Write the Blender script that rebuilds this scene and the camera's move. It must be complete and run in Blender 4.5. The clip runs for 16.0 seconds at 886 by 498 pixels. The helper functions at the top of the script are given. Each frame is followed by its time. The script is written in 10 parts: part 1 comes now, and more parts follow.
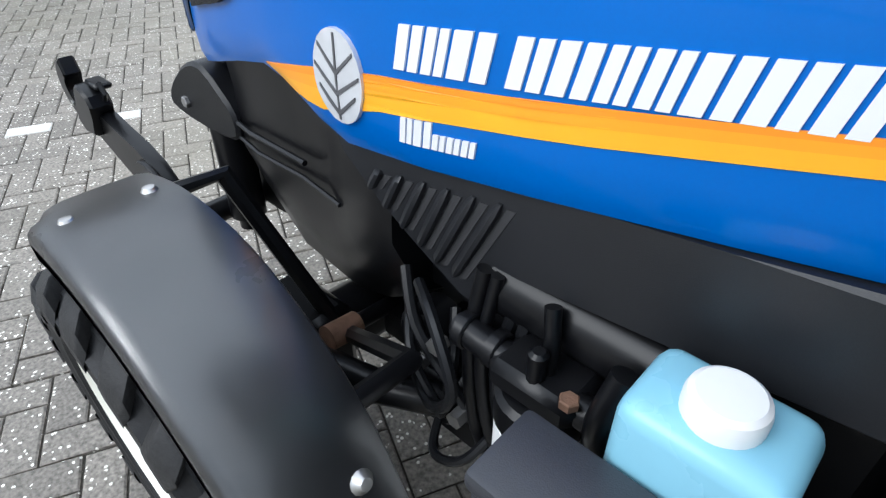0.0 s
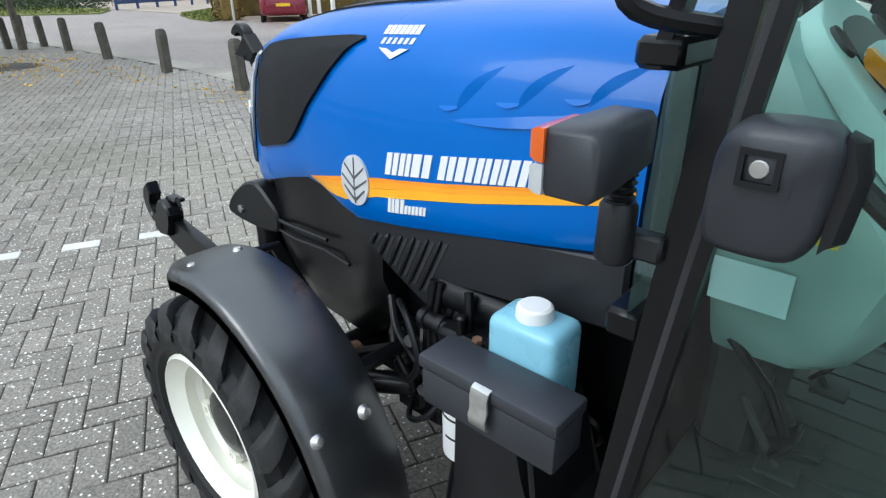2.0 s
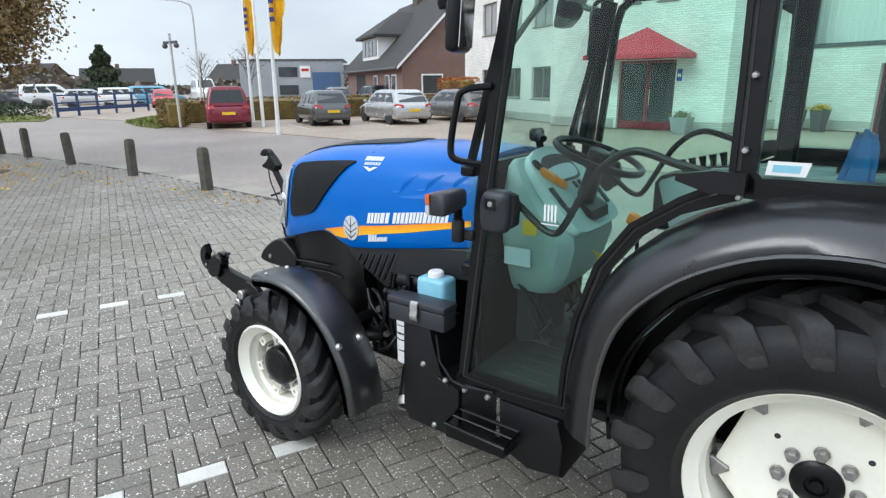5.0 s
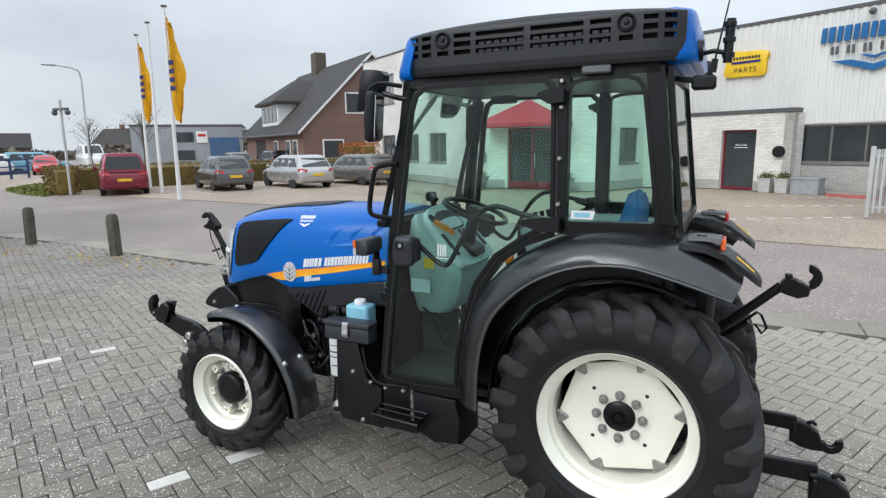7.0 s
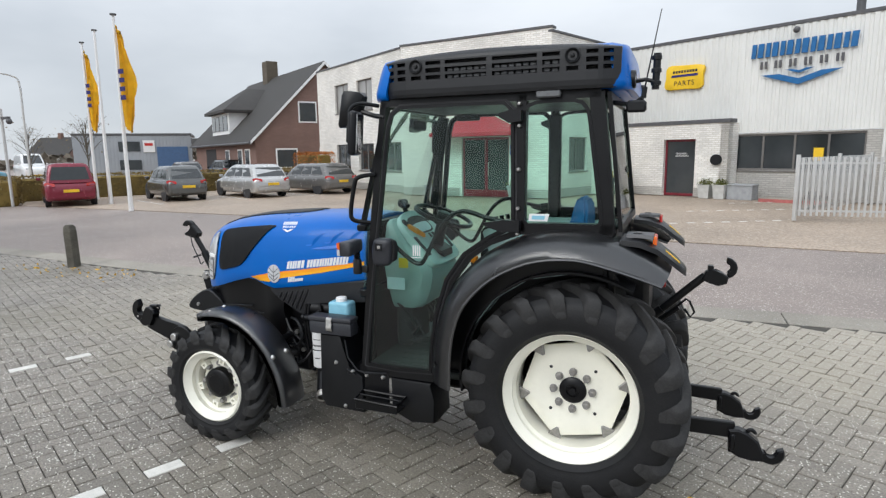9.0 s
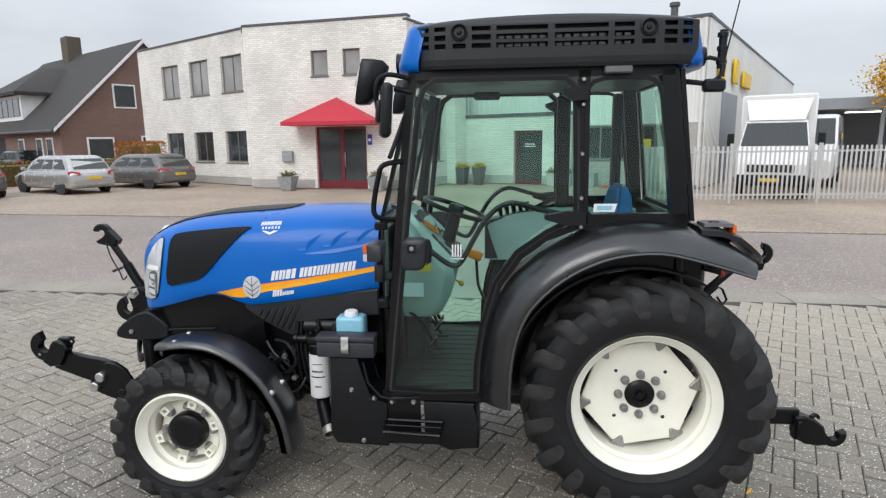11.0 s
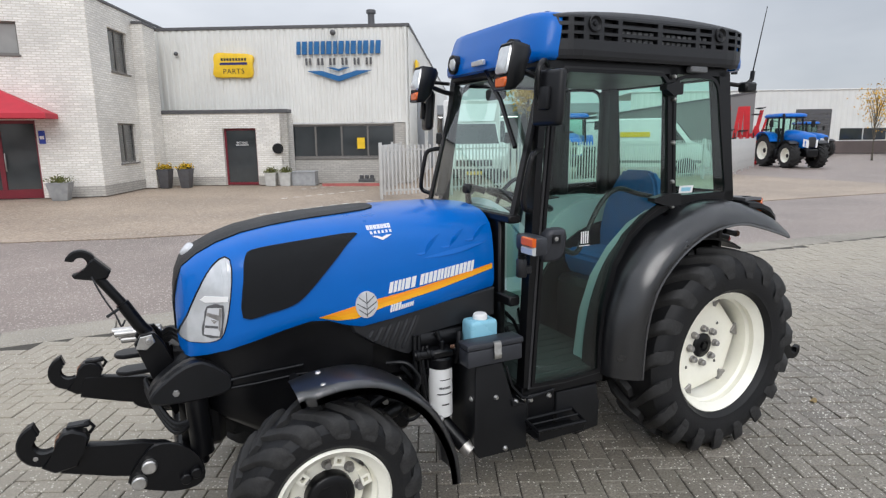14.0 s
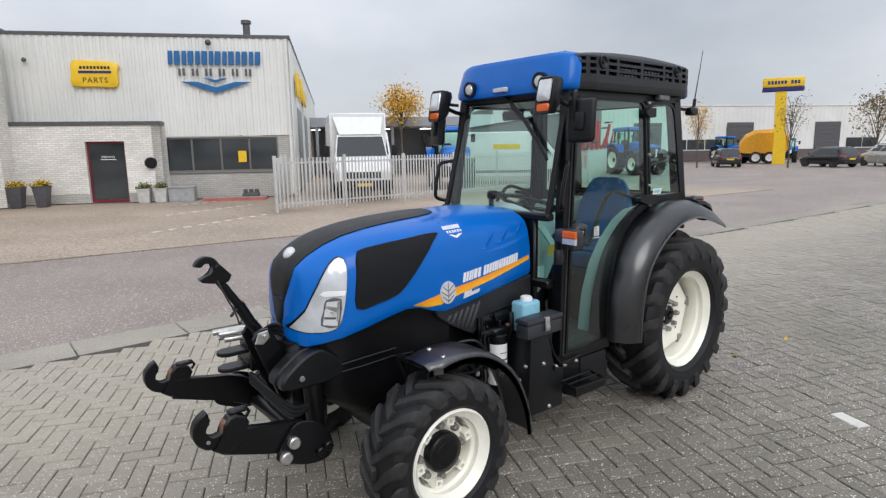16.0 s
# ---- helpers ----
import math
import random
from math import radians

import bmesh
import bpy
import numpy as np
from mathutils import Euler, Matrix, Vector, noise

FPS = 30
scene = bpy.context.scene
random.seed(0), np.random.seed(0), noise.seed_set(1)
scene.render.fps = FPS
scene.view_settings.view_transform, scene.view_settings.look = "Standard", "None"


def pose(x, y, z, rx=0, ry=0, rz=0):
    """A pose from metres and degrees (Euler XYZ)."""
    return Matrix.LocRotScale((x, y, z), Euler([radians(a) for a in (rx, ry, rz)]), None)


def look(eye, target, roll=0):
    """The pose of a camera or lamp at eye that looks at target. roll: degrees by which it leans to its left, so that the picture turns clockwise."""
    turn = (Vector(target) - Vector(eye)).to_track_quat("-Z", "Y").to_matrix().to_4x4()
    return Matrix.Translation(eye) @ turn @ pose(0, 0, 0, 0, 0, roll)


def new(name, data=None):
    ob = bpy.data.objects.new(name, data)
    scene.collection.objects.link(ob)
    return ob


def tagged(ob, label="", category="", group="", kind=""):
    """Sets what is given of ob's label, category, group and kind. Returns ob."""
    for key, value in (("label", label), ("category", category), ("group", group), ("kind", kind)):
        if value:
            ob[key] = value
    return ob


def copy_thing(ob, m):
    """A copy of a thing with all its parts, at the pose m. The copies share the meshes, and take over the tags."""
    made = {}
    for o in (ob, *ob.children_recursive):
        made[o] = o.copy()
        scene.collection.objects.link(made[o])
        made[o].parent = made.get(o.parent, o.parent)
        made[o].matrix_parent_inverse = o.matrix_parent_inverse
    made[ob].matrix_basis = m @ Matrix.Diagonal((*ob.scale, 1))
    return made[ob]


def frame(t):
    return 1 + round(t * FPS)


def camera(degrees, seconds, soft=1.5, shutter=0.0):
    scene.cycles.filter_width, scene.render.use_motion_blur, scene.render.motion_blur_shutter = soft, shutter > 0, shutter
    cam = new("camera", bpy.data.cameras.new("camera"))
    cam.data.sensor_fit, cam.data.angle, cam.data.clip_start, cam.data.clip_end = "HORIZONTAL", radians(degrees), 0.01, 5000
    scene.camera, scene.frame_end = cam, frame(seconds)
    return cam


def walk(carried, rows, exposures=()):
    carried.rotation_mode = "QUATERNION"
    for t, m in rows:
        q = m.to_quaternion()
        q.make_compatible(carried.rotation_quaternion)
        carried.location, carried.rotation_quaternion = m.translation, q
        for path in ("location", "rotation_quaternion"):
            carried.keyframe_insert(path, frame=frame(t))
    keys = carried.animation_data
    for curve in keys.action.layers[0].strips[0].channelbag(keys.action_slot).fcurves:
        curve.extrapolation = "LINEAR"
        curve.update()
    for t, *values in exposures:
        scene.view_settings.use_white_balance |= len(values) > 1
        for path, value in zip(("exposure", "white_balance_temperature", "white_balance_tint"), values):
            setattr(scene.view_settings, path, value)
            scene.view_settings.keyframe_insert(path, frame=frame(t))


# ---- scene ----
cam = camera(73.9, 16.0, 1.3)
EXPOSURES = ((0.0, 0.52, 5950, 8), (1.0, 0.38, 5900, 6), (2.0, 0.34, 5900, 4), (3.5, 0.38, 5900, 4), (5.0, 0.30, 5980, 6), (7.5, 0.06, 6200, 8), (11.0, 0.05, 6350, 10), (16.0, -0.08, 6350, 11))
PATH = [
    (0, (-0.26, -0.79, 1.303), (-1.358, 0.358, 0.088), -0.6),
    (0.5, (-0.164, -0.928, 1.341), (-1.36, 0.234, 0.238), -0.4),
    (1, (-0.075, -1.024, 1.387), (-1.274, 0.238, 0.402), -0.3),
    (1.5, (0.023, -1.097, 1.411), (-1.177, 0.231, 0.52), -0.4),
    (2, (0.18, -1.19, 1.454), (-1.042, 0.152, 0.615), -0.7),
    (2.5, (0.306, -1.327, 1.491), (-0.953, 0.021, 0.718), -0.5),
    (3, (0.464, -1.52, 1.532), (-0.83, -0.174, 0.815), -0.4),
    (3.5, (0.655, -1.668, 1.563), (-0.645, -0.32, 0.862), -0.6),
    (4, (0.846, -1.856, 1.593), (-0.45, -0.496, 0.908), -0.5),
    (4.5, (0.963, -2.09, 1.631), (-0.313, -0.691, 0.989), -0.4),
    (5, (1.091, -2.304, 1.687), (-0.035, -0.742, 1.144), -0.5),
    (5.2, (1.137, -2.379, 1.695), (0.074, -0.762, 1.189), -0.5),
    (7.3, (1.586, -3.175, 1.772), (0.721, -1.403, 1.434), -0.9),
    (7.5, (1.642, -3.261, 1.777), (0.783, -1.486, 1.444), -1.1),
    (8, (1.693, -3.389, 1.792), (0.87, -1.597, 1.458), -1.2),
    (8.5, (1.663, -3.444, 1.792), (0.881, -1.632, 1.465), -1.1),
    (8.7, (1.639, -3.451, 1.791), (0.874, -1.631, 1.466), -1.0),
    (10.8, (0.585, -3.245, 1.763), (0.313, -1.291, 1.437), -0.7),
    (11, (0.442, -3.23, 1.763), (0.25, -1.272, 1.405), -0.7),
    (11.5, (0.1, -3.097, 1.73), (0.096, -1.132, 1.355), -1.0),
    (12, (-0.254, -2.989, 1.741), (-0.071, -1.034, 1.359), -0.9),
    (12.5, (-0.585, -2.91, 1.755), (-0.205, -0.982, 1.382), -0.9),
    (13, (-0.895, -2.81, 1.727), (-0.324, -0.928, 1.363), -0.7),
    (13.5, (-1.244, -2.746, 1.729), (-0.474, -0.938, 1.356), -0.8),
    (14, (-1.615, -2.718, 1.737), (-0.75, -0.953, 1.366), -0.6),
    (14.5, (-1.912, -2.602, 1.708), (-0.923, -0.902, 1.346), -0.5),
    (15, (-2.196, -2.571, 1.719), (-1.087, -0.95, 1.346), -0.7),
    (15.5, (-2.51, -2.594, 1.753), (-1.324, -1.037, 1.342), -0.8),
    (16, (-2.717, -2.628, 1.765), (-1.466, -1.105, 1.427), -0.9),
]
walk(cam, [(t, look(eye, target, roll)) for t, eye, target, roll in PATH], EXPOSURES)

# ---- sky and sun: an overcast November day ----
world = bpy.data.worlds.new("overcast_sky")
scene.world = world
world.use_nodes = True
wn, wl = world.node_tree.nodes, world.node_tree.links
wn.clear()
w_out = wn.new("ShaderNodeOutputWorld")
w_bg = wn.new("ShaderNodeBackground")
w_sky = wn.new("ShaderNodeTexSky")
w_sky.sky_type = "NISHITA"
w_sky.sun_disc = False
w_sky.sun_elevation, w_sky.sun_rotation = radians(38), radians(200)
w_scale = wn.new("ShaderNodeVectorMath")
w_scale.operation = "SCALE"
w_scale.inputs["Scale"].default_value = 0.10
w_co = wn.new("ShaderNodeTexCoord")
w_map = wn.new("ShaderNodeMapping")
w_map.inputs["Scale"].default_value = (1.0, 1.0, 2.6)
w_noise = wn.new("ShaderNodeTexNoise")
w_noise.inputs["Scale"].default_value, w_noise.inputs["Detail"].default_value, w_noise.inputs["Roughness"].default_value = 1.7, 5.0, 0.5
w_ramp = wn.new("ShaderNodeValToRGB")
w_ramp.color_ramp.elements[0].position, w_ramp.color_ramp.elements[0].color = 0.30, (0.50, 0.535, 0.58, 1)
w_ramp.color_ramp.elements[1].position, w_ramp.color_ramp.elements[1].color = 0.72, (0.84, 0.86, 0.89, 1)
w_mix = wn.new("ShaderNodeMix")
w_mix.data_type = "RGBA"
w_mix.inputs["Factor"].default_value = 0.9
wl.new(w_sky.outputs["Color"], w_scale.inputs[0])
wl.new(w_co.outputs["Generated"], w_map.inputs["Vector"])
wl.new(w_map.outputs["Vector"], w_noise.inputs["Vector"])
wl.new(w_noise.outputs["Fac"], w_ramp.inputs["Fac"])
wl.new(w_scale.outputs["Vector"], w_mix.inputs["A"])
wl.new(w_ramp.outputs["Color"], w_mix.inputs["B"])
w_sep = wn.new("ShaderNodeSeparateXYZ")
w_up = wn.new("ShaderNodeMapRange")
w_up.inputs["From Min"].default_value, w_up.inputs["From Max"].default_value = 0.15, 1.0
w_up.inputs["To Min"].default_value, w_up.inputs["To Max"].default_value = 1.0, 2.3
w_bright = wn.new("ShaderNodeVectorMath")
w_bright.operation = "SCALE"
wl.new(w_co.outputs["Generated"], w_sep.inputs["Vector"])
wl.new(w_sep.outputs["Z"], w_up.inputs["Value"])
wl.new(w_mix.outputs["Result"], w_bright.inputs[0])
wl.new(w_up.outputs["Result"], w_bright.inputs["Scale"])
wl.new(w_bright.outputs["Vector"], w_bg.inputs["Color"])
wl.new(w_bg.outputs["Background"], w_out.inputs["Surface"])
w_bg.inputs["Strength"].default_value = 1.0
sun_data = bpy.data.lights.new("sun", "SUN")
sun_data.energy, sun_data.angle, sun_data.color = 1.25, radians(35), (1.0, 0.97, 0.93)
sun = new("sun", sun_data)
sun.matrix_world = look((-5, -14, 11.6), (0, 0, 0))


# ---- materials ----
def surf(name, base, rough=0.5, metal=0.0, var=0.12, scale=6.0, bump=0.0, bscale=80.0, fine=0.0, coat=0.0, wear=None, island=0.0, random_ob=0.0, spec=0.5):
    """A painted, plastic, rubber or stone surface: broad and fine variation of colour, roughness and relief."""
    m = bpy.data.materials.new(name)
    m.use_nodes = True
    n, l = m.node_tree.nodes, m.node_tree.links
    b = n["Principled BSDF"]
    b.inputs["Metallic"].default_value = metal
    b.inputs["Coat Weight"].default_value = coat
    b.inputs["Coat Roughness"].default_value = 0.06
    b.inputs["Specular IOR Level"].default_value = spec
    co = n.new("ShaderNodeNewGeometry").outputs["Position"] if random_ob else n.new("ShaderNodeTexCoord").outputs["Object"]
    big = n.new("ShaderNodeTexNoise")
    big.inputs["Scale"].default_value, big.inputs["Detail"].default_value = scale, 5.0
    l.new(co, big.inputs["Vector"])
    hsv = n.new("ShaderNodeHueSaturation")
    hsv.inputs["Color"].default_value = (*base, 1)
    val = n.new("ShaderNodeMapRange")
    val.inputs["From Min"].default_value, val.inputs["From Max"].default_value = 0.3, 0.7
    val.inputs["To Min"].default_value, val.inputs["To Max"].default_value = 1 - var, 1 + var
    l.new(big.outputs["Fac"], val.inputs["Value"])
    last = val.outputs["Result"]
    small = n.new("ShaderNodeTexNoise")
    small.inputs["Scale"].default_value, small.inputs["Detail"].default_value = bscale, 3.0
    l.new(co, small.inputs["Vector"])
    if fine:
        grain = n.new("ShaderNodeMapRange")
        grain.inputs["From Min"].default_value, grain.inputs["From Max"].default_value = 0.3, 0.7
        grain.inputs["To Min"].default_value, grain.inputs["To Max"].default_value = 1 - fine, 1 + fine
        l.new(small.outputs["Fac"], grain.inputs["Value"])
        mul = n.new("ShaderNodeMath")
        mul.operation = "MULTIPLY"
        l.new(last, mul.inputs[0]), l.new(grain.outputs["Result"], mul.inputs[1])
        last = mul.outputs["Value"]
    if island or random_ob:
        src = n.new("ShaderNodeNewGeometry").outputs["Random Per Island"] if island else n.new("ShaderNodeObjectInfo").outputs["Random"]
        a = island or random_ob
        per = n.new("ShaderNodeMapRange")
        per.inputs["To Min"].default_value, per.inputs["To Max"].default_value = 1 - a, 1 + a
        l.new(src, per.inputs["Value"])
        mul = n.new("ShaderNodeMath")
        mul.operation = "MULTIPLY"
        l.new(last, mul.inputs[0]), l.new(per.outputs["Result"], mul.inputs[1])
        last = mul.outputs["Value"]
    l.new(last, hsv.inputs["Value"])
    colour = hsv.outputs["Color"]
    if wear:
        amount, tint = wear
        patch = n.new("ShaderNodeTexNoise")
        patch.inputs["Scale"].default_value, patch.inputs["Detail"].default_value, patch.inputs["Roughness"].default_value = scale * 2.3, 8.0, 0.7
        l.new(co, patch.inputs["Vector"])
        thr = n.new("ShaderNodeMapRange")
        thr.inputs["From Min"].default_value, thr.inputs["From Max"].default_value = 0.5, 0.75
        thr.inputs["To Max"].default_value = amount
        l.new(patch.outputs["Fac"], thr.inputs["Value"])
        mix = n.new("ShaderNodeMix")
        mix.data_type = "RGBA"
        mix.inputs["B"].default_value = (*tint, 1)
        l.new(thr.outputs["Result"], mix.inputs["Factor"]), l.new(colour, mix.inputs["A"])
        colour = mix.outputs["Result"]
    l.new(colour, b.inputs["Base Color"])
    rr = n.new("ShaderNodeMapRange")
    rr.inputs["To Min"].default_value, rr.inputs["To Max"].default_value = max(rough - 0.08, 0.03), min(rough + 0.08, 1)
    l.new(big.outputs["Fac"], rr.inputs["Value"])
    l.new(rr.outputs["Result"], b.inputs["Roughness"])
    if bump:
        bp = n.new("ShaderNodeBump")
        bp.inputs["Strength"].default_value, bp.inputs["Distance"].default_value = bump, 0.004
        l.new(small.outputs["Fac"], bp.inputs["Height"])
        l.new(bp.outputs["Normal"], b.inputs["Normal"])
    return m


def pane(name, tint, gloss=0.02, base=0.05):
    """Flat glass: tinted, with a reflection that grows at a slant."""
    m = bpy.data.materials.new(name)
    m.use_nodes = True
    n, l = m.node_tree.nodes, m.node_tree.links
    n.remove(n["Principled BSDF"])
    tr, gl, lw, mx = n.new("ShaderNodeBsdfTransparent"), n.new("ShaderNodeBsdfGlossy"), n.new("ShaderNodeLayerWeight"), n.new("ShaderNodeMixShader")
    tr.inputs["Color"].default_value = (*tint, 1)
    gl.inputs["Roughness"].default_value = gloss
    lw.inputs["Blend"].default_value = 0.5
    power, grow = n.new("ShaderNodeMath"), n.new("ShaderNodeMath")
    power.operation, power.inputs[1].default_value = "POWER", 3.0
    grow.operation, grow.inputs[1].default_value, grow.inputs[2].default_value = "MULTIPLY_ADD", 0.9, base
    l.new(lw.outputs["Facing"], power.inputs[0]), l.new(power.outputs["Value"], grow.inputs[0])
    l.new(grow.outputs["Value"], mx.inputs["Fac"])
    l.new(tr.outputs["BSDF"], mx.inputs[1]), l.new(gl.outputs["BSDF"], mx.inputs[2])
    l.new(mx.outputs["Shader"], n["Material Output"].inputs["Surface"])
    return m


def speckled(name, base, speck, island=0.2, rough=0.75, random_ob=0.0, fine=0.28, bscale=120, var=0.16, scale=0.9, wear=None, moss=None):
    """Concrete or asphalt with light pebbles worn free in it."""
    m = surf(name, base, rough, var=var, scale=scale, bump=0.35, bscale=bscale, fine=fine, island=island, random_ob=random_ob, wear=wear)
    n, l = m.node_tree.nodes, m.node_tree.links
    b = n["Principled BSDF"]
    src = b.inputs["Base Color"].links[0].from_socket
    co = n.new("ShaderNodeNewGeometry").outputs["Position"] if random_ob else n.new("ShaderNodeTexCoord").outputs["Object"]
    vor = n.new("ShaderNodeTexVoronoi")
    vor.inputs["Scale"].default_value, vor.inputs["Randomness"].default_value = speck[1], 1.0
    l.new(co, vor.inputs["Vector"])
    sep = n.new("ShaderNodeSeparateColor")
    l.new(vor.outputs["Color"], sep.inputs["Color"])
    keep = n.new("ShaderNodeMath")
    keep.operation = "GREATER_THAN"
    keep.inputs[1].default_value = 1 - speck[2]
    l.new(sep.outputs["Red"], keep.inputs[0])
    near = n.new("ShaderNodeMath")
    near.operation = "LESS_THAN"
    near.inputs[1].default_value = 0.42
    l.new(vor.outputs["Distance"], near.inputs[0])
    both = n.new("ShaderNodeMath")
    both.operation = "MULTIPLY"
    l.new(keep.outputs["Value"], both.inputs[0]), l.new(near.outputs["Value"], both.inputs[1])
    mix = n.new("ShaderNodeMix")
    mix.data_type = "RGBA"
    mix.inputs["B"].default_value = (*speck[0], 1)
    l.new(both.outputs["Value"], mix.inputs["Factor"]), l.new(src, mix.inputs["A"])
    l.new(mix.outputs["Result"], b.inputs["Base Color"])
    if moss:
        # broad grubby patches of moss and dirt
        nz = n.new("ShaderNodeTexNoise")
        nz.inputs["Scale"].default_value, nz.inputs["Detail"].default_value, nz.inputs["Roughness"].default_value = 0.42, 6.0, 0.62
        l.new(n.new("ShaderNodeNewGeometry").outputs["Position"], nz.inputs["Vector"])
        rg = n.new("ShaderNodeMapRange")
        rg.inputs["From Min"].default_value, rg.inputs["From Max"].default_value, rg.inputs["To Max"].default_value = 0.46, 0.70, moss[0]
        l.new(nz.outputs["Fac"], rg.inputs["Value"])
        mm = n.new("ShaderNodeMix")
        mm.data_type = "RGBA"
        mm.inputs["B"].default_value = (*moss[1], 1)
        l.new(rg.outputs["Result"], mm.inputs["Factor"]), l.new(mix.outputs["Result"], mm.inputs["A"])
        # paler, yellower tone growing towards the kerb, faded out below x = -2.5
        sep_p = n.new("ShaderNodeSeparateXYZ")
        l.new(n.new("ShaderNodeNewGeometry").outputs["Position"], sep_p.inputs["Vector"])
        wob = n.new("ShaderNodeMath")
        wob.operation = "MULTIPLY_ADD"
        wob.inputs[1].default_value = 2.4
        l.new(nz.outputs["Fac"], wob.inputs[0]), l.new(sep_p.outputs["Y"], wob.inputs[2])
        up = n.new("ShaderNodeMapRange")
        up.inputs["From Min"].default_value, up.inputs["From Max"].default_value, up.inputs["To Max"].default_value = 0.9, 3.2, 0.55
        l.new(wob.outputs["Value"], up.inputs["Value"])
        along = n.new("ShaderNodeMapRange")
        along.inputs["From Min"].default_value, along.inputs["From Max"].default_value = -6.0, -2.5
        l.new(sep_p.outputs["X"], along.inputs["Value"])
        kerb_mix = n.new("ShaderNodeMath")
        kerb_mix.operation = "MULTIPLY"
        l.new(up.outputs["Result"], kerb_mix.inputs[0]), l.new(along.outputs["Result"], kerb_mix.inputs[1])
        kerb_tone = n.new("ShaderNodeMix")
        kerb_tone.data_type = "RGBA"
        kerb_tone.inputs["B"].default_value = (0.46, 0.41, 0.325, 1)
        l.new(kerb_mix.outputs["Value"], kerb_tone.inputs["Factor"]), l.new(mm.outputs["Result"], kerb_tone.inputs["A"])
        l.new(kerb_tone.outputs["Result"], b.inputs["Base Color"])
    return m


def brickwork(name, base, mortar, course=0.065, length=0.24, rough=0.8, depth=0.5):
    """Small brick far off: courses and joints in colour and relief, with grime."""
    m = surf(name, base, rough, var=0.12, scale=0.7, fine=0.08, bscale=40)
    n, l = m.node_tree.nodes, m.node_tree.links
    b = n["Principled BSDF"]
    src = b.inputs["Base Color"].links[0].from_socket
    co = n.new("ShaderNodeTexCoord")
    br = n.new("ShaderNodeTexBrick")
    br.inputs["Color1"].default_value, br.inputs["Color2"].default_value, br.inputs["Mortar"].default_value = (1, 1, 1, 1), (0.82, 0.82, 0.82, 1), (*mortar, 1)
    br.inputs["Scale"].default_value = 1.0
    br.inputs["Brick Width"].default_value, br.inputs["Row Height"].default_value, br.inputs["Mortar Size"].default_value = length, course, 0.012
    l.new(co.outputs["UV"], br.inputs["Vector"])
    mix = n.new("ShaderNodeMix")
    mix.data_type, mix.blend_type = "RGBA", "MULTIPLY"
    mix.inputs["Factor"].default_value = 1.0
    l.new(src, mix.inputs["A"]), l.new(br.outputs["Color"], mix.inputs["B"])
    l.new(mix.outputs["Result"], b.inputs["Base Color"])
    bp = n.new("ShaderNodeBump")
    bp.inputs["Strength"].default_value, bp.inputs["Distance"].default_value, bp.invert = depth, 0.012, True
    l.new(br.outputs["Fac"], bp.inputs["Height"])
    l.new(bp.outputs["Normal"], b.inputs["Normal"])
    return m


M_BLUE = surf("blue_paint", (0.0003, 0.124, 0.50), 0.30, var=0.05, scale=3, coat=0.25, fine=0.02, bscale=300, spec=0.2)
M_BLACK = surf("black_satin_paint", (0.0042, 0.0043, 0.0052), 0.33, var=0.2, scale=7, fine=0.1, coat=0.05, wear=(0.15, (0.013, 0.0128, 0.0125)), spec=0.27)
M_PLASTIC = surf("black_plastic", (0.0070, 0.0074, 0.0088), 0.38, var=0.15, scale=9, bump=0.12, bscale=600, fine=0.1, spec=0.34)
M_BAND = surf("dark_grey_roof_plastic", (0.0105, 0.0112, 0.0135), 0.46, var=0.10, scale=5, bump=0.10, bscale=600, fine=0.06)
M_VENTRIB = surf("grey_filter_element", (0.13, 0.135, 0.14), 0.6, var=0.2, scale=30, fine=0.2, bscale=300)
M_SKIRT = surf("dark_grey_plastic", (0.013, 0.0137, 0.016), 0.45, var=0.12, scale=9, bump=0.10, bscale=600, fine=0.1)
M_FENDER = surf("black_fender_plastic", (0.0145, 0.0152, 0.018), 0.30, var=0.18, scale=5, bump=0.04, bscale=500, fine=0.06, coat=1.0, spec=0.5)
M_FENDER.node_tree.nodes["Principled BSDF"].inputs["Coat IOR"].default_value = 2.0
M_FENDER.node_tree.nodes["Principled BSDF"].inputs["Coat Roughness"].default_value = 0.22
M_FENDER_FRONT = surf("glossy_black_fender_plastic", (0.021, 0.022, 0.026), 0.30, var=0.18, scale=5, bump=0.04, bscale=500, fine=0.06, coat=1.0, spec=1.0)
M_FENDER_FRONT.node_tree.nodes["Principled BSDF"].inputs["Coat IOR"].default_value = 2.2
M_FENDER_FRONT.node_tree.nodes["Principled BSDF"].inputs["Coat Roughness"].default_value = 0.30
M_TOOLBOX = surf("charcoal_plastic", (0.030, 0.032, 0.039), 0.42, var=0.1, scale=9, bump=0.10, bscale=600, fine=0.08)
M_STRIP = surf("ribbed_black_plastic", (0.011, 0.011, 0.012), 0.5, var=0.1, bump=0.1, bscale=500, spec=0.3)
M_MESHGRILLE = surf("dark_mesh_grille", (0.007, 0.0078, 0.0095), 0.5, var=0.15, bump=0.5, bscale=900, spec=0.2)
M_TYRE = surf("tyre_rubber", (0.0085, 0.0087, 0.0098), 0.58, var=0.30, scale=8, bump=0.25, bscale=140, fine=0.2, wear=(0.3, (0.024, 0.023, 0.021)), spec=0.35)
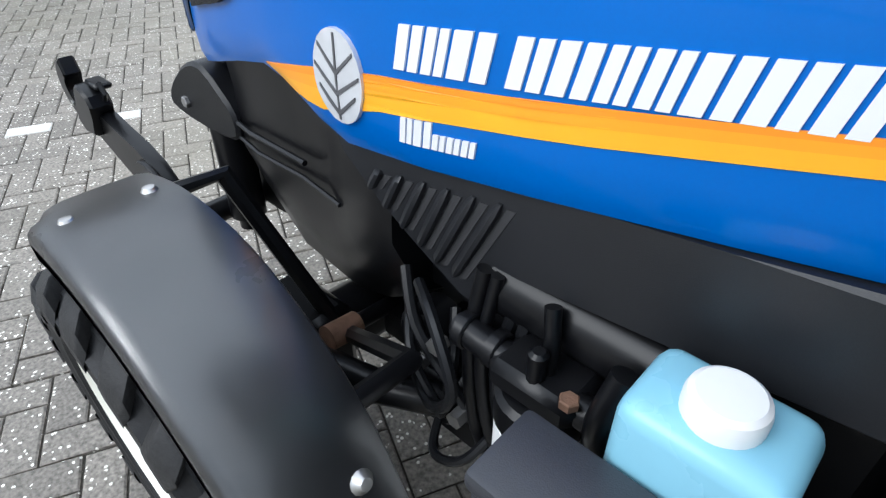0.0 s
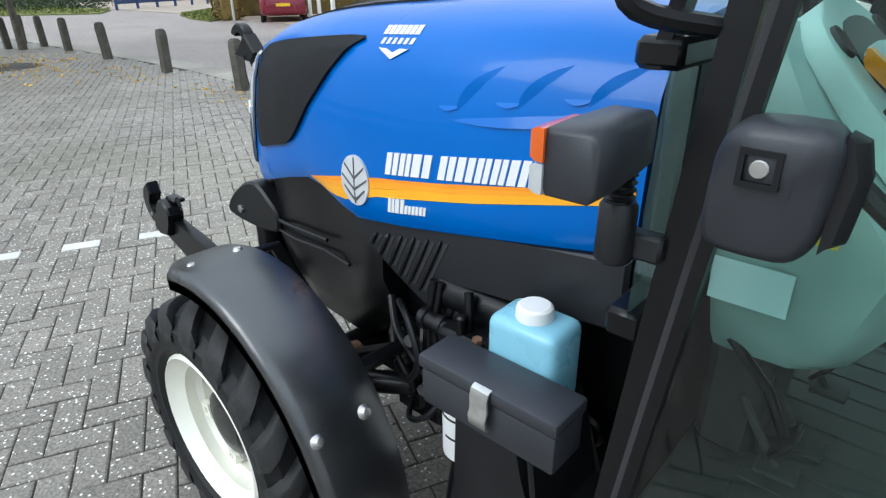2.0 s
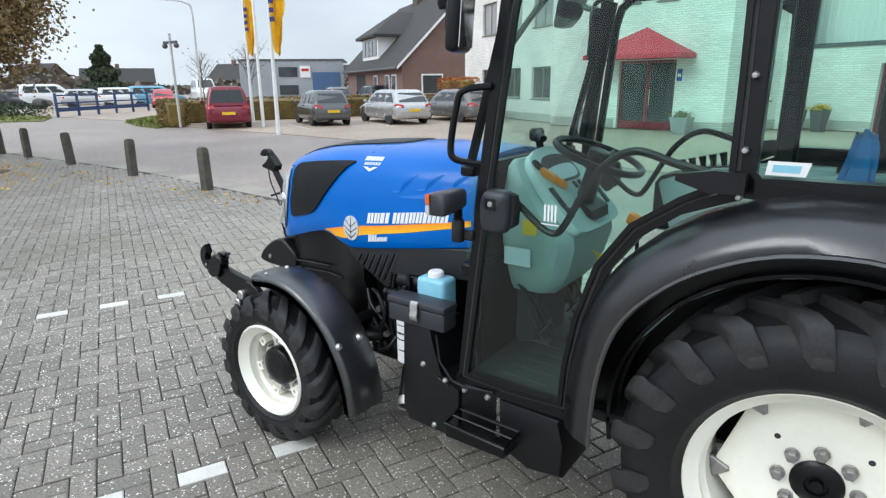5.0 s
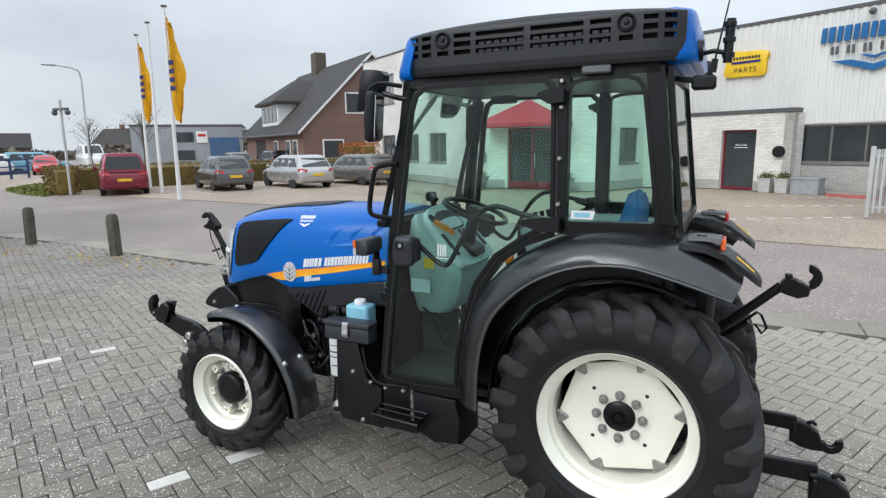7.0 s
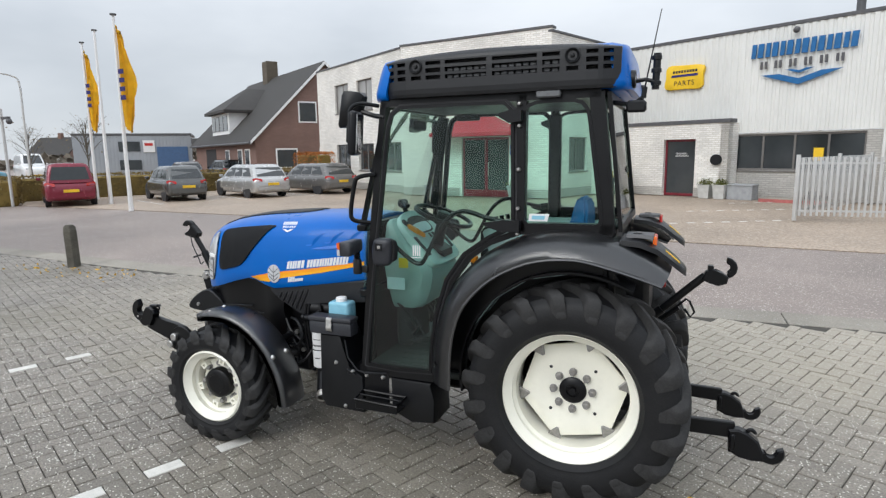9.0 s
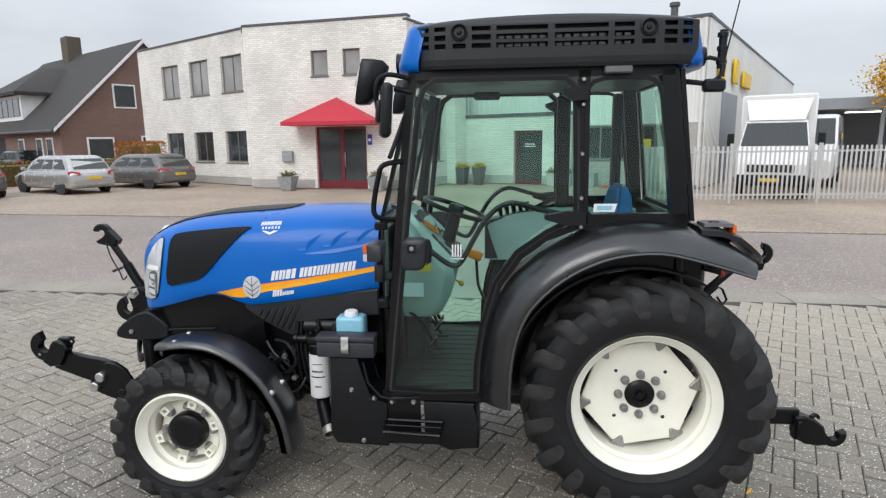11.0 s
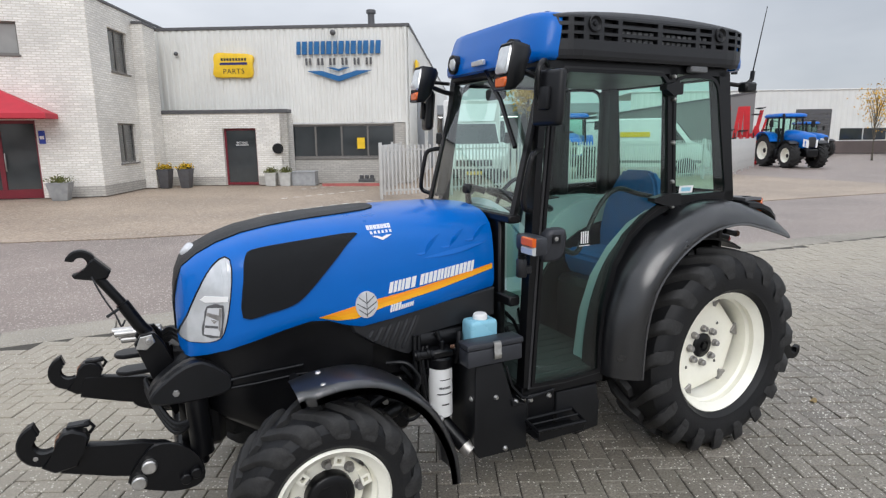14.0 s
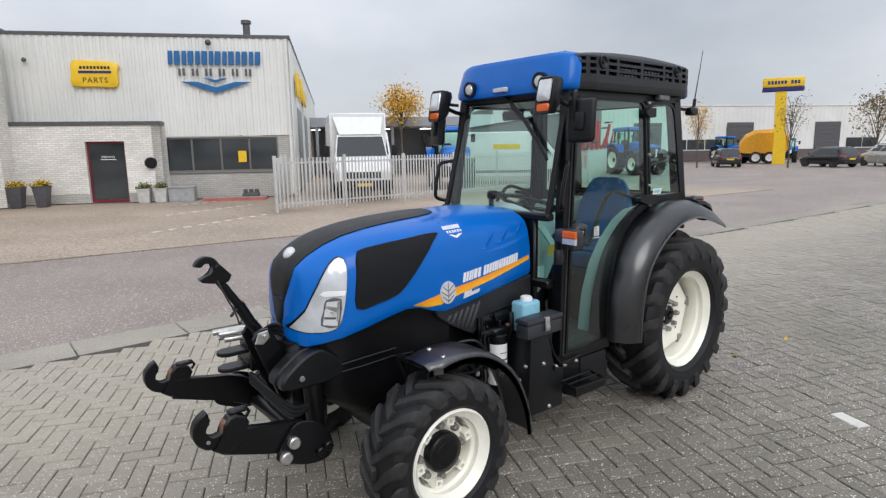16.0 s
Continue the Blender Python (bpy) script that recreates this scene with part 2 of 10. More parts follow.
M_TREAD = surf("dusty_tread_rubber", (0.022, 0.0217, 0.022), 0.62, var=0.35, scale=10, bump=0.25, bscale=140, fine=0.2, wear=(0.45, (0.058, 0.055, 0.050)), spec=0.35)
M_RIM = surf("cream_white_enamel", (0.92, 0.90, 0.79), 0.32, var=0.05, scale=5, coat=0.3, wear=(0.12, (0.5, 0.47, 0.4)))
M_STEEL = surf("zinc_steel", (0.55, 0.54, 0.52), 0.35, metal=0.9, var=0.15, scale=40)
M_EXHAUST = surf("stained_exhaust_steel", (0.42, 0.40, 0.37), 0.4, metal=0.8, var=0.35, scale=25)
M_BOLT = surf("grey_bolt_head", (0.33, 0.32, 0.31), 0.45, metal=0.7, var=0.2, scale=60)
M_RUST = surf("rusty_steel", (0.20, 0.11, 0.07), 0.75, metal=0.3, var=0.35, scale=30, bump=0.3, bscale=200)
M_ORANGE = surf("orange_stripe_film", (0.95, 0.43, 0.012), 0.3, var=0.06, scale=8)
M_ORANGE_MID = surf("mid_orange_film", (0.94, 0.36, 0.012), 0.3, var=0.06, scale=8)
M_LAMPHOUSE = surf("pale_lamp_housing", (0.60, 0.62, 0.64), 0.14, metal=0.25, var=0.14, scale=14, coat=0.7)
M_ORANGE_RED = surf("red_orange_film", (0.93, 0.29, 0.012), 0.3, var=0.06, scale=8)
M_AMBER = surf("amber_lens", (0.72, 0.12, 0.008), 0.18, var=0.08, coat=0.5)
M_WHITEFILM = surf("white_lettering_film", (0.82, 0.82, 0.82), 0.35, var=0.03)
M_SILVER = surf("silver_badge", (0.66, 0.67, 0.69), 0.22, metal=0.2, var=0.08, scale=30)
M_LENS = surf("clear_lamp_lens", (0.62, 0.64, 0.65), 0.1, metal=0.35, var=0.12, scale=20, coat=0.8)
M_CHROME = surf("chrome", (0.75, 0.75, 0.76), 0.08, metal=1.0, var=0.03)
M_CONSOLE = surf("grey_green_console", (0.35, 0.46, 0.45), 0.5, var=0.08, scale=6, bump=0.08, bscale=500)
M_FLOORMAT = surf("grey_green_floor_mat", (0.024, 0.030, 0.029), 0.7, var=0.25, scale=9, bump=0.2, bscale=300, fine=0.15)
M_POD = surf("pale_grey_panel", (0.48, 0.61, 0.60), 0.5, var=0.06, scale=8)
M_SEAT = surf("blue_seat_fabric", (0.012, 0.10, 0.27), 0.85, var=0.15, scale=12, bump=0.3, bscale=500, fine=0.15)
M_FLUID = surf("blue_fluid_bottle", (0.25, 0.53, 0.66), 0.28, var=0.06, scale=7)
M_WHITE = surf("white_plastic", (0.80, 0.80, 0.79), 0.4, var=0.05)
M_YELLOW = surf("yellow_sign", (0.84, 0.54, 0.02), 0.4, var=0.05)
M_RED = surf("red_paint", (0.50, 0.02, 0.015), 0.35, var=0.06, coat=0.3)
M_PAPER = surf("pale_sticker", (0.62, 0.74, 0.78), 0.5, var=0.04)
M_DARK = surf("dark_interior", (0.03, 0.03, 0.032), 0.8, var=0.1)
M_GLASS = pane("green_tinted_glass", (0.72, 0.95, 0.87), base=0.045)
M_CLEAR = pane("clear_windscreen", (0.86, 0.94, 0.92))
M_WINDOW = surf("dark_window_pane", (0.035, 0.042, 0.046), 0.06, var=0.3, scale=0.8, coat=0.6)
M_PALEPANE = surf("pale_window_pane", (0.30, 0.295, 0.285), 0.08, var=0.25, scale=0.8, coat=0.5)
M_FRAME = surf("grey_window_frame", (0.16, 0.15, 0.14), 0.5, var=0.08)
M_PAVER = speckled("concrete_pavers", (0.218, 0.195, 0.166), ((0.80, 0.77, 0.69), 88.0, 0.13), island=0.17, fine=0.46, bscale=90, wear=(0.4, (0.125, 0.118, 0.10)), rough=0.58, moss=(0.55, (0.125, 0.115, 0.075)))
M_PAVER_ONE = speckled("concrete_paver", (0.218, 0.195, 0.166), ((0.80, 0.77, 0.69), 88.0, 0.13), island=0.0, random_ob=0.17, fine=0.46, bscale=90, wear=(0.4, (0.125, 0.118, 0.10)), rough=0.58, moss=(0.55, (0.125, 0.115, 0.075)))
M_WHITEPAVER = surf("white_painted_paver", (0.62, 0.60, 0.555), 0.6, var=0.1, scale=14, bump=0.3, bscale=150, fine=0.12, random_ob=0.06)
M_ASPHALT = speckled("asphalt", (0.250, 0.205, 0.181), ((0.54, 0.48, 0.43), 42.0, 0.24), island=0.0, rough=0.58, fine=0.45, bscale=60, var=0.2, scale=0.5)
M_LOT = speckled("brown_forecourt_paving", (0.345, 0.272, 0.208), ((0.44, 0.37, 0.30), 14.0, 0.25), island=0.0, rough=0.6, fine=0.35, bscale=22, var=0.2, scale=0.35)
M_JOINT = surf("sand_joint", (0.066, 0.060, 0.050), 0.95, var=0.2, scale=20, fine=0.2)
M_KERB = speckled("kerb_concrete", (0.30, 0.272, 0.228), ((0.45, 0.44, 0.42), 90.0, 0.1), island=0.1)
M_WHITEBRICK = brickwork("white_painted_brick", (0.88, 0.86, 0.82), (0.74, 0.72, 0.68), course=0.075)
M_GREYBRICK = brickwork("grey_plinth_brick", (0.52, 0.50, 0.465), (0.7, 0.7, 0.7), course=0.075)
M_REDBRICK = brickwork("red_brown_brick", (0.235, 0.148, 0.125), (0.8, 0.75, 0.7), course=0.065)
M_CHIMNEY = brickwork("weathered_chimney_brick", (0.15, 0.125, 0.095), (0.5, 0.48, 0.42), course=0.065)
M_CLAD = surf("white_profiled_cladding", (0.74, 0.74, 0.71), 0.45, var=0.06, scale=0.5, wear=(0.15, (0.5, 0.49, 0.45)))
M_TRIM = surf("dark_grey_roof_trim", (0.09, 0.09, 0.095), 0.5, var=0.1)
M_AWNING = surf("red_awning_canvas", (0.50, 0.03, 0.05), 0.7, var=0.08, scale=4)
M_DOORRED = surf("red_door_frame", (0.17, 0.013, 0.025), 0.4, var=0.08)
M_ROOFTILE = surf("dark_roof_tiles", (0.038, 0.034, 0.031), 0.7, var=0.2, scale=1.2, fine=0.25, bscale=14, bump=0.6)
M_GREYWALL = surf("grey_metal_wall", (0.31, 0.33, 0.355), 0.5, var=0.08, scale=0.4)
M_SLATEWALL = surf("slate_grey_wall", (0.19, 0.185, 0.185), 0.6, var=0.08, scale=0.4)
M_FARPLINTH = surf("brown_plinth", (0.12, 0.095, 0.09), 0.7, var=0.15, scale=0.6)
M_GALV = surf("galvanised_fence", (0.55, 0.55, 0.54), 0.5, metal=0.3, var=0.1, scale=3)
M_WOOD = surf("weathered_post_wood", (0.085, 0.078, 0.062), 0.85, var=0.3, scale=9, bump=0.5, bscale=60, fine=0.3)
M_BARK = surf("bark", (0.10, 0.088, 0.07), 0.9, var=0.3, scale=10, bump=0.6, bscale=50, fine=0.3)
M_LEAF_ORANGE = surf("orange_autumn_leaves", (0.205, 0.140, 0.052), 0.7, var=0.2, island=0.45)
M_LEAF_YELLOW = surf("yellow_autumn_leaves", (0.62, 0.36, 0.03), 0.7, var=0.2, island=0.35)
M_LEAF_GREEN = surf("dark_green_leaves", (0.035, 0.055, 0.02), 0.7, var=0.2, island=0.5)
M_HEDGE = surf("beech_hedge_leaves", (0.17, 0.12, 0.03), 0.75, var=0.35, scale=1.5, island=0.5)
M_GRASS = surf("grass", (0.16, 0.18, 0.045), 0.9, var=0.3, scale=2, island=0.4)


# ---- mesh helpers ----
def mesh_of(name, bm, material, smooth=None):
    """A mesh object from a bmesh; smooth: the angle in degrees up to which edges are rounded off."""
    bmesh.ops.recalc_face_normals(bm, faces=bm.faces)
    me = bpy.data.meshes.new(name)
    if smooth:
        for f in bm.faces:
            f.smooth = True
        for e in bm.edges:
            if len(e.link_faces) == 2 and e.calc_face_angle(0) > radians(smooth):
                e.smooth = False
    bm.to_mesh(me)
    bm.free()
    for m in material if isinstance(material, (list, tuple)) else (material,):
        me.materials.append(m)
    return new(name, me)


def part(name, bm, material, parent, label="", smooth=40):
    ob = mesh_of(name, bm, material, smooth)
    ob.parent = parent
    if label:
        tagged(ob, label)
    return ob


def thing(name, place, label, category, group="", kind="", turn=0.0):
    e = new(name)
    e.empty_display_size = 0.1
    e.matrix_world = pose(*place, 0, 0, turn)
    return tagged(e, label, category, group, kind)


def single(name, bm, material, label="", category="", group="", kind="", smooth=40, at=None):
    ob = mesh_of(name, bm, material, smooth)
    if at is not None:
        ob.matrix_world = at
    return tagged(ob, label, category, group, kind)


def box(bm, x0, x1, y0, y1, z0, z1, bevel=0.0, m=None, seg=1):
    """A box between two corners, with its edges taken off."""
    vs = [bm.verts.new((x, y, z)) for x in (x0, x1) for y in (y0, y1) for z in (z0, z1)]
    fs = [bm.faces.new([vs[i] for i in q]) for q in ((0, 1, 3, 2), (4, 6, 7, 5), (0, 4, 5, 1), (2, 3, 7, 6), (0, 2, 6, 4), (1, 5, 7, 3))]
    out = vs
    if bevel:
        es = list({e for f in fs for e in f.edges})
        r = bmesh.ops.bevel(bm, geom=es, offset=bevel, segments=seg, affect="EDGES", profile=0.5)
        out = list({v for f in r["faces"] for v in f.verts} | {v for v in vs if v.is_valid})
    if m is not None:
        bmesh.ops.transform(bm, matrix=m, verts=out)
    return out


def prism(bm, outline, axis, lo, hi, bevel=0.0, m=None, seg=1):
    """An outline drawn in the two other axes, pulled from lo to hi along the axis."""
    def at(p, h):
        return {"x": (h, p[0], p[1]), "y": (p[0], h, p[1]), "z": (p[0], p[1], h)}[axis]
    a = [bm.verts.new(at(p, lo)) for p in outline]
    b = [bm.verts.new(at(p, hi)) for p in outline]
    k = len(outline)
    fs = [bm.faces.new(a[::-1]), bm.faces.new(b)] + [bm.faces.new((a[i], a[(i + 1) % k], b[(i + 1) % k], b[i])) for i in range(k)]
    out = a + b
    if bevel:
        es = list({e for f in fs[:2] for e in f.edges})
        r = bmesh.ops.bevel(bm, geom=es, offset=bevel, segments=seg, affect="EDGES", profile=0.5)
        out = list({v for f in r["faces"] for v in f.verts} | {v for v in out if v.is_valid})
    if m is not None:
        bmesh.ops.transform(bm, matrix=m, verts=out)
    return out


def loft(bm, rings, closed=True, caps=True):
    """Skin over rings of equally many points."""
    rows = [[bm.verts.new(p) for p in r] for r in rings]
    k = len(rings[0])
    for a, b in zip(rows, rows[1:]):
        for i in range(k if closed else k - 1):
            j = (i + 1) % k
            bm.faces.new((a[i], a[j], b[j], b[i]))
    if caps and closed:
        bm.faces.new(rows[0][::-1]), bm.faces.new(rows[-1])
    return [v for r in rows for v in r]


def tube(bm, points, r, n=8, caps=True, r_end=None):
    """A round bar or hose along points, rounded between them."""
    pts = [Vector(p) for p in points]
    rings, up = [], None
    for i, p in enumerate(pts):
        d = (pts[min(i + 1, len(pts) - 1)] - pts[max(i - 1, 0)]).normalized()
        if up is None:
            up = d.orthogonal().normalized()
        up = (up - d * up.dot(d)).normalized()
        side = d.cross(up)
        rad = r if r_end is None else r + (r_end - r) * i / (len(pts) - 1)
        rings.append([p + rad * (math.cos(2 * math.pi * k / n) * up + math.sin(2 * math.pi * k / n) * side) for k in range(n)])
    return loft(bm, rings, True, caps)


def bend(points, steps=6):
    """A smooth line through points."""
    p = [Vector(q) for q in points]
    out = []
    for i in range(len(p) - 1):
        a, b, c, d = p[max(i - 1, 0)], p[i], p[i + 1], p[min(i + 2, len(p) - 1)]
        for s in range(steps):
            t = s / steps
            out.append(0.5 * (2 * b + (c - a) * t + (2 * a - 5 * b + 4 * c - d) * t * t + (3 * b - a - 3 * c + d) * t ** 3))
    return out + [p[-1]]


def lathe(bm, profile, n=32, m=None, closed=False):
    """A profile of (radius, height) turned round the y axis."""
    rings = [[(r * math.cos(2 * math.pi * k / n), h, r * math.sin(2 * math.pi * k / n)) for r, h in profile] for k in range(n)]
    rows = [[bm.verts.new(p) for p in ring] for ring in rings]
    k = len(profile)
    for i in range(n):
        a, b = rows[i], rows[(i + 1) % n]
        for j in range(k if closed else k - 1):
            q = (j + 1) % k
            pts = [v for v in (a[j], a[q], b[q], b[j])]
            bm.faces.new(pts)
    vs = [v for r in rows for v in r]
    bmesh.ops.remove_doubles(bm, verts=vs, dist=1e-5)
    vs = [v for v in vs if v.is_valid]
    if m is not None:
        bmesh.ops.transform(bm, matrix=m, verts=vs)
    return vs


def disc(bm, c, r, h, axis="y", n=16, bevel=0.0):
    """A short cylinder with its rim taken off, h long along the axis from c."""
    b = min(bevel or h * 0.15, r * 0.4) if h > 0 else -min(bevel or -h * 0.15, r * 0.4)
    prof = [(0, 0), (r, 0), (r, h - b), (r - abs(b), h), (0, h)]
    turn = {"y": Matrix.Identity(4), "x": pose(0, 0, 0, 0, 0, -90), "z": pose(0, 0, 0, 90, 0, 0)}[axis]
    return lathe(bm, prof, n, Matrix.Translation(c) @ turn)


def wall_uv(ob):
    """UVs in metres on upright and flat faces, for brick courses."""
    me = ob.data
    layer = me.uv_layers.new(name="metres")
    for p in me.polygons:
        nrm = p.normal
        run = Vector((-nrm.y, nrm.x, 0)).normalized() if abs(nrm.z) < 0.9 else Vector((1, 0, 0))
        for li in p.loop_indices:
            v = me.vertices[me.loops[li].vertex_index].co
            layer.data[li].uv = (v.dot(run), v.z if abs(nrm.z) < 0.9 else v.y)
    return ob

# ---- ground ----
EDGE = ((-22, 3.9), (-16, 4.0), (-13, 4.08), (-10.5, 4.06), (-8.5, 3.84), (-6.5, 3.66), (-4, 3.53), (3.5, 3.52), (9, 3.16), (14, 2.86), (46, 1.0))


def yard_edge(x):
    """Where the pavers end at the road."""
    for (x0, y0), (x1, y1) in zip(EDGE, EDGE[1:]):
        if x <= x1:
            return y0 + (y1 - y0) * (x - x0) / (x1 - x0)
    return EDGE[-1][1]


bm = bmesh.new()
bmesh.ops.create_grid(bm, x_segments=1, y_segments=1, size=1500)
single("ground", bm, M_ASPHALT, "worn grey asphalt road and yard reaching the horizon", "asphalt", kind="structure", at=pose(0, 0, -0.05))
bm = bmesh.new()
prism(bm, [(-60, 13.5), (-30, 13.2), (-22, 12.2), (-16, 11.8), (-7, 11.0), (-2, 9.5), (2, 9.1), (5, 8.7), (12, 7.9), (22, 7.0), (22, 60), (-60, 60)], "z", -0.045, -0.03)
forecourt = single("forecourt", bm, M_LOT, "brown paved forecourt in front of the buildings", "paving", kind="structure")
bm = bmesh.new()
prism(bm, [(-22, -14), (45, -14), (45, yard_edge(45))] + [p for p in EDGE[::-1] if -22 < p[0] < 45] + [(-22, yard_edge(-22))], "z", -0.049, -0.010)
pavement = single("pavement", bm, M_JOINT, "grey concrete herringbone pavers with sanded joints", "pavement", kind="structure")
bm = bmesh.new()
for i in range(70):
    x0 = -22 + i * 0.95
    if x0 < 44:
        a, b = yard_edge(x0), yard_edge(x0 + 0.94)
        prism(bm, [(x0, a - 0.20), (x0 + 0.94, b - 0.20), (x0 + 0.94, b + 0.29), (x0, a + 0.29)], "z", -0.06, -0.004, 0.008)
single("kerb", bm, M_KERB, "row of pale concrete kerb stones between pavers and road", "kerb", kind="structure", smooth=None)


# ---- walls of buildings ----
def facing(p0, p1):
    """Local axes of a wall from p0 to p1, its left and right as seen from outside: along, inward, up."""
    d = (Vector(p1) - Vector(p0)).normalized()
    return Matrix(((d.x, -d.y, 0, p0[0]), (d.y, d.x, 0, p0[1]), (0, 0, 1, 0), (0, 0, 0, 1)))


def wall(parent, name, p0, p1, z0, z1, thick, material, holes=(), label=""):
    m = parent.matrix_world.inverted() @ facing(p0, p1)
    run = (Vector(p1) - Vector(p0)).length
    xs = sorted({0, run, *[min(max(h[i], 0), run) for h in holes for i in (0, 1)]})
    zs = sorted({z0, z1, *[h[i] for h in holes for i in (2, 3)]})
    bm = bmesh.new()
    for a, b in zip(xs, xs[1:]):
        for c, d in zip(zs, zs[1:]):
            if not any(h[0] - 1e-4 <= a and b <= h[1] + 1e-4 and h[2] - 1e-4 <= c and d <= h[3] + 1e-4 for h in holes):
                box(bm, a, b, 0, thick, c, d, m=m)
    bmesh.ops.remove_doubles(bm, verts=bm.verts[:], dist=1e-4)
    return wall_uv(part(name, bm, material, parent, label, None))


def window(parent, p0, p1, s0, s1, z0, z1, lights=1, back=0.10, frame_w=0.06, glass=None, label="", sill=True):
    """A window set back in its opening: frame with posts, one pane a light, sill."""
    m = parent.matrix_world.inverted() @ facing(p0, p1)
    bm = bmesh.new()
    loops = []
    for i, y in ((0, back), (0, back + 0.07), (frame_w, back + 0.07), (frame_w, back + 0.012), (frame_w - 0.012, back)):
        loops.append([bm.verts.new(m @ Vector(p)) for p in ((s0 + i, y, z0 + i), (s1 - i, y, z0 + i), (s1 - i, y, z1 - i), (s0 + i, y, z1 - i))])
    for p, q in zip(loops, loops[1:] + loops[:1]):
        for k in range(4):
            bm.faces.new((p[k], p[(k + 1) % 4], q[(k + 1) % 4], q[k]))
    fr = part("window", bm, M_FRAME, parent, label)
    w = (s1 - s0 - frame_w) / lights
    for i in range(1, lights):
        bm = bmesh.new()
        box(bm, s0 + i * w, s0 + i * w + frame_w, back + 0.002, back + 0.068, z0 + frame_w, z1 - frame_w, 0.006, m)
        part("mullion", bm, M_FRAME, fr)
    if sill:
        bm = bmesh.new()
        box(bm, s0 - 0.04, s1 + 0.04, -0.04, back, z0 - 0.06, z0 - 0.003, 0.008, m)
        part("sill", bm, M_FRAME, fr)
    for i in range(lights):
        bm = bmesh.new()
        box(bm, s0 + frame_w + i * w, s0 + (i + 1) * w, back + 0.03, back + 0.045, z0 + frame_w, z1 - frame_w, m=m)
        part("pane", bm, glass or M_WINDOW, fr)
    return fr


# white office with chamfered corner tower and red awning
OA0, OA1, OB0, OB1, OC1 = (-18.1, 26.6), (-10.26, 21.5), (-9.74, 20.35), (-2.99, 19.16), (-1.42, 23.15)
office = thing("office_building", (-8.0, 24.0, 0), "two-storey white painted brick office with red awning over its door", "building")
a_run = (Vector(OA1) - Vector(OA0)).length
a_holes = [(a_run - 0.9 + 0.9 + s, a_run + s + 1.62, z0, z1) for s in (-7.05, -4.45, -1.8) for z0, z1 in ((4.0, 5.52), (0.98, 2.34))]
a_holes = [(a, min(b, a_run - 0.1), c, d) for a, b, c, d in a_holes]
wall(office, "wall", OA0, OA1, 0.0, 6.45, 0.3, M_WHITEBRICK, a_holes)
for h in a_holes:
    window(office, OA0, OA1, *h, lights=2, glass=M_PALEPANE if h[2] > 3 else None)
b_holes = [(2.92, 3.63, 4.33, 5.28), (4.26, 4.97, 4.33, 5.28), (2.97, 5.12, 0.0, 2.40)]
wall(office, "wall", OB0, OB1, 0.0, 6.30, 0.3, M_WHITEBRICK, b_holes)
for h in b_holes[:2]:
    window(office, OB0, OB1, *h, lights=1, glass=M_PALEPANE)
c_holes = [(1.35, 2.75, 4.05, 5.45), (1.35, 2.75, 1.0, 2.35)]
wall(office, "wall", OB1, OC1, 0.0, 6.15, 0.3, M_WHITEBRICK, c_holes)
for h in c_holes:
    window(office, OB1, OC1, *h, lights=2)
wall(office, "wall", OA1, OB0, 0.0, 6.30, 0.3, M_WHITEBRICK)
bm = bmesh.new()
box(bm, 3.15, 4.25, -0.42, -0.002, 0.0, 5.85, m=office.matrix_world.inverted() @ facing(OB1, OC1))
wall_uv(part("pier", bm, M_WHITEBRICK, office, "projecting white brick pier", None))
bm = bmesh.new()
box(bm, 3.12, 4.28, -0.46, -0.045, 5.851, 5.94, 0.01, office.matrix_world.inverted() @ facing(OB1, OC1))
part("roof_trim", bm, M_TRIM, office)
wall(office, "wall", OC1, (2.0, 31.0), 0.0, 6.15, 0.3, M_WHITEBRICK)
wall(office, "wall", (-12.0, 38.0), OA0, 0.0, 6.45, 0.3, M_WHITEBRICK)
for p0, p1, z in ((OA0, OA1, 6.45), (OB0, OB1, 6.30), (OB1, OC1, 6.15), (OA1, OB0, 6.30), (OC1, (2.0, 31.0), 6.15), ((-12.0, 38.0), OA0, 6.45)):
    bm = bmesh.new()
    run = (Vector(p1) - Vector(p0)).length
    box(bm, -0.03, run + 0.03, -0.04, 0.36, z, z + 0.09, 0.01, office.matrix_world.inverted() @ facing(p0, p1))
    part("roof_trim", bm, M_TRIM, office)
bm = bmesh.new()
prism(bm, [(x + 8.0, y - 24.0) for x, y in ((-17.9, 26.9), (-10.1, 21.8), (-9.5, 20.7), (-3.1, 19.5), (-1.7, 23.2), (1.7, 31.0), (-12.0, 38.0))], "z", 5.9, 6.05)
part("roof", bm, M_TRIM, office)
for p0, p1 in ((OA0, OA1), (OB0, (OB0[0] + 2.85 * 0.985, OB0[1] - 2.85 * 0.174)), ((OB0[0] + 5.24 * 0.985, OB0[1] - 5.24 * 0.174), OB1), (OB1, OC1)):
    bm = bmesh.new()
    run = (Vector(p1) - Vector(p0)).length
    box(bm, 0, run, -0.012, 0.0, 0.0, 0.34, m=office.matrix_world.inverted() @ facing(p0, p1))
    wall_uv(part("plinth", bm, M_GREYBRICK, office, "grey painted brick plinth"))
m_b = office.matrix_world.inverted() @ facing(OB0, OB1)
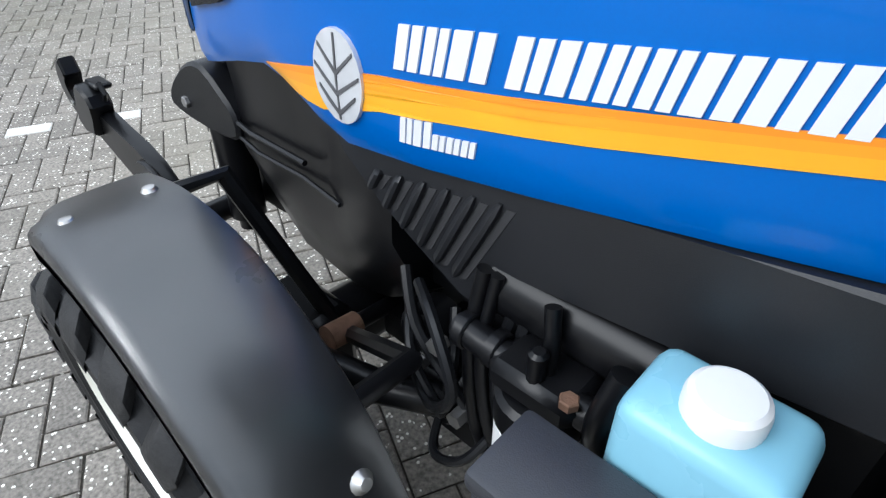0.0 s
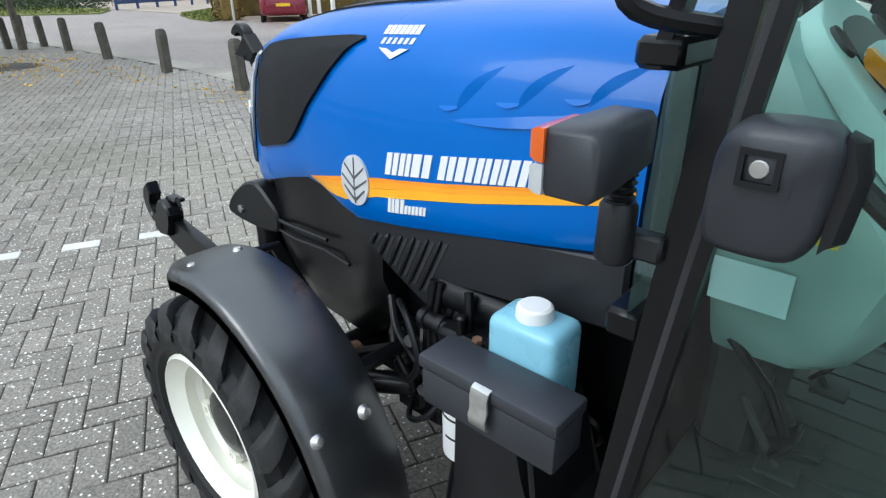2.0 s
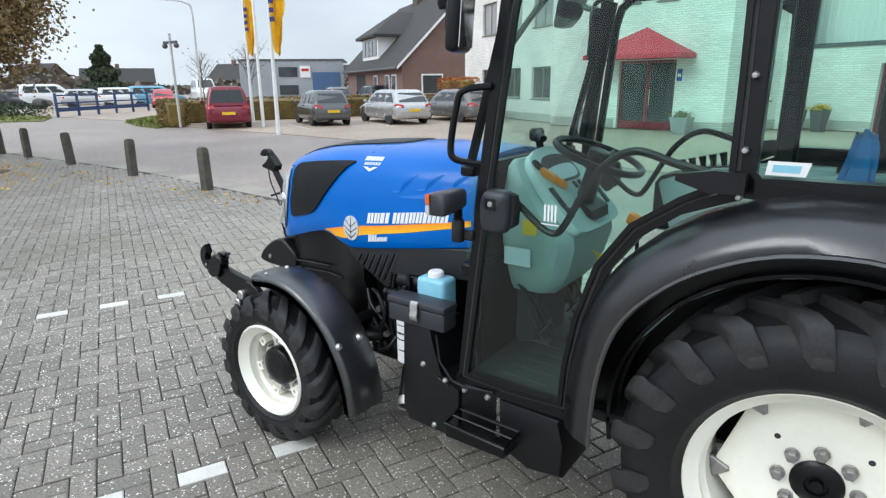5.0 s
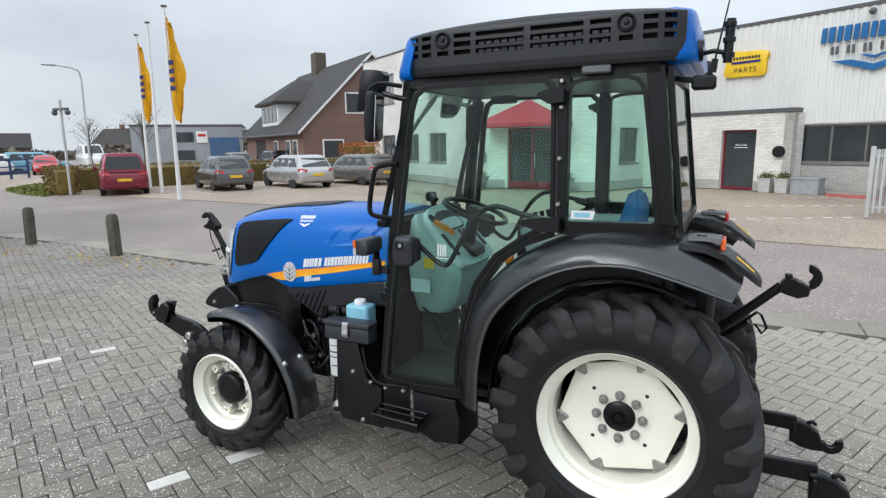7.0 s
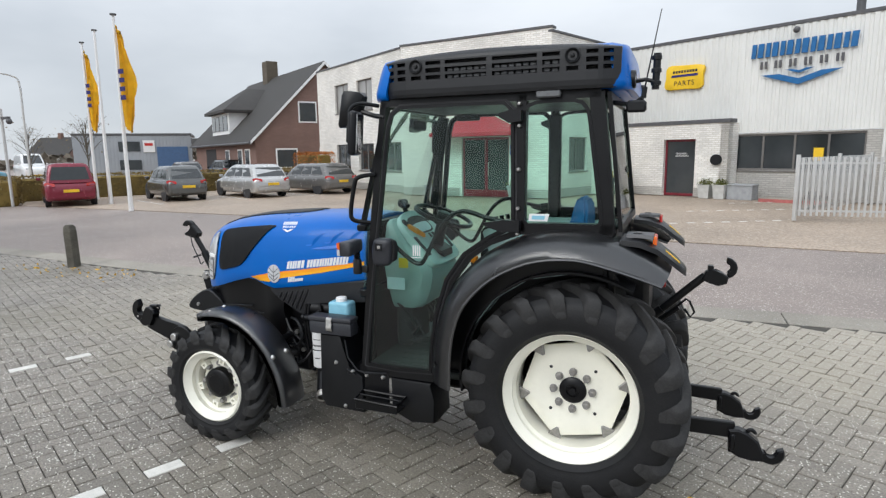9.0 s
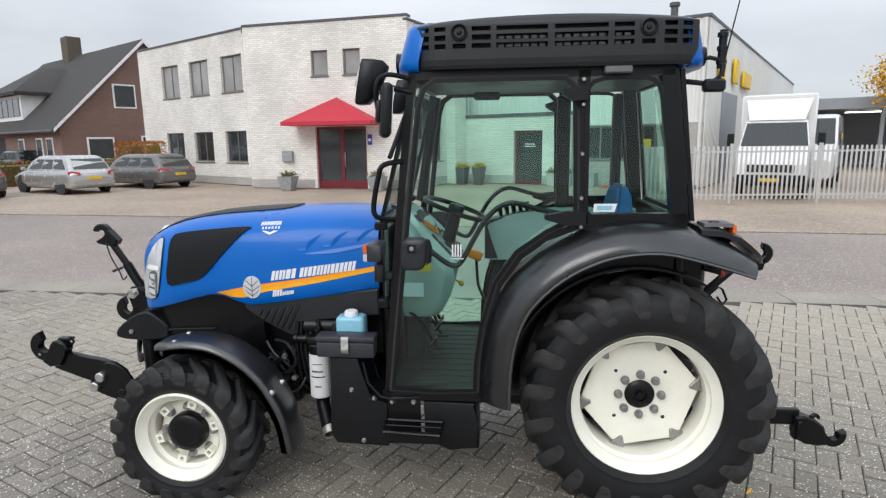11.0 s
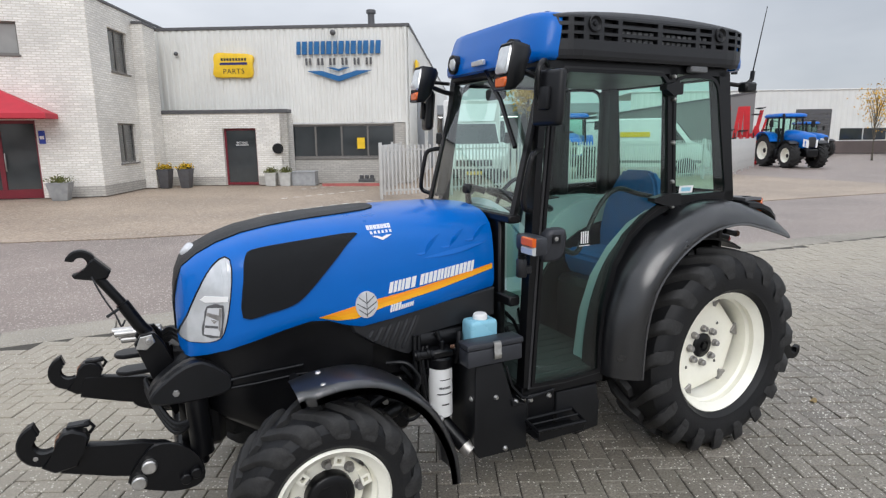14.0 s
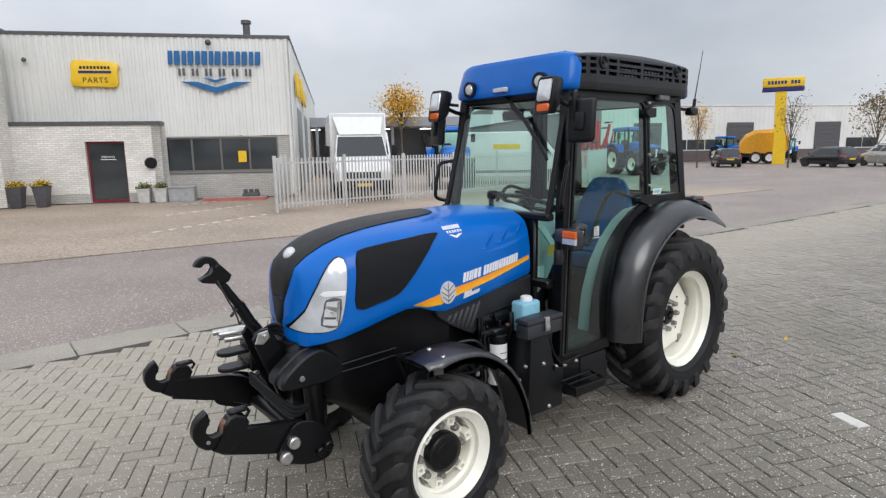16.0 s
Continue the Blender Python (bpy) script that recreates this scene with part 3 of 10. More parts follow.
# red double entrance door
bm = bmesh.new()
for a, b, c, d in ((2.97, 3.05, 0.0, 2.40), (5.04, 5.12, 0.0, 2.40), (3.05, 5.04, 2.30, 2.40), (3.05, 5.04, 0.0, 0.28), (3.98, 4.12, 0.28, 2.30)):
    box(bm, a, b, 0.12, 0.20, c, d, 0.008, m_b)
door = part("door", bm, M_DOORRED, office, "dark red framed double glass entrance door")
for a, b in ((3.05, 3.98), (4.12, 5.04)):
    bm = bmesh.new()
    box(bm, a, b, 0.15, 0.165, 0.28, 2.30, m=m_b)
    part("pane", bm, M_WINDOW, door)
bm = bmesh.new()
tube(bm, [m_b @ Vector((4.17, 0.10, 0.85)), m_b @ Vector((4.17, 0.07, 0.9)), m_b @ Vector((4.17, 0.07, 1.35)), m_b @ Vector((4.17, 0.10, 1.4))], 0.015)
part("handle", bm, M_STEEL, door)
bm = bmesh.new()
fr = [(2.12, -0.02, 2.57), (2.12, -1.15, 2.57), (5.78, -1.15, 2.57), (5.78, -0.02, 2.57)]
lo = [m_b @ Vector((x, y, z - 0.14)) for x, y, z in fr]
hi = [m_b @ Vector(p) for p in fr]
pk = [m_b @ Vector((3.94, -0.02, 3.5))]
v = [bm.verts.new(p) for p in lo + hi + pk]
for q in ((0, 1, 5, 4), (1, 2, 6, 5), (2, 3, 7, 6), (4, 5, 8), (5, 6, 8), (6, 7, 8), (3, 0, 4, 8, 7), (0, 3, 2, 1)):
    bm.faces.new([v[i] for i in q])
part("awning", bm, M_AWNING, office, "bright red pyramid canvas awning", None)
bm = bmesh.new()
box(bm, 1.52, 1.98, -0.16, -0.005, 1.05, 1.48, 0.02, m_b)
mail = part("mailbox", bm, M_GREYWALL, office, "grey wall mailbox")
bm = bmesh.new()
box(bm, 1.56, 1.94, -0.165, -0.155, 1.28, 1.42, 0.004, m_b)
part("flap", bm, M_STEEL, mail)
bm = bmesh.new()
box(bm, 5.10 + 0.08, 5.36, -0.03, -0.005, 1.68, 2.08, 0.006, m_b)
sgn = part("wall_sign", bm, surf("blue_sign", (0.02, 0.05, 0.35), 0.4), office, "small blue wall sign")
bm = bmesh.new()
box(bm, 5.21, 5.33, -0.036, -0.03, 1.82, 1.92, m=m_b)
part("sign_bar", bm, M_WHITE, sgn)

# corrugated hall with low brick entrance wing
HP, HA = Vector((7.3, 19.24)), radians(-29)
HU, HN = Vector((math.cos(HA), math.sin(HA))), Vector((math.sin(HA), -math.cos(HA)))


def hall_at(s, off=0.0):
    return tuple(HP + HU * s + HN * off)


hall = thing("workshop_hall", (*hall_at(-4.5, -6), 0), "white profiled metal workshop hall with strip window and blue wall lettering", "building")
H0, H1 = hall_at(-9.9), hall_at(0.4)
hm = hall.matrix_world.inverted() @ facing(H0, H1)
wall(hall, "wall", hall_at(-4.75), H1, 0.0, 1.0, 0.3, M_GREYBRICK, (), "grey brick plinth below the strip window")
wall(hall, "wall", hall_at(-4.75), H1, 1.0, 2.34, 0.25, M_GREYBRICK, [(0.30, 4.55, 1.0, 2.30)])
window(hall, hall_at(-4.75), H1, 0.30, 4.55, 1.0, 2.30, lights=4, back=0.05, frame_w=0.07)


def cladding(parent, p0, p1, z0, z1, pitch=0.25, rib=0.035, label=""):
    """Profiled sheet: trapezoid ribs running upward."""
    m = parent.matrix_world.inverted() @ facing(p0, p1)
    run = (Vector(p1) - Vector(p0)).length
    prof, s = [], 0.0
    while s < run - pitch:
        prof += [(s, 0), (s + pitch * 0.30, 0), (s + pitch * 0.42, -rib), (s + pitch * 0.88, -rib)]
        s += pitch
    prof += [(s, 0), (run, 0)]
    bm = bmesh.new()
    back = [(run, 0.1), (0, 0.1)]
    prism(bm, prof + back, "z", z0, z1, m=m)
    return part("cladding", bm, M_CLAD, parent, label, None)


cladding(hall, H0, H1, 2.36, 5.92, label="white profiled steel cladding")
cladding(hall, H1, (H1[0] + 0.485 * 34, H1[1] + 0.875 * 34), 0.0, 5.92)
for p0, p1 in ((H0, H1), (H1, (H1[0] + 0.485 * 34, H1[1] + 0.875 * 34))):
    bm = bmesh.new()
    box(bm, -0.05, (Vector(p1) - Vector(p0)).length + 0.05, -0.06, 0.3, 5.92, 6.04, 0.01, hall.matrix_world.inverted() @ facing(p0, p1))
    part("roof_trim", bm, M_TRIM, hall)
bm = bmesh.new()
box(bm, 0, 10.3, 0.1, 34, 5.75, 5.9, m=hm)
part("roof", bm, M_GREYWALL, hall)
for s in (0.45, 10.2):
    bm = bmesh.new()
    tube(bm, [hm @ Vector((s, -0.09, 5.9)), hm @ Vector((s, -0.09, 2.4 if s < 1 else 0.1))], 0.055, 8)
    part("downpipe", bm, M_CLAD, hall)
bm = bmesh.new()
disc(bm, hm @ Vector((8.55, 2.2, 5.9)), 0.14, 1.0, "z")
disc(bm, hm @ Vector((8.55, 2.2, 6.85)), 0.20, 0.14, "z")
part("flue", bm, M_TRIM, hall, "dark round flue on the roof")

# entrance wing
WO = 0.8
W0, W1 = hall_at(-9.6, WO), hall_at(-4.23, WO)
wing = thing("entrance_wing", (*hall_at(-7, 0.2), 0), "low white brick entrance wing with a dark glass door", "building")
wm = wing.matrix_world.inverted() @ facing(W0, W1)
wall(wing, "wall", W0, W1, 0.0, 2.74, 0.3, M_WHITEBRICK, [(2.83, 4.13, 0.0, 2.18)])
wall(wing, "wall", W1, hall_at(-4.23, 0.02), 0.0, 2.74, 0.3, M_WHITEBRICK)
bm = bmesh.new()
box(bm, -0.05, 5.42, -0.05, 0.5, 2.74, 2.88, 0.01, wm)
part("roof_trim", bm, M_TRIM, wing)
for a, b in ((0, 2.83), (4.13, 5.37)):
    bm = bmesh.new()
    box(bm, a, b, -0.012, 0, 0, 0.34, m=wm)
    wall_uv(part("plinth", bm, M_GREYBRICK, wing))
bm = bmesh.new()
for a, b, c, d in ((2.83, 2.90, 0.0, 2.18), (4.06, 4.13, 0.0, 2.18), (2.90, 4.06, 2.10, 2.18), (2.90, 4.06, 0.0, 0.10)):
    box(bm, a, b, 0.15, 0.22, c, d, 0.006, wm)
wdoor = part("door", bm, M_DOORRED, wing, "dark glass entrance door in a dark red frame")
bm = bmesh.new()
box(bm, 2.90, 4.06, 0.18, 0.195, 0.10, 2.10, m=wm)
part("pane", bm, M_WINDOW, wdoor)
bm = bmesh.new()
disc(bm, wm @ Vector((4.95, -0.02, 1.40)), 0.20, -0.14, "y", 20)
part("alarm_bell", bm, M_PLASTIC, wing, "black round wall lamp")

# ---- steel gate fence ----
def fence_run(p0, p1, h=1.55, gap=0.125):
    d = Vector(p1) - Vector(p0)
    run = d.length
    f = thing("fence", (p0[0], p0[1], 0), "galvanised steel bar fence with flat pales", "fence", "yard fence", turn=math.degrees(math.atan2(d.y, d.x)))
    n = max(1, round(run / 2.55))
    for i in range(n + 1):
        bm = bmesh.new()
        box(bm, run * i / n - 0.04, run * i / n + 0.04, -0.04, 0.04, 0, h + 0.07, 0.006)
        part("post", bm, M_GALV, f)
    bm = bmesh.new()
    for z in (0.22, h - 0.17):
        box(bm, 0, run, -0.02, 0.02, z, z + 0.05, 0.004)
    part("rail", bm, M_GALV, f)
    first, k = None, 0
    s = 0.1
    while s < run - 0.08:
        if first is None:
            bm = bmesh.new()
            box(bm, -0.028, 0.028, -0.034, -0.022, 0.12, h, 0.004)
            first = part("pale", bm, M_GALV, f)
            first.location.x = s
        else:
            o = new("pale", first.data)
            o.parent, o.location.x = f, s
        s += gap
    return f


fence_run((4.30, 13.35), (11.3, 13.75))
fence_run((11.3, 13.75), (18.3, 14.1))
fence_run((18.3, 14.1), (20.2, 14.45))
fence_run((20.2, 14.45), (28.0, 19.0))
fence_run((4.30, 13.35), (7.2, 18.9))

# ---- bollards along the road ----
bm = bmesh.new()
prism(bm, [(-0.068, -0.068), (0.068, -0.068), (0.068, 0.068), (-0.068, 0.068)], "z", -0.02, 0.62, 0.012)
loft(bm, [[(sx * w, sy * w, z) for sx, sy in ((-1, -1), (1, -1), (1, 1), (-1, 1))] for w, z in ((0.066, 0.62), (0.060, 0.68), (0.036, 0.71))])
bollard = single("bollard", bm, M_WOOD, "weathered square wooden bollard with a chamfered top", "bollard", "bollards along the road", at=pose(-7.78, 3.30, 0, 2, 1, 8))
for x, y, a, r in ((-10.47, 3.45, -1, 3), (-13.35, 3.56, 2, 12), (-15.86, 3.63, 0, 5), (-17.3, 3.56, 1, 0), (-18.6, 3.45, -2, 9), (-17.47, 2.84, 1, 4), (-17.0, 2.1, 0, 6), (-16.0, 1.7, 2, 3), (-14.73, 1.25, -1, 8)):
    copy_thing(bollard, pose(x, y, 0, a, -a, r))

# ---- flagpoles ----
M_FLAG = surf("yellow_flag_cloth", (0.80, 0.48, 0.015), 0.8, var=0.12, scale=3)
M_FLAGBLUE = surf("dark_blue_flag_print", (0.03, 0.03, 0.16), 0.8)
for i, (x, y, h, fl) in enumerate(((-16.06, 11.56, 6.45, 1), (-19.68, 13.73, 6.65, 0), (-22.84, 15.62, 6.75, 1))):
    pole = thing("flagpole", (x, y, 0), "tall white flagpole with a limp yellow banner" if fl else "tall bare white flagpole", "flagpole", "flagpoles by the road")
    bm = bmesh.new()
    tube(bm, [(0, 0, -0.03), (0, 0, 2), (0.05, 0, h)], 0.080, 12, r_end=0.045)
    part("pole", bm, M_WHITE, pole)
    bm = bmesh.new()
    disc(bm, (0.05, 0, h), 0.10, 0.05, "z")
    part("cap", bm, M_TRIM, pole)
    if fl:
        bm = bmesh.new()
        rows = []
        for k in range(13):
            z = h - 0.3 - k * 0.275
            wdt = 0.16 + 0.42 * math.sin(min(1.0, k / 12 * 1.05) * math.pi * 0.86) + 0.05 * math.sin(k * 1.3)
            rows.append([bm.verts.new((0.1 + wdt * j / 6, 0.10 * math.sin(j * 1.9 + k * 0.55) * (0.3 + j / 6), z - 0.05 * j)) for j in range(7)])
        for a, b in zip(rows, rows[1:]):
            for j in range(6):
                bm.faces.new((a[j], a[j + 1], b[j + 1], b[j]))
        bmesh.ops.solidify(bm, geom=bm.faces[:], thickness=0.008)
        flag = part("flag", bm, M_FLAG, pole, "limp yellow banner", 80)
        bm = bmesh.new()
        for k in range(4):
            box(bm, 0.2, 0.42, -0.15, -0.12, h - 1.9 - 0.28 * k, h - 1.75 - 0.28 * k, 0.004)
        part("print", bm, M_FLAGBLUE, flag)

# ---- the tractor ----
tractor = thing("tractor", (0, 0.02, 0), "blue narrow orchard tractor with a black cab and cream wheels", "tractor")


def inset(poly, d):
    """A closed outline drawn in by d (either sense of turning)."""
    k = len(poly)
    area = sum(poly[i][0] * poly[(i + 1) % k][1] - poly[(i + 1) % k][0] * poly[i][1] for i in range(k))
    s = 1 if area > 0 else -1
    out = []
    for i in range(k):
        p, q, r = Vector(poly[i - 1]), Vector(poly[i]), Vector(poly[(i + 1) % k])
        a, b = (q - p).normalized(), (r - q).normalized()
        na, nb = Vector((-a.y, a.x)) * s, Vector((-b.y, b.x)) * s
        t = (na + nb)
        t = t / max(t.length_squared / 2, 0.25)
        out.append(tuple(q + t * d))
    return out


def smooth2(poly, steps=4):
    """An outline with rounded turns."""
    k = len(poly)
    out = []
    for i in range(k):
        a, b, c, d = (Vector(poly[(i + j) % k]) for j in (-1, 0, 1, 2))
        for s in range(steps):
            t = s / steps
            out.append(tuple(0.5 * (2 * b + (c - a) * t + (2 * a - 5 * b + 4 * c - d) * t * t + (3 * b - a - 3 * c + d) * t ** 3)))
    return out


def ring_panel(bm, outer, inner, place, thick):
    """A frame between two outlines of equally many points; place(p, h) puts a point at depth h."""
    k = len(outer)
    rows = [[bm.verts.new(place(p, h)) for p in o] for o, h in ((outer, 0), (outer, thick), (inner, thick), (inner, 0))]
    for a, b in zip(rows, rows[1:] + rows[:1]):
        for i in range(k):
            bm.faces.new((a[i], a[(i + 1) % k], b[(i + 1) % k], b[i]))


# wheels
def lug_mesh(name, R, W, rim, side, sweep, lug_h):
    """One tread bar of a tyre: thick over the tread, rounded off down the shoulder."""
    h, d = W / 2, R - lug_h
    q = d - rim
    rings = []
    for f, da, rb, rt, th in ((-0.06, 0.0, d - 0.01, R - 0.001, 0.056), (0.25, 0.26, d - 0.01, R, 0.060), (0.55, 0.60, d - 0.01, R - 0.001, 0.068), (0.80, 0.86, d - 0.10 * q, R - 0.006, 0.080), (0.94, 1.0, d - 0.20 * q, R - 0.020, 0.086), (1.02, 1.06, d - 0.36 * q, R - 0.045, 0.078), (1.025, 1.12, d - 0.50 * q, d - 0.30 * q, 0.060), (1.0, 1.14, d - 0.54 * q, d - 0.50 * q, 0.036)):
        a, t = -sweep * da, th * 0.40 / R
        rings.append([(rr * math.cos(aa), side * f * h, rr * math.sin(aa)) for aa, rr in ((a - t * 1.4, rb), (a - t * 1.05, rt - 0.005), (a - t * 0.85, rt), (a + t * 0.85, rt), (a + t * 1.05, rt - 0.005), (a + t * 1.4, rb))])
    bm = bmesh.new()
    loft(bm, rings)
    ob = mesh_of(name, bm, M_TREAD, 50)
    return ob


def make_wheel(name, R, rim, W, lugs, rim_y, disc_y, hub_r, bolts, bolt_ring, cap_y, label, sweep, lug_h, first_tab, brackets=0):
    bm = bmesh.new()
    prof = [(rim - 0.035, rim_y + 0.03), (rim - 0.012, rim_y + 0.012), (rim + 0.002, rim_y - 0.008), (rim + 0.012, rim_y), (rim + 0.010, rim_y + 0.012), (rim - 0.008, rim_y + 0.03), (rim - 0.02, rim_y + 0.05), (rim - 0.028, 0.06), (rim - 0.02, W * 0.36), (rim + 0.01, W * 0.42)]
    lathe(bm, prof + [(rim - 0.015, W * 0.42), (rim - 0.035, W * 0.34), (rim - 0.045, 0.05), (rim - 0.045, rim_y + 0.075), (rim - 0.030, rim_y + 0.062), (rim - 0.030, rim_y + 0.045)], 64, closed=True)
    root = part(name, bm, M_RIM, tractor, label)
    # six-sided centre disc whose corners are held at the rim
    bm = bmesh.new()
    n, tabs = 72, 6
    out_r = rim - 0.047
    rings = []
    for r_f, dy in ((0.14, 0.014), (0.14, 0.0), (0.50, 0.0), (0.56, -0.004), (0.80, -0.004), (0.97, 0.0), (1.0, 0.004), (1.0, 0.018), (0.56, 0.014), (0.14, 0.014)):
        ring = []
        for k in range(n):
            a = 2 * math.pi * k / n + first_tab
            u = (k * tabs / n) % 1.0 - 0.5
            hexa = min(1.0, 0.868 / math.cos(abs(u) * 2 * math.pi / tabs)) if abs(u) < 0.44 else 1.0
            r = out_r * (r_f if r_f < 0.6 else r_f * hexa)
            ring.append((r * math.cos(a), disc_y + dy, r * math.sin(a)))
        rings.append(ring)
    loft(bm, rings, True, False)
    bmesh.ops.recalc_face_normals(bm, faces=bm.faces[:])
    part("wheel_disc", bm, M_RIM, root)
    if not brackets:
        bm = bmesh.new()
        prism(bm, [(0.0, -0.036), (0.0, 0.036), (-0.010, 0.034), (-0.056, 0.006), (-0.056, -0.006), (-0.010, -0.034)], "y", -0.012, 0.012, 0.004)
        bmesh.ops.transform(bm, matrix=pose(out_r, 0, 0, 0, 0, 10), verts=bm.verts[:])
        first = None
        for k in range(tabs):
            turn_ = pose(0, disc_y + 0.006, 0, 0, -math.degrees(first_tab + 2 * math.pi * k / tabs), 0)
            if first is None:
                first = part("tab", bm, M_BOLT, root)
            o = first if k == 0 else new("tab", first.data)
            o.parent, o.matrix_local = root, turn_
    for k in range(brackets):
        a = 2 * math.pi * (k + 0.25) / brackets
        turn_ = pose(0, disc_y, 0, 0, math.degrees(-a), 0)
        bm = bmesh.new()
        o_, i_ = [(-0.018, -0.022), (0.022, -0.022), (0.022, 0.022), (-0.018, 0.022)], [(-0.008, -0.010), (0.010, -0.010), (0.010, 0.010), (-0.008, 0.010)]
        ring_panel(bm, o_, i_, lambda p, hh: turn_ @ Vector((rim - 0.072 + p[0], -0.045 + hh, p[1])), 0.055)
        part("bracket", bm, M_RIM, root)
    for k in range(bolts):
        a = 2 * math.pi * k / bolts + (0.0 if not brackets else 0.02)
        bm = bmesh.new()
        c = (bolt_ring * math.cos(a), disc_y - 0.004, bolt_ring * math.sin(a))
        disc(bm, c, 0.021, -0.008, "y", 12)
        disc(bm, (c[0], c[1] - 0.008, c[2]), 0.017, -0.022, "y", 6, 0.004)
        part("wheel_bolt", bm, M_BOLT, root)
    # dark raised spots stand in for the shade inside the disc's holes
    for k in range(4):
        a = math.pi * (k + 0.5) / 2
        bm = bmesh.new()
        disc(bm, (bolt_ring * 1.62 * math.cos(a), disc_y + 0.001, bolt_ring * 1.62 * math.sin(a)), 0.009, -0.006, "y", 10)
        part("hole_shade", bm, M_DARK, root)
    bm = bmesh.new()
    if brackets:
        lathe(bm, [(0, cap_y - 0.002), (hub_r * 0.60, cap_y - 0.001), (hub_r * 0.62, cap_y + 0.002), (hub_r * 0.90, cap_y + 0.005), (hub_r * 0.98, cap_y + 0.012), (hub_r, cap_y + 0.024), (hub_r, disc_y + 0.01)], 36)
    else:
        lathe(bm, [(0, cap_y - 0.004), (hub_r * 0.24, cap_y - 0.004), (hub_r * 0.28, cap_y + 0.010), (hub_r * 0.42, cap_y + 0.010), (hub_r * 0.46, cap_y), (hub_r * 0.86, cap_y + 0.004), (hub_r, cap_y + 0.012), (hub_r, disc_y + 0.01)], 36)
    part("hub_cap", bm, M_BLACK, root)
    # tyre carcass, then its tread bars
    bm = bmesh.new()
    h = W / 2
    d = R - lug_h
    half = [(rim + 0.006, 0.80 * h), (rim + 0.022, 0.90 * h), (rim + 0.030, 0.955 * h), (rim + 0.036, 0.950 * h), (rim + 0.05, 0.975 * h), (rim + (d - rim) * 0.45, 1.0 * h), (rim + (d - rim) * 0.72, 0.985 * h), (d - 0.03, 0.90 * h), (d - 0.008, 0.78 * h), (d, 0.45 * h)]
    lathe(bm, [(r, -y) for r, y in half] + [(d + 0.003, 0)] + [(r, y) for r, y in half[::-1]], 72)
    part("tyre", bm, M_TYRE, root, "black rubber tyre with deep chevron lugs", 35)
    for side in (-1, 1):
        first = lug_mesh("tread_lug", R, W, rim, side, sweep, lug_h)
        for k in range(lugs):
            o = first if k == 0 else new("tread_lug", first.data)
            o.parent = root
            o.matrix_local = pose(0, 0, 0, 0, -360.0 * (k + (0.5 if side > 0 else 0)) / lugs, 0)
    return root


rear = make_wheel("rear_wheel", 0.572, 0.334, 0.38, 19, -0.145, -0.006, 0.070, 8, 0.100, -0.026, "cream enamelled steel rear wheel", 0.30, 0.036, radians(11))
rear.location = (1.113, -0.503, 0.560)
copy_thing(rear, pose(1.113, 0.503, 0.560, 0, 0, 180))
front = make_wheel("front_wheel", 0.372, 0.220, 0.27, 17, -0.115, -0.010, 0.098, 8, 0.126, -0.070, "cream enamelled steel front wheel", 0.36, 0.024, radians(15), 6)
front.location = (-1.10, -0.617, 0.360)
copy_thing(front, pose(-1.10, 0.617, 0.360, 0, 0, 180))

# hood
HOOD = [(-1.622, 0.070, 0.90, 1.05), (-1.612, 0.105, 0.872, 1.12), (-1.585, 0.150, 0.858, 1.185), (-1.54, 0.205, 0.858, 1.242), (-1.48, 0.255, 0.872, 1.288), (-1.40, 0.300, 0.892, 1.328), (-1.30, 0.330, 0.922, 1.360),
        (-1.18, 0.352, 0.958, 1.383), (-1.07, 0.368, 0.985, 1.396), (-1.00, 0.378, 0.980, 1.402), (-0.92, 0.385, 0.950, 1.408), (-0.85, 0.390, 0.934, 1.412), (-0.70, 0.393, 0.953, 1.419), (-0.55, 0.388, 0.975, 1.424), (-0.35, 0.372, 1.003, 1.424), (-0.175, 0.356, 1.028, 1.410)]


def nose(x):
    """The front of the bonnet is blunt."""
    return x if x > -1.54 else -1.54 + (x + 1.54) * 0.45


HOOD = [(nose(x), w, zb, zt) for x, w, zb, zt in HOOD]
SIDE = [(0.0, 0.965), (0.05, 0.992), (0.14, 1.0), (0.45, 0.982), (0.68, 0.935), (0.80, 0.875), (0.89, 0.76), (0.95, 0.60), (0.985, 0.34), (1.0, 0.0)]


def lerp_table(table, x, col):
    if x <= table[0][0]:
        return table[0][col]
    for a, b in zip(table, table[1:]):
        if x <= b[0]:
            t = (x - a[0]) / (b[0] - a[0])
            return a[col] + (b[col] - a[col]) * t
    return table[-1][col]


def hood_y(x, z):
    w, zb, zt = (lerp_table(HOOD, x, i) for i in (1, 2, 3))
    return w * lerp_table(SIDE, min(max((z - zb) / (zt - zb), 0), 0.99), 1)


def hood_z(x, y):
    w, zb, zt = (lerp_table(HOOD, x, i) for i in (1, 2, 3))
    f = min(abs(y) / w, 0.95)
    for (t0, g0), (t1, g1) in zip(SIDE[2:], SIDE[3:]):
        if g1 <= f <= g0:
            return zb + (zt - zb) * (t0 + (t1 - t0) * (g0 - f) / (g0 - g1))
    return zt


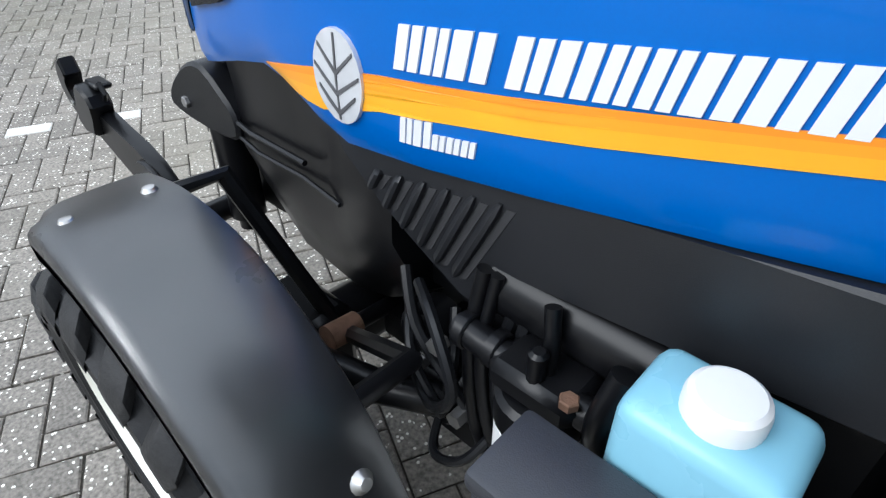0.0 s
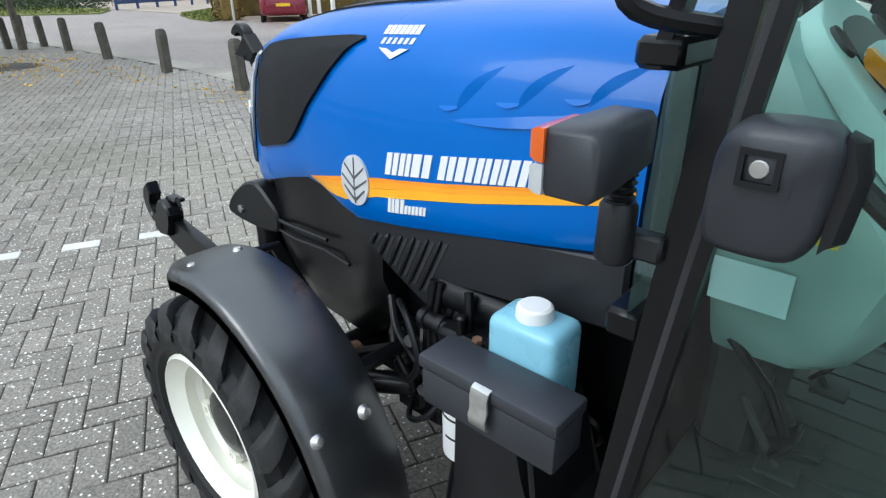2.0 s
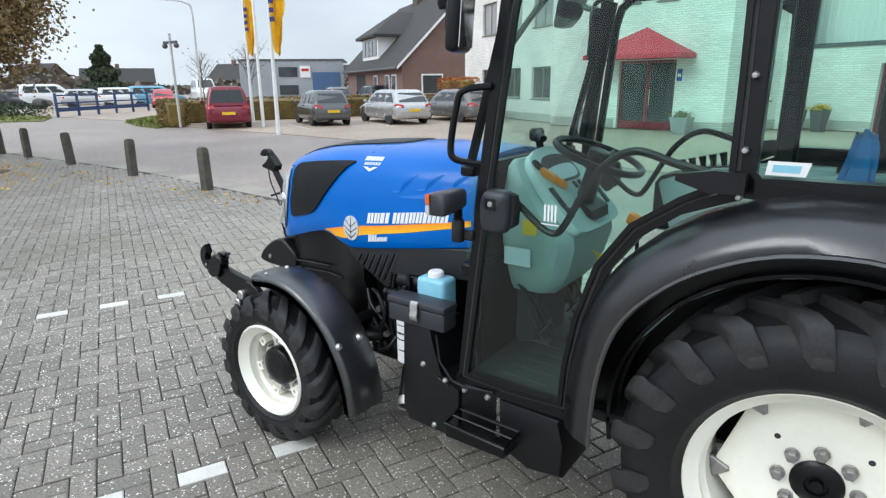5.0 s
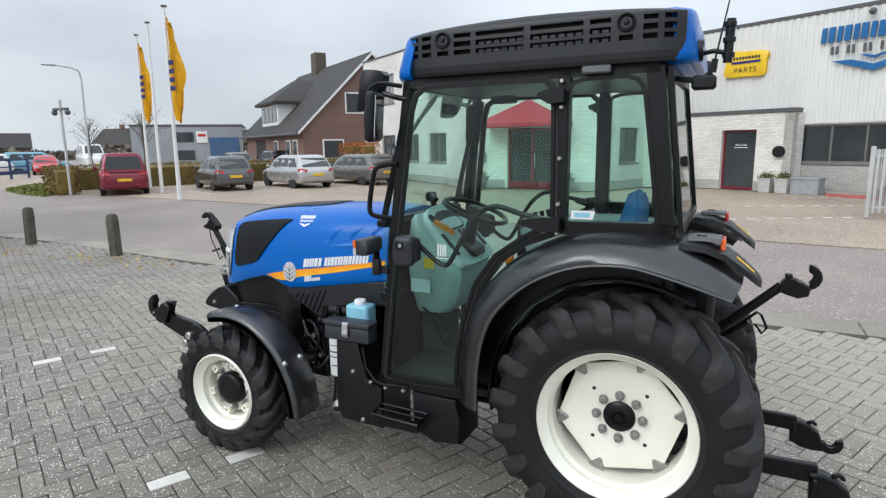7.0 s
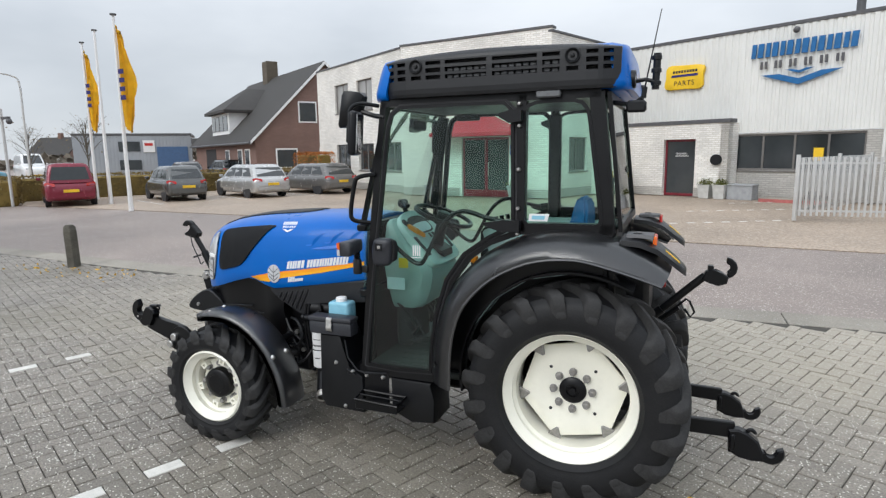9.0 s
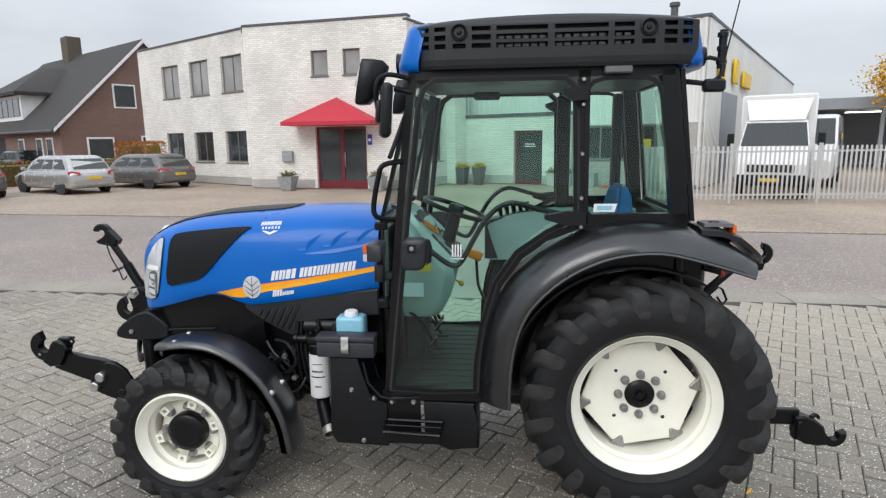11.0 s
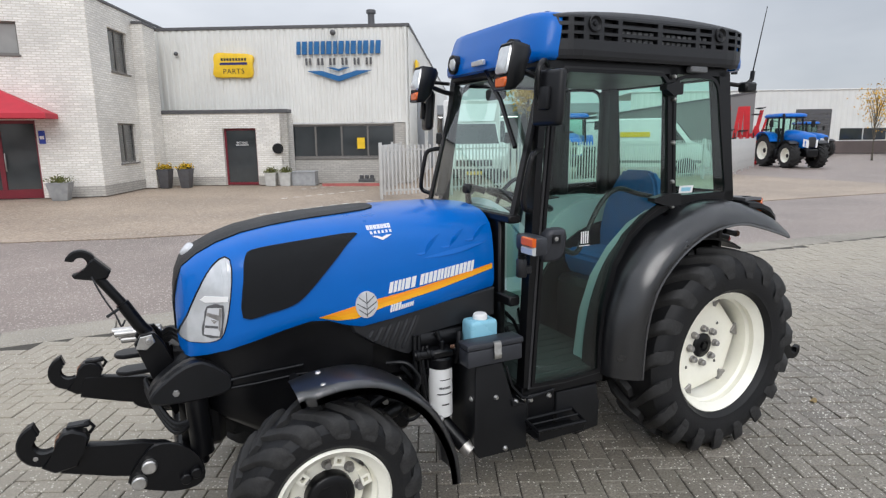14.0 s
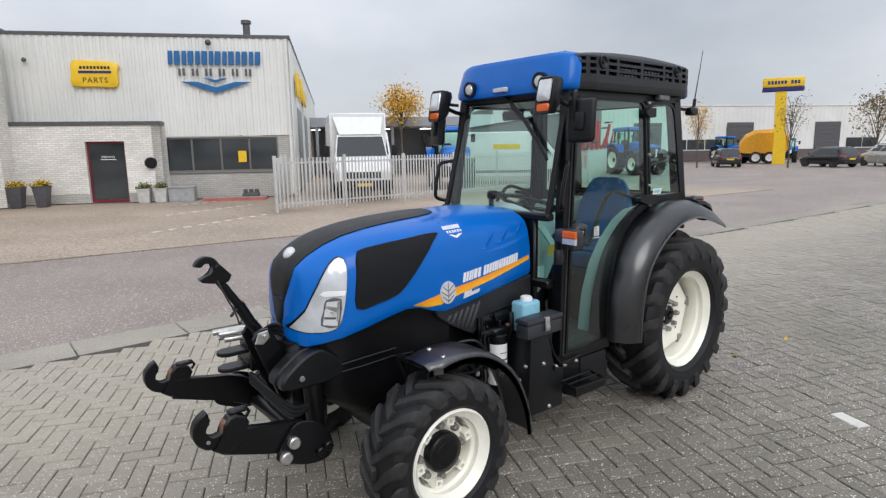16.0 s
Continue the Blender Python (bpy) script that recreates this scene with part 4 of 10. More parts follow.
bm = bmesh.new()
rings = []
for x, w, zb, zt in HOOD:
    h = [(x, -w * g, zb + (zt - zb) * t) for t, g in SIDE]
    rings.append(h + [(x, -p[1], p[2]) for p in h[-2::-1]])
loft(bm, rings, closed=True, caps=True)
bmesh.ops.subdivide_edges(bm, edges=[e for e in bm.edges if abs(e.verts[0].co.x - e.verts[1].co.x) > 1e-3], cuts=2, smooth=0.6)
hood = part("hood", bm, M_BLUE, tractor, "glossy blue bonnet with orange stripe", 50)


def on_hood(name, poly, material, parent, side=-1, lift=0.003, cuts=2, label="", skirt=0.006):
    """A film or panel lying on the hood's flank, drawn as an outline in x and z."""
    bm = bmesh.new()
    f = bm.faces.new([bm.verts.new((x, 0, z)) for x, z in poly])
    bmesh.ops.triangulate(bm, faces=[f], quad_method="BEAUTY", ngon_method="BEAUTY")
    if cuts:
        bmesh.ops.subdivide_edges(bm, edges=bm.edges[:], cuts=cuts, use_grid_fill=True)
    for v in bm.verts:
        v.co.y = side * (hood_y(v.co.x, v.co.z) + lift)
    r = bmesh.ops.extrude_face_region(bm, geom=bm.faces[:])
    for v in (g for g in r["geom"] if isinstance(g, bmesh.types.BMVert)):
        v.co.y -= side * skirt
    return part(name, bm, material, parent, label)


def text_line(s, x, z, height, slant, rise, widths, gap, side, parent, material, name="letter_block"):
    """A row of slanted blocks, one for each letter."""
    for w in widths:
        if w > 0:
            zz = z + rise * s
            for a, b in ((0.0, 0.46 * w), (0.60 * w, w)):
                q = [(x + s + a, zz + rise * a), (x + s + b, zz + rise * b), (x + s + b + slant, zz + rise * b + height), (x + s + a + slant, zz + rise * a + height)]
                on_hood(name, q, material, parent, side, 0.0025, 0, skirt=0.003)
        s += abs(w) + gap


STRIPE = [(-1.037, 0.9965, 0.999), (-0.96, 0.976, 1.017), (-0.88, 0.977, 1.034), (-0.76, 1.012, 1.055), (-0.62, 1.036, 1.074), (-0.49, 1.058, 1.093), (-0.34, 1.088, 1.118), (-0.185, 1.119, 1.144)]


def dent(side, line, width, depth, name="scoop"):
    """A raised blade on the hood's flank, flush along one edge and proud along the other."""
    bm = bmesh.new()
    rows = []
    k = 10
    for i in range(k + 1):
        f = i / k
        x, z = line[0][0] + (line[1][0] - line[0][0]) * f, line[0][1] + (line[1][1] - line[0][1]) * f
        swell = math.sin(math.pi * min(max(f, 0.02), 0.98)) ** 0.6
        row = []
        for u in (0.0, 0.35, 0.8, 1.0, 1.06):
            px, pz = x + width[0] * u * swell, z + width[1] * u * swell
            up = depth * swell * (u if u <= 1 else 0.0) - 0.0015
            row.append(bm.verts.new((px, side * (hood_y(px, pz) + up), pz)))
        rows.append(row)
    for a, b in zip(rows, rows[1:]):
        for j in range(4):
            bm.faces.new((a[j], a[j + 1], b[j + 1], b[j]))
    return part(name, bm, M_BLUE, hood, "", 60)


for side in (-1, 1):
    grille = on_hood("side_grille", smooth2([(-1.335, 1.03), (-1.322, 1.18), (-1.305, 1.275), (-1.25, 1.303), (-1.05, 1.328), (-0.852, 1.341), (-0.89, 1.308), (-0.995, 1.20), (-1.085, 1.105), (-1.14, 1.066), (-1.23, 1.042)], 3), M_MESHGRILLE, hood, side, 0.0105, 4, "dark mesh side grille", 0.016)
    for f0, f1, mt in ((0.0, 0.50, M_ORANGE), (0.50, 0.80, M_ORANGE_MID), (0.80, 1.0, M_ORANGE_RED)):
        lo = [(x, a + (b - a) * f0) for x, a, b in STRIPE]
        hi = [(x, a + (b - a) * f1) for x, a, b in STRIPE]
        on_hood("orange_stripe", lo + hi[::-1], mt, hood, side, 0.002, 1, "orange stripe film", 0.003)
    leaf = on_hood("leaf_badge", [(-0.834 + 0.049 * math.cos(a), 1.034 + 0.059 * math.sin(a)) for a in np.linspace(0, 2 * math.pi, 24, endpoint=False)], M_SILVER, hood, side, 0.006, 2, "oval silver badge", 0.006)
    for sg in (-1, 1):
        for k in range(3):
            z = 0.985 + 0.026 * k
            w = (0.036, 0.044, 0.034)[k]
            on_hood("badge_groove", [(-0.834, z), (-0.834 + sg * w, z + 0.030), (-0.834 + sg * w, z + 0.0345), (-0.834, z + 0.006)], M_TRIM, leaf, side, 0.0075, 1, skirt=0.002)
    on_hood("badge_groove", [(-0.8355, 0.98), (-0.8325, 0.98), (-0.8325, 1.088), (-0.8355, 1.088)], M_TRIM, leaf, side, 0.0075, 1, skirt=0.002)
    text_line(0, -0.732, 1.070, 0.049, 0.010, 0.120, (0.036, 0.030, 0.050, -0.012, 0.038, 0.040, 0.030, 0.030, 0.040, 0.038, 0.036), 0.0055, side, hood, M_WHITEFILM)
    text_line(0, -0.728, 0.984, 0.034, 0.006, 0.15, (0.020, 0.026), 0.003, side, hood, M_WHITEFILM)
    text_line(0, -0.676, 0.992, 0.020, 0.004, 0.15, (0.018, 0.018, 0.018), 0.003, side, hood, M_WHITEFILM)
    text_line(0, -0.796, 1.346, 0.017, 0.0, 0.04, (0.0125,) * 7, 0.0035, side, hood, M_WHITEFILM)
    text_line(0, -0.786, 1.329, 0.011, 0.0, 0.04, (0.009,) * 6, 0.0085, side, hood, M_WHITEFILM)
    on_hood("chevron_mark", [(-0.782, 1.322), (-0.738, 1.303), (-0.693, 1.324), (-0.717, 1.324), (-0.738, 1.315), (-0.759, 1.322)], M_WHITEFILM, hood, side, 0.0035, 1, skirt=0.003)
    lamp_poly = smooth2([(-1.366, 1.262), (-1.400, 1.262), (-1.448, 1.212), (-1.494, 1.130), (-1.545, 1.015), (-1.570, 0.950), (-1.566, 0.932), (-1.490, 0.930), (-1.440, 0.940), (-1.412, 0.970), (-1.388, 1.060), (-1.368, 1.180)], 2)
    on_hood("headlight_surround", inset(lamp_poly, -0.005), M_BLACK, hood, side, 0.003, 3)
    lamp = on_hood("headlight", lamp_poly, M_LAMPHOUSE, hood, side, 0.010, 4, "clear wraparound headlight with a pale upper housing", 0.012)
    on_hood("headlight_bar", [(-1.388, 1.100), (-1.470, 1.097), (-1.486, 1.108), (-1.470, 1.122), (-1.384, 1.120)], M_WHITE, lamp, side, 0.016, 2, "", 0.008)
    refl = on_hood("reflector", smooth2([(-1.404, 1.085), (-1.464, 1.082), (-1.478, 1.03), (-1.490, 0.962), (-1.425, 0.952), (-1.412, 1.0)], 2), M_TRIM, lamp, side, 0.0125, 2, "dark-framed reflector with shaded facets painted on")
    # grey slivers and a chrome patch colour in the reflector's shading and glint
    for poly, mt, lift in (([(-1.411, 1.076), (-1.462, 1.074), (-1.474, 1.03), (-1.484, 0.966), (-1.428, 0.958), (-1.418, 1.0)], M_SILVER, 0.0140), ([(-1.412, 1.074), (-1.421, 1.074), (-1.430, 0.985), (-1.424, 0.975)], M_BOLT, 0.0150), ([(-1.424, 1.046), (-1.466, 1.056), (-1.470, 1.045), (-1.426, 1.022)], M_BOLT, 0.0150), ([(-1.430, 1.000), (-1.476, 1.004), (-1.478, 0.994), (-1.432, 0.990)], M_TRIM, 0.0150), ([(-1.430, 1.022), (-1.456, 1.030), (-1.444, 1.010)], M_CHROME, 0.0155)):
        on_hood("facet", poly, mt, refl, side, lift, 1)
    # slanted scoops and the crease above the lettering
    for k in range(3):
        x = -0.570 + 0.130 * k
        z = 1.228 + 0.019 * k
        dent(side, [(x + 0.030, z - 0.008), (x + 0.122, z + 0.082 - 0.009 * k)], (-0.026, 0.011), 0.007)
        dent(side, [(x - 0.022, z + 0.006), (x + 0.034, z + 0.011)], (0.0, -0.012), 0.0060, "scoop_lip")
    dent(side, [(-0.566, 1.214), (-0.174, 1.271)], (-0.004, -0.026), 0.007, "crease")
# black centre strip running over the hood
bm = bmesh.new()
rings = []
for x, hw in ((-1.618, 0.060), (-1.610, 0.082), (-1.585, 0.104), (-1.54, 0.120), (-1.48, 0.130), (-1.40, 0.137), (-1.30, 0.140), (-1.15, 0.148), (-1.0, 0.150), (-0.85, 0.145), (-0.75, 0.130), (-0.70, 0.10), (-0.68, 0.05)):
    x = nose(x)
    ys = [hw * (-1 + 2 * k / 10) for k in range(11)]
    top = [(x - (0.006 if x < -1.55 else 0), y, hood_z(x, y) + 0.006 + (0.0025 if k in (2, 3, 7, 8) else 0)) for k, y in enumerate(ys)]
    rings.append(top + [(p[0] + 0.01, p[1], p[2] - 0.014) for p in top[::-1]])
loft(bm, rings)
prism(bm, [(-0.060, 1.07), (0.060, 1.07), (0.045, 0.99), (0.018, 0.925), (-0.018, 0.925), (-0.045, 0.99)], "x", nose(-1.629) - 0.004, nose(-1.615), 0.004)
strip = part("hood_strip", bm, M_STRIP, hood, "ribbed black centre strip", 60)
bm = bmesh.new()
lathe(bm, [(0, -0.014), (0.024, -0.012), (0.031, -0.006), (0.034, 0.0), (0.034, 0.012)], 24, pose(-1.512, 0, 1.277, 0, 0, -90) @ pose(0, 0, 0, -42, 0, 0))
part("front_badge", bm, M_SILVER, hood, "round silver front badge")

# dark castings, skirts and belly below the hood
bm = bmesh.new()
rings = []
for x, w, zb, zt in ((-1.60, 0.10, 0.70, 0.86), (-1.52, 0.19, 0.60, 0.88), (-1.40, 0.255, 0.52, 0.905), (-1.25, 0.275, 0.42, 0.945), (-1.05, 0.285, 0.40, 0.985), (-0.90, 0.33, 0.50, 0.99), (-0.80, 0.355, 0.60, 0.992)):
    rings.append([(x, -w * a, zb + (zt - zb) * b) for a, b in ((0.55, 0), (0.85, 0.12), (1.0, 0.45), (0.98, 0.8), (1.0, 1.0))] + [(x, w * a, zb + (zt - zb) * b) for a, b in ((1.0, 1.0), (0.98, 0.8), (1.0, 0.45), (0.85, 0.12), (0.55, 0))])
loft(bm, rings)
bmesh.ops.subdivide_edges(bm, edges=bm.edges[:], cuts=1, use_grid_fill=True, smooth=0.4)
part("front_casting", bm, M_BLACK, tractor, "black painted front support casting", 50)
for side in (-1, 1):
    bm = bmesh.new()
    prism(bm, [(-0.905, 0.955), (-0.85, 0.936), (-0.70, 0.952), (-0.55, 0.974), (-0.35, 1.001), (-0.175, 1.026), (-0.175, 0.885), (-0.40, 0.868), (-0.570, 0.858), (-0.590, 0.842), (-0.606, 0.785), (-0.628, 0.760), (-0.655, 0.775), (-0.735, 0.815), (-0.81, 0.848), (-0.885, 0.905)], "y", side * 0.325, side * 0.366, 0.008)
    skirt = part("side_skirt", bm, M_SKIRT, tractor, "dark grey plastic engine side panel with louvres")
    tops = ((-0.799, 0.908), (-0.757, 0.916), (-0.715, 0.923), (-0.674, 0.930), (-0.633, 0.937), (-0.594, 0.944))
    feet = ((-0.820, 0.872), (-0.792, 0.850), (-0.760, 0.832), (-0.727, 0.817), (-0.697, 0.805), (-0.664, 0.800))
    for (tx, tz), (fx, fz) in zip(tops, feet):
        bm = bmesh.new()
        loft(bm, [[(tx + (fx - tx) * f + dx * w, side * (0.366 + h * w), tz + (fz - tz) * f) for dx, h in ((-0.013, -0.004), (-0.009, 0.005), (0.001, 0.012), (0.007, 0.010), (0.008, -0.004))] for f, w in ((0.0, 0.35), (0.10, 0.9), (0.5, 1.0), (0.9, 0.9), (1.0, 0.35))])
        part("louvre", bm, M_SKIRT, skirt)
        bm = bmesh.new()
        prism(bm, [(tx + 0.009, tz - 0.004), (tx + 0.022, tz - 0.002), (fx + 0.022, fz + 0.006), (fx + 0.009, fz + 0.002)], "y", side * 0.362, side * 0.3675, 0.0)
        part("louvre_slot", bm, M_DARK, skirt)
bm = bmesh.new()
box(bm, -0.95, -0.17, -0.22, 0.22, 0.36, 0.80, 0.03)
box(bm, -0.20, 0.66, -0.22, 0.22, 0.34, 0.51, 0.03)
box(bm, 0.60, 1.35, -0.20, 0.20, 0.38, 0.90, 0.04)
box(bm, -0.92, -0.15, -0.27, 0.27, 0.62, 0.99, 0.03)
for k in range(5):
    disc(bm, (-0.75 + 0.12 * k, -0.22, 0.55 + 0.03 * (k % 2)), 0.045, -0.05, "y", 14)
part("engine_block", bm, M_BLACK, tractor, "black engine and transmission castings")
bm = bmesh.new()
tube(bm, [(-1.10, -0.58, 0.36), (-1.10, -0.3, 0.36), (-1.10, 0, 0.34), (-1.10, 0.3, 0.36), (-1.10, 0.58, 0.36)], 0.075, 12)
for s in (-1, 1):
    box(bm, -1.19, -0.99, s * 0.36 - 0.06, s * 0.36 + 0.06, 0.27, 0.50, 0.025)
part("front_axle", bm, M_BLACK, tractor, "black front axle housing")
bm = bmesh.new()
tube(bm, [(1.113, -0.50, 0.560), (1.113, 0.50, 0.560)], 0.11, 14)
part("rear_axle", bm, M_BLACK, tractor, "black rear axle housing")

# fenders
FF = [(-1.212, 0.812), (-1.12, 0.833), (-1.02, 0.840), (-0.90, 0.820), (-0.78, 0.757), (-0.68, 0.662), (-0.61, 0.545), (-0.565, 0.42), (-0.548, 0.295)]
FF = [(p.x, p.y) for p in bend([(x, z, 0) for x, z in FF], 3)]
FC = [(0.308, 0.545), (0.315, 0.70), (0.349, 0.89), (0.429, 1.083), (0.556, 1.222), (0.696, 1.312), (0.884, 1.381), (1.076, 1.395), (1.224, 1.372), (1.379, 1.31), (1.474, 1.235)]
FC = [(x + 0.035 + 0.150 * max(0.0, x - 1.10), z) for x, z in FC]
FL = [(0.458, 0.540), (0.464, 0.72), (0.490, 0.88), (0.545, 1.01), (0.650, 1.125), (0.770, 1.205), (0.920, 1.262), (1.100, 1.278), (1.235, 1.25), (1.380, 1.205), (1.462, 1.175)]
FL = [(x + 0.030 + 0.100 * max(0.0, x - 1.10), z) for x, z in FL]
for side in (-1, 1):
    bm = bmesh.new()
    rows = []
    for i, (x, z) in enumerate(FF):
        nx, nz = (x + 1.09), (z - 0.365)
        q = math.hypot(nx, nz)
        nx, nz = nx / q, nz / q
        taper = 0.03 if i < 2 else 0.0
        sec = [(-0.520, -0.014), (-0.526, -0.002), (-0.545, 0.003), (-0.60, 0.005), (-0.66, 0.005), (-0.704 + taper, 0.003), (-0.719 + taper, -0.001), (-0.727 + taper, -0.009), (-0.730 + taper, -0.022), (-0.730 + taper, -0.050)]
        rows.append([bm.verts.new((x + nx * d, side * -y, z + nz * d)) for y, d in sec])
    for a, b in zip(rows, rows[1:]):
        for k in range(len(a) - 1):
            bm.faces.new((a[k], a[k + 1], b[k + 1], b[k]))
    bmesh.ops.solidify(bm, geom=bm.faces[:], thickness=-0.010 * side)
    fen = part("front_fender", bm, M_FENDER_FRONT, tractor, "black plastic front mudguard with round bolts", 45)
    for x, y, z, a in ((-1.101, 0.566, 0.834, -2), (-1.111, 0.682, 0.830, -4), (-0.636, 0.700, 0.596, 62), (-0.632, 0.578, 0.598, 62)):
        bm = bmesh.new()
        lathe(bm, [(0, -0.014), (0.009, -0.012), (0.014, -0.004), (0.018, 0.0), (0.018, 0.01)], 12, pose(x, side * y, z, 0, a, 0) @ pose(0, 0, 0, -90, 0, 0))
        part("fender_bolt", bm, M_STEEL, fen)
    bm = bmesh.new()
    for x, z in ((-1.17, 0.79), (-0.70, 0.66)):
        tube(bm, [(x, side * 0.60, z), (x, side * 0.42, z - 0.01), (-1.0, side * 0.34, 0.45)], 0.018, 8)
    part("fender_bracket", bm, M_BLACK, fen)
    # rear fender
    bm = bmesh.new()
    rows = []
    cr = bend([(x, z, 0) for x, z in FC], 3)
    li = bend([(x, z, 0) for x, z in FL], 3)
    for c, l in zip(cr, li):
        sec = [(0.40, 0.0), (0.50, 0.0), (0.575, 0.06), (0.635, 0.28), (0.675, 0.62), (0.694, 0.92), (0.690, 1.0)]
        rows.append([bm.verts.new((c.x + (l.x - c.x) * t, side * y, c.y + (l.y - c.y) * t)) for y, t in sec])
    for a, b in zip(rows, rows[1:]):
        for k in range(len(a) - 1):
            bm.faces.new((a[k], a[k + 1], b[k + 1], b[k]))
    bmesh.ops.solidify(bm, geom=bm.faces[:], thickness=-0.012 * side)
    rfen = part("rear_fender", bm, M_FENDER, tractor, "wide black plastic rear mudguard", 50)
    bm = bmesh.new()
    ring = [(1.113 + 0.612 * math.cos(a), 0.560 + 0.612 * math.sin(a)) for a in np.linspace(radians(70), radians(181), 26)]
    loft(bm, [[(c.x, side * 0.425, c.y - 0.004), (q[0], side * 0.425, q[1]), (q[0], side * 0.436, q[1]), (c.x, side * 0.436, c.y - 0.004)] for c, q in zip([cr[round(0.74 * i * (len(cr) - 1) / 25)] for i in range(26)], ring[::-1])])
    part("inner_plate", bm, M_PLASTIC, rfen, "black inner mudguard plate")
    bm = bmesh.new()
    tube(bm, [(l.x, side * 0.690, l.y) for l in li], 0.008, 6)
    part("fender_lip", bm, M_FENDER, rfen)
    # sloping shroud behind the mudguard with a flush lamp panel on it
    bm = bmesh.new()
    rings = []
    for x, z, w in ((1.33, 1.372, 0.115), (1.42, 1.366, 0.125), (1.50, 1.336, 0.125), (1.56, 1.290, 0.115), (1.60, 1.255, 0.095), (1.622, 1.234, 0.060), (1.630, 1.222, 0.020)):
        rings.append([(x, side * (0.465 + w * a), z + h) for a, h in ((-1.0, -0.030), (-0.96, -0.006), (-0.6, 0.004), (0.6, 0.004), (0.96, -0.006), (1.0, -0.030))])
    loft(bm, rings)
    board = part("lamp_board", bm, M_PLASTIC, rfen, "black sloping rear lamp shroud", 50)
    bm = bmesh.new()
    loft(bm, [[(x, side * (0.480 + w * a), z + h) for a, h in ((-1, -0.012), (-0.92, 0.004), (0.92, 0.004), (1, -0.012))] for x, z, w in ((1.355, 1.384, 0.055), (1.40, 1.388, 0.065), (1.478, 1.384, 0.065))])
    lamp_ = part("lamp_housing", bm, M_TRIM, board, "grey lamp panel")
    bm = bmesh.new()
    box(bm, 1.385, 1.425, side * 0.50 - 0.016, side * 0.50 + 0.016, 1.390, 1.396, 0.003)
    part("lamp_screw_cover", bm, M_PLASTIC, lamp_)
    for nm, y, mt in (("amber_lens", 0.512, M_AMBER), ("red_lens", 0.448, M_RED)):
        bm = bmesh.new()
        box(bm, 1.476, 1.494, side * y - 0.030, side * y + 0.030, 1.306, 1.384, 0.006)
        part(nm, bm, mt, board)
    bm = bmesh.new()
    loft(bm, [[(x, side * y, z + 0.0075) for y in (0.498, 0.522)] + [(x, side * y, z + 0.003) for y in (0.522, 0.498)] for x, z in ((1.535, 1.310), (1.56, 1.290), (1.600, 1.255))])
    part("reflector", bm, M_YELLOW, board, "yellow reflector film")

# ---- cab ----
def cab_y(z):
    return 0.545 - (z - 0.55) * 0.053


def at_side(side, extra=0.0):
    return lambda p, h: (p[0], side * (cab_y(p[1]) + extra + h), p[1])


DOOR = [(-0.085, 0.565), (-0.062, 0.80), (-0.03, 1.12), (0.0, 1.40), (0.035, 1.70), (0.062, 1.93), (0.085, 2.005), (0.14, 2.045), (0.45, 2.047), (0.735, 2.045), (0.782, 2.0), (0.790, 1.70), (0.795, 1.41), (0.66, 1.340), (0.525, 1.245), (0.425, 1.10), (0.365, 0.90), (0.338, 0.72), (0.332, 0.565), (0.12, 0.555)]
QUARTER = [(0.847, 1.442), (0.840, 1.70), (0.836, 1.955), (0.843, 1.990), (0.864, 2.013), (0.90, 2.024), (0.98, 2.028), (1.085, 2.026), (1.118, 2.014), (1.138, 1.990), (1.150, 1.950), (1.185, 1.70), (1.220, 1.455), (1.216, 1.434), (1.198, 1.424), (1.03, 1.42), (0.865, 1.424)]
